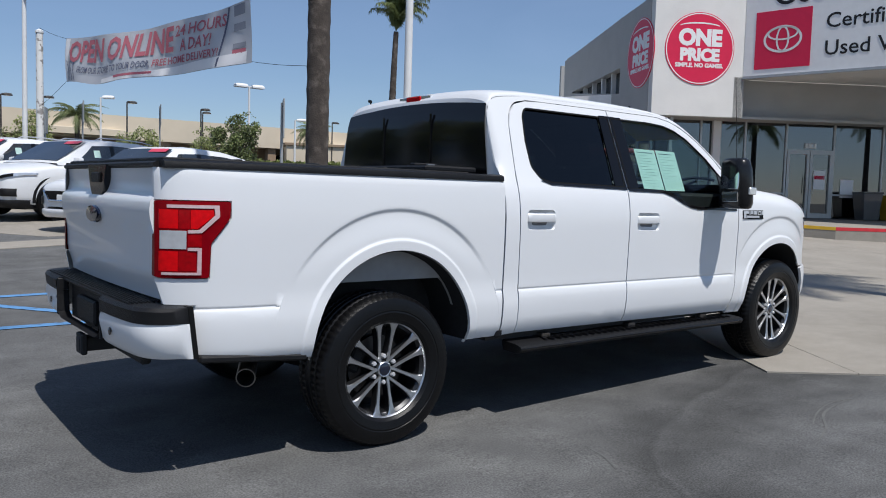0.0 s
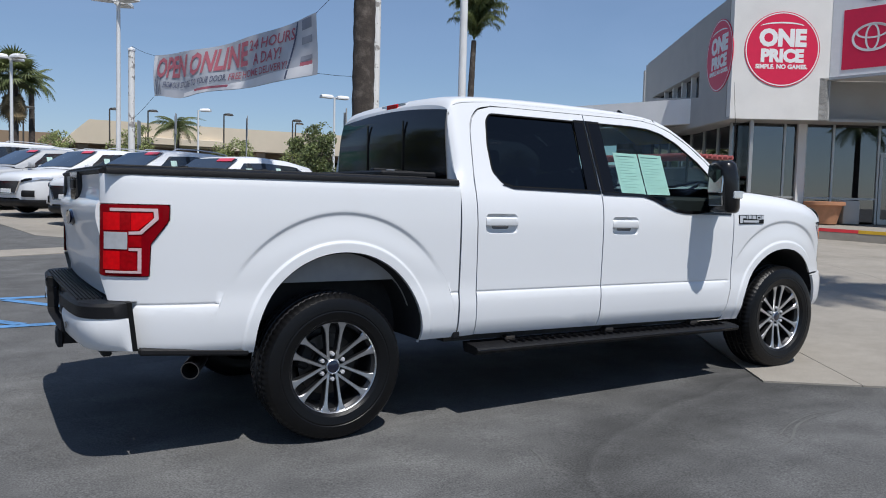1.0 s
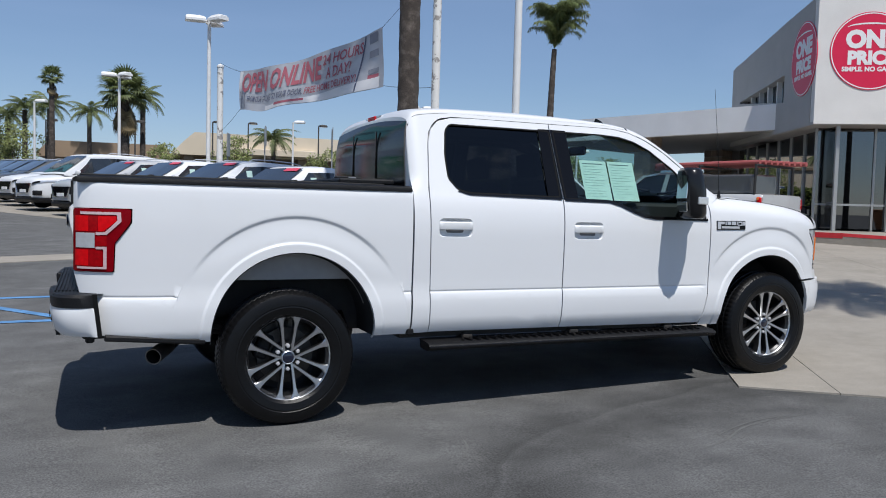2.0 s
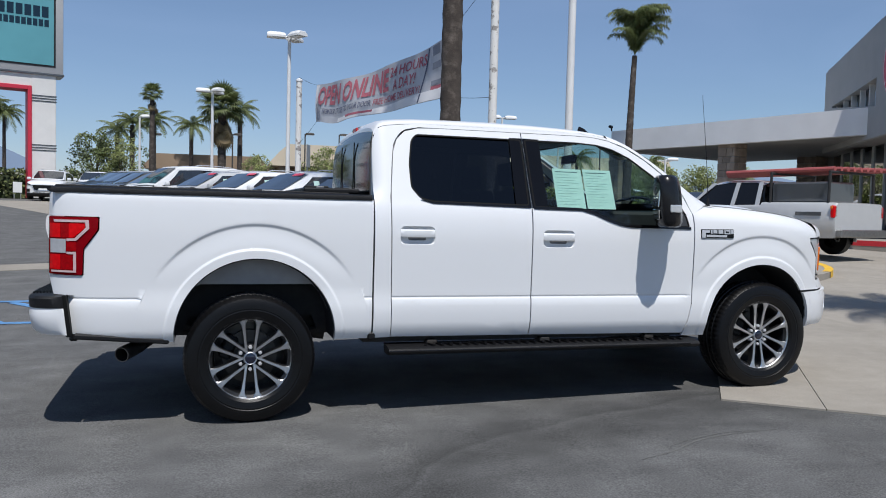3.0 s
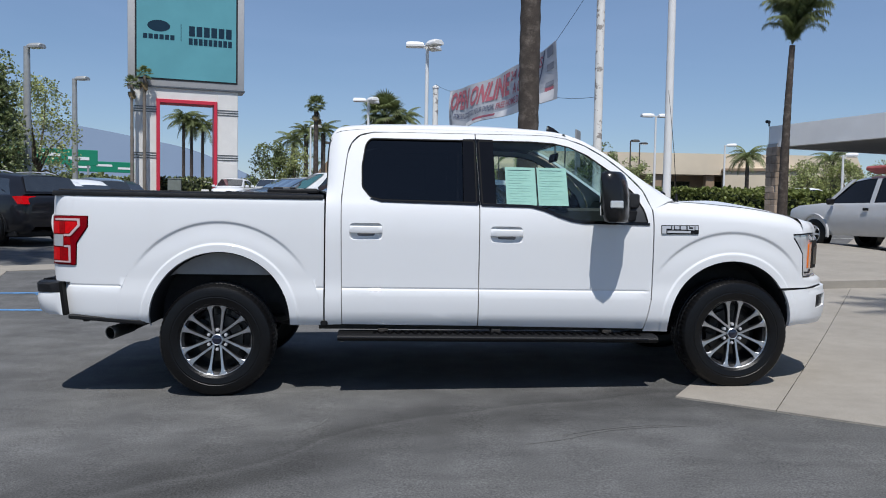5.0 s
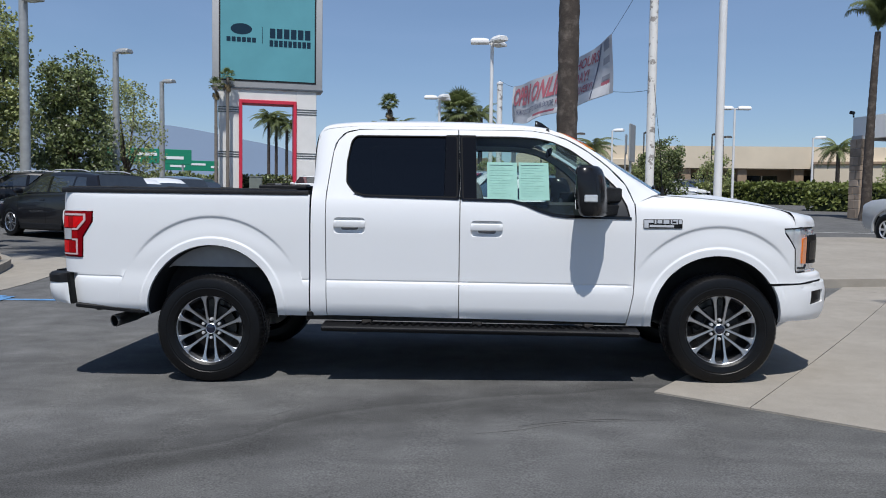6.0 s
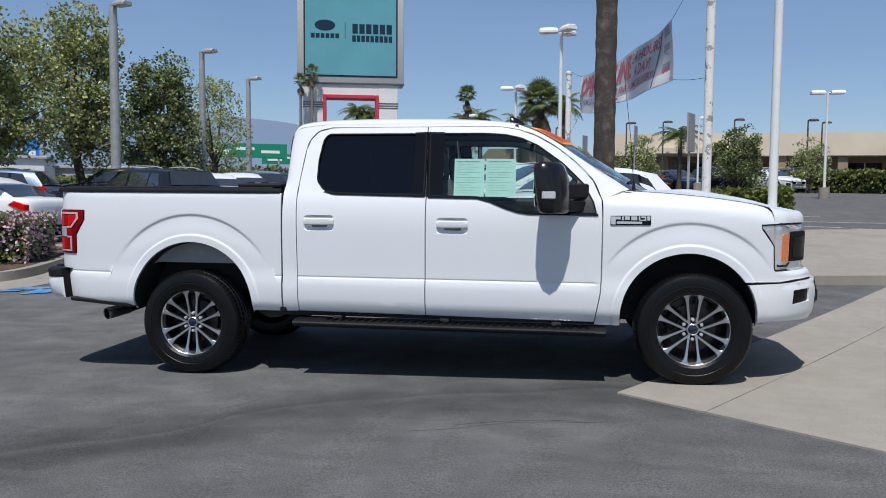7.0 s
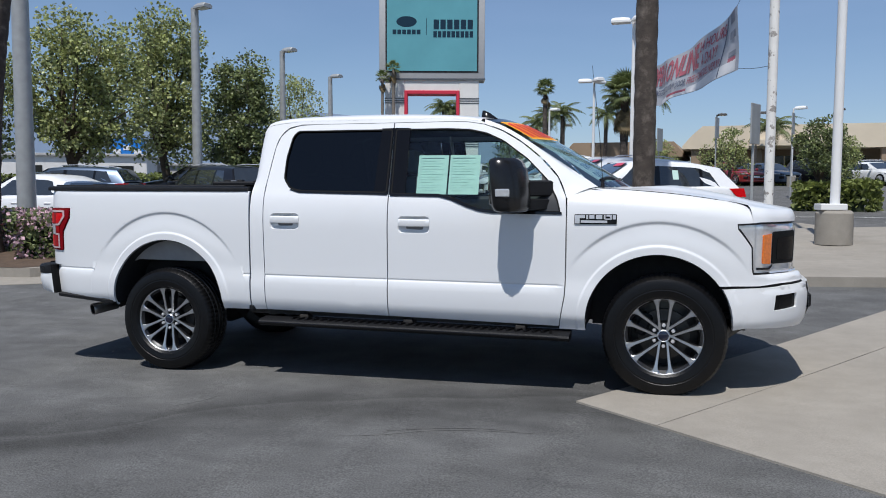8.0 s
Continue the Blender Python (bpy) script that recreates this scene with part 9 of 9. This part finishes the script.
for x, y, yaw, k, p, lb in (
        (-8.35, 13.3, 150, "suv", "paint_black", "black crossover car by the planter"), (-9.7, 19.6, 130, "sedan", "paint", "white sedan car in a parked row"), (-14.7, 13.9, 326, "sedan", "paint_black", "black sedan car facing a parked row"), (-10.8, 9.5, 178, "sedan", "paint", "white sedan car behind a flower hedge"),
        (-10.0, 22.6, 130, "sedan", "paint", "white sedan car beside another white sedan"), (-10.4, 25.4, 130, "hatch", "paint_gray", "dark gray hatchback car in a parked row"),
        (-10.7, 28.2, 130, "sedan", "paint_black", "black sedan car at the end of a parked row"),
        (-15.5, 15.8, 195, "suv", "paint_blue", "blue-gray crossover car under the trees"), (-14.6, 22.0, 195, "suv", "paint_black", "black crossover car under the trees"),
        (-15.8, 29.5, 200, "sedan", "paint_gray", "gray sedan car under the trees"),
        (15.6, 48.5, 300, "sedan", "paint", "white sedan car far across the lot"), (17.6, 50.4, 300, "suv", "paint_gray", "dark gray crossover car far across the lot"),
        (19.6, 48.8, 320, "sedan", "paint_black", "black sedan car far across the lot"), (21.9, 48.4, 300, "sedan", "paint_silver", "gray sedan car far across the lot"), (9.6, 49.0, 300, "sedan", "paint_blue", "dark blue sedan car far across the lot"),
        (7.6, 48.6, 300, "hatch", "paint_red", "dark red hatchback car far across the lot"), (12.4, 48.6, 300, "suv", "paint_black", "black crossover car far across the lot"), (16.6, 54.2, 260, "van", "paint_silver", "silver van beyond the hedge"), (-8.35, 42.2, 268, "suv", "paint", "white crossover car at the back of the lot"),
        (-6.1, 42.4, 268, "suv", "paint", "white crossover car at the back of the lot"), (-3.6, 43.6, 268, "suv", "paint_gray", "dark gray crossover car at the back of the lot"),
        (31.0, 40.0, 200, "sedan", "paint_gray", "gray sedan car beyond the canopy"), (27.5, 43.2, 200, "sedan", "paint", "white sedan car beyond the canopy")):
    car(x, y, yaw, k, M[p], lb)


# ---- silver work pickup with a pipe rack ----
def work_pickup(x, y, yaw):
    z = terrain(x, y)
    t = thing("work_pickup", "old silver pickup truck with a rack of red pipes", "pickup truck", pose(x, y, z, 0, 0, yaw))
    SV = M["paint_silver"]
    rows = []
    W = 0.88
    for sx, lo, up, w in ((2.60, 0.45, 0.80, 0.70), (2.52, 0.38, 0.95, 0.88), (2.2, 0.36, 1.03, 0.98), (1.3, 0.36, 1.10, 1.0), (1.0, 0.36, 1.08, 1.0), (-0.72, 0.36, 1.10, 1.0), (-0.75, 0.36, 1.16, 1.0), (-2.50, 0.42, 1.16, 1.0), (-2.55, 0.45, 1.14, 0.97)):
        half = [(W * w * 0.9, lo), (W * w * 0.98, lo + 0.12), (W * w, lo + (up - lo) * 0.5), (W * w * 0.98, up - 0.06), (W * w * 0.92, up), (W * w * 0.5, up + 0.01)]
        rows.append([(sx, -a, b) for a, b in half] + [(sx, a, b) for a, b in half[::-1]])
    bm = B()
    add_loft(bm, rows, caps=True)
    part("body", bm, SV, t, degrees=40)
    bm = B()
    gh = [(1.35, 1.06, 0.86), (0.70, 1.62, 0.70), (0.2, 1.68, 0.70), (-0.45, 1.66, 0.69), (-0.68, 1.60, 0.69), (-0.74, 1.10, 0.80)]
    add_loft(bm, [[(a, -W * 0.92, 1.06), (a, -W * (w + 0.02), b - 0.05), (a, -W * w * 0.8, b), (a, W * w * 0.8, b), (a, W * (w + 0.02), b - 0.05), (a, W * 0.92, 1.06)] for a, b, w in gh])
    part("greenhouse", bm, M["plastic_gloss"], t, degrees=30)
    bm = B()
    add_loft(bm, [[(a, v * W * w * k, b + dz) for v, k, dz in ((-1, 1.05, -0.05), (-1, 0.82, 0.012), (1, 0.82, 0.012), (1, 1.05, -0.05))] for a, b, w in gh[1:5]])
    part("roof", bm, SV, t)
    for s in (-1, 1):
        for xa, xb in ((1.33, 0.70), (0.06, 0.02), (-0.62, -0.60)):
            bm = B()
            add_loft(bm, [[(xx - 0.06, s * (W * w + 0.015), zz), (xx + 0.06, s * (W * w + 0.015), zz)] for xx, w, zz in ((xa, 0.92, 1.06), (xb, 0.72, 1.62))])
            part("pillar", bm, SV, t)
        for wx in (1.62, -1.52):
            # black disc painted as the shaded wheel well, silver ring round it
            bm = B()
            add_lathe(bm, [(0.0, -0.02), (0.395, -0.02), (0.40, 0.025), (0.440, 0.030), (0.452, -0.03)], 32, "Y")
            for f in bm.faces:
                f.material_index = 1 if f.calc_center_median().xz.length > 0.39 else 0
            bmesh.ops.delete(bm, geom=[f for f in bm.faces if f.calc_center_median().z < -0.06], context="FACES")
            part("arch", bm, [M["plastic"], SV], t, matrix=pose(wx, s * (W + 0.006), 0.40) @ Matrix.Diagonal((1, s, 1, 1)))
            bm = B()
            add_lathe(bm, [(0.19, 0.0), (0.24, 0.025), (0.31, 0.025), (0.35, 0.0), (0.355, -0.2), (0.2, -0.22)], 32, "Y")
            wh = part("wheel", bm, M["rubber"], t, matrix=pose(wx, s * W, 0.37) @ Matrix.Diagonal((1, s, 1, 1)))
            bm = B()
            add_lathe(bm, [(0.0, 0.015), (0.07, 0.012), (0.08, -0.01), (0.16, -0.03), (0.19, -0.008), (0.205, 0.016)], 28, "Y")
            part("rim", bm, M["alloy_dark"], wh)
            for k in range(6):
                bm = B()
                add_box(bm, (0.115 * math.cos(radians(60 * k)), 0.012, 0.115 * math.sin(radians(60 * k))), (0.16, 0.02, 0.05), (0, -60 * k, 0), bevel=0.006)
                part("spoke", bm, M["badge_metal"], wh)
            bm = B()
            add_lathe(bm, [(0.0, 0.030), (0.05, 0.026), (0.055, 0.0)], 16, "Y")
            add_lathe(bm, [(0.175, 0.006), (0.200, 0.024), (0.206, 0.010)], 28, "Y")
            part("rim_lip", bm, M["badge_metal"], wh)
        bm = B()
        add_box(bm, (-2.50, s * 0.83, 0.97), (0.10, 0.12, 0.26), bevel=0.02)
        part("tail_lamp", bm, M["red_lens"], t)
        bm = B()
        add_box(bm, (-2.48, s * 0.86, 1.06), (0.06, 0.08, 0.06), bevel=0.01)
        part("signal_lamp", bm, M["amber"], t)
        bm = B()
        add_box(bm, (-1.95, s * (W + 0.006), 0.92), (0.60, 0.01, 0.08))
        part("wording_bar", bm, M["paint_gray"], t)
        for hx in (0.15, -0.55):
            bm = B()
            add_box(bm, (hx, s * (W + 0.01), 0.95), (0.15, 0.02, 0.06), bevel=0.006)
            part("handle", bm, M["plastic"], t)
        bm = B()
        add_box(bm, (1.05, s * (W + 0.10), 1.12), (0.10, 0.20, 0.14), bevel=0.03)
        part("door_mirror", bm, M["plastic"], t)
    bm = B()
    add_box(bm, (-2.62, 0, 0.52), (0.14, 1.66, 0.16), bevel=0.02)
    part("rear_bumper", bm, M["steel"], t)
    for rx in (-0.95, -2.35):
        bm = B()
        for s in (-1, 1):
            add_tube(bm, [(rx, s * 0.80, 1.15), (rx, s * 0.78, 1.80)], 0.03, 8)
        add_tube(bm, [(rx, -0.80, 1.80), (rx, 0.80, 1.80)], 0.03, 8)
        rk = part("rack_frame", bm, M["under"], t)
    MAROON = mat("maroon_pipe", (0.36, 0.09, 0.085), 0.6, var=0.15)
    for k in range(9):
        bm = B()
        add_tube(bm, [(-2.75 + 0.05 * k, -0.62 + 0.155 * k, 1.87), (1.35 - 0.12 * k, -0.62 + 0.155 * k, 1.85)], 0.05, 8)
        part("pipe", bm, MAROON, t)
    bm = B()
    add_box(bm, (-1.6, 0.25, 1.38), (1.4, 0.9, 0.45), bevel=0.04)
    part("tool_box", bm, M["paint_gray"], t)


work_pickup(12.33, 10.20, 104.5)
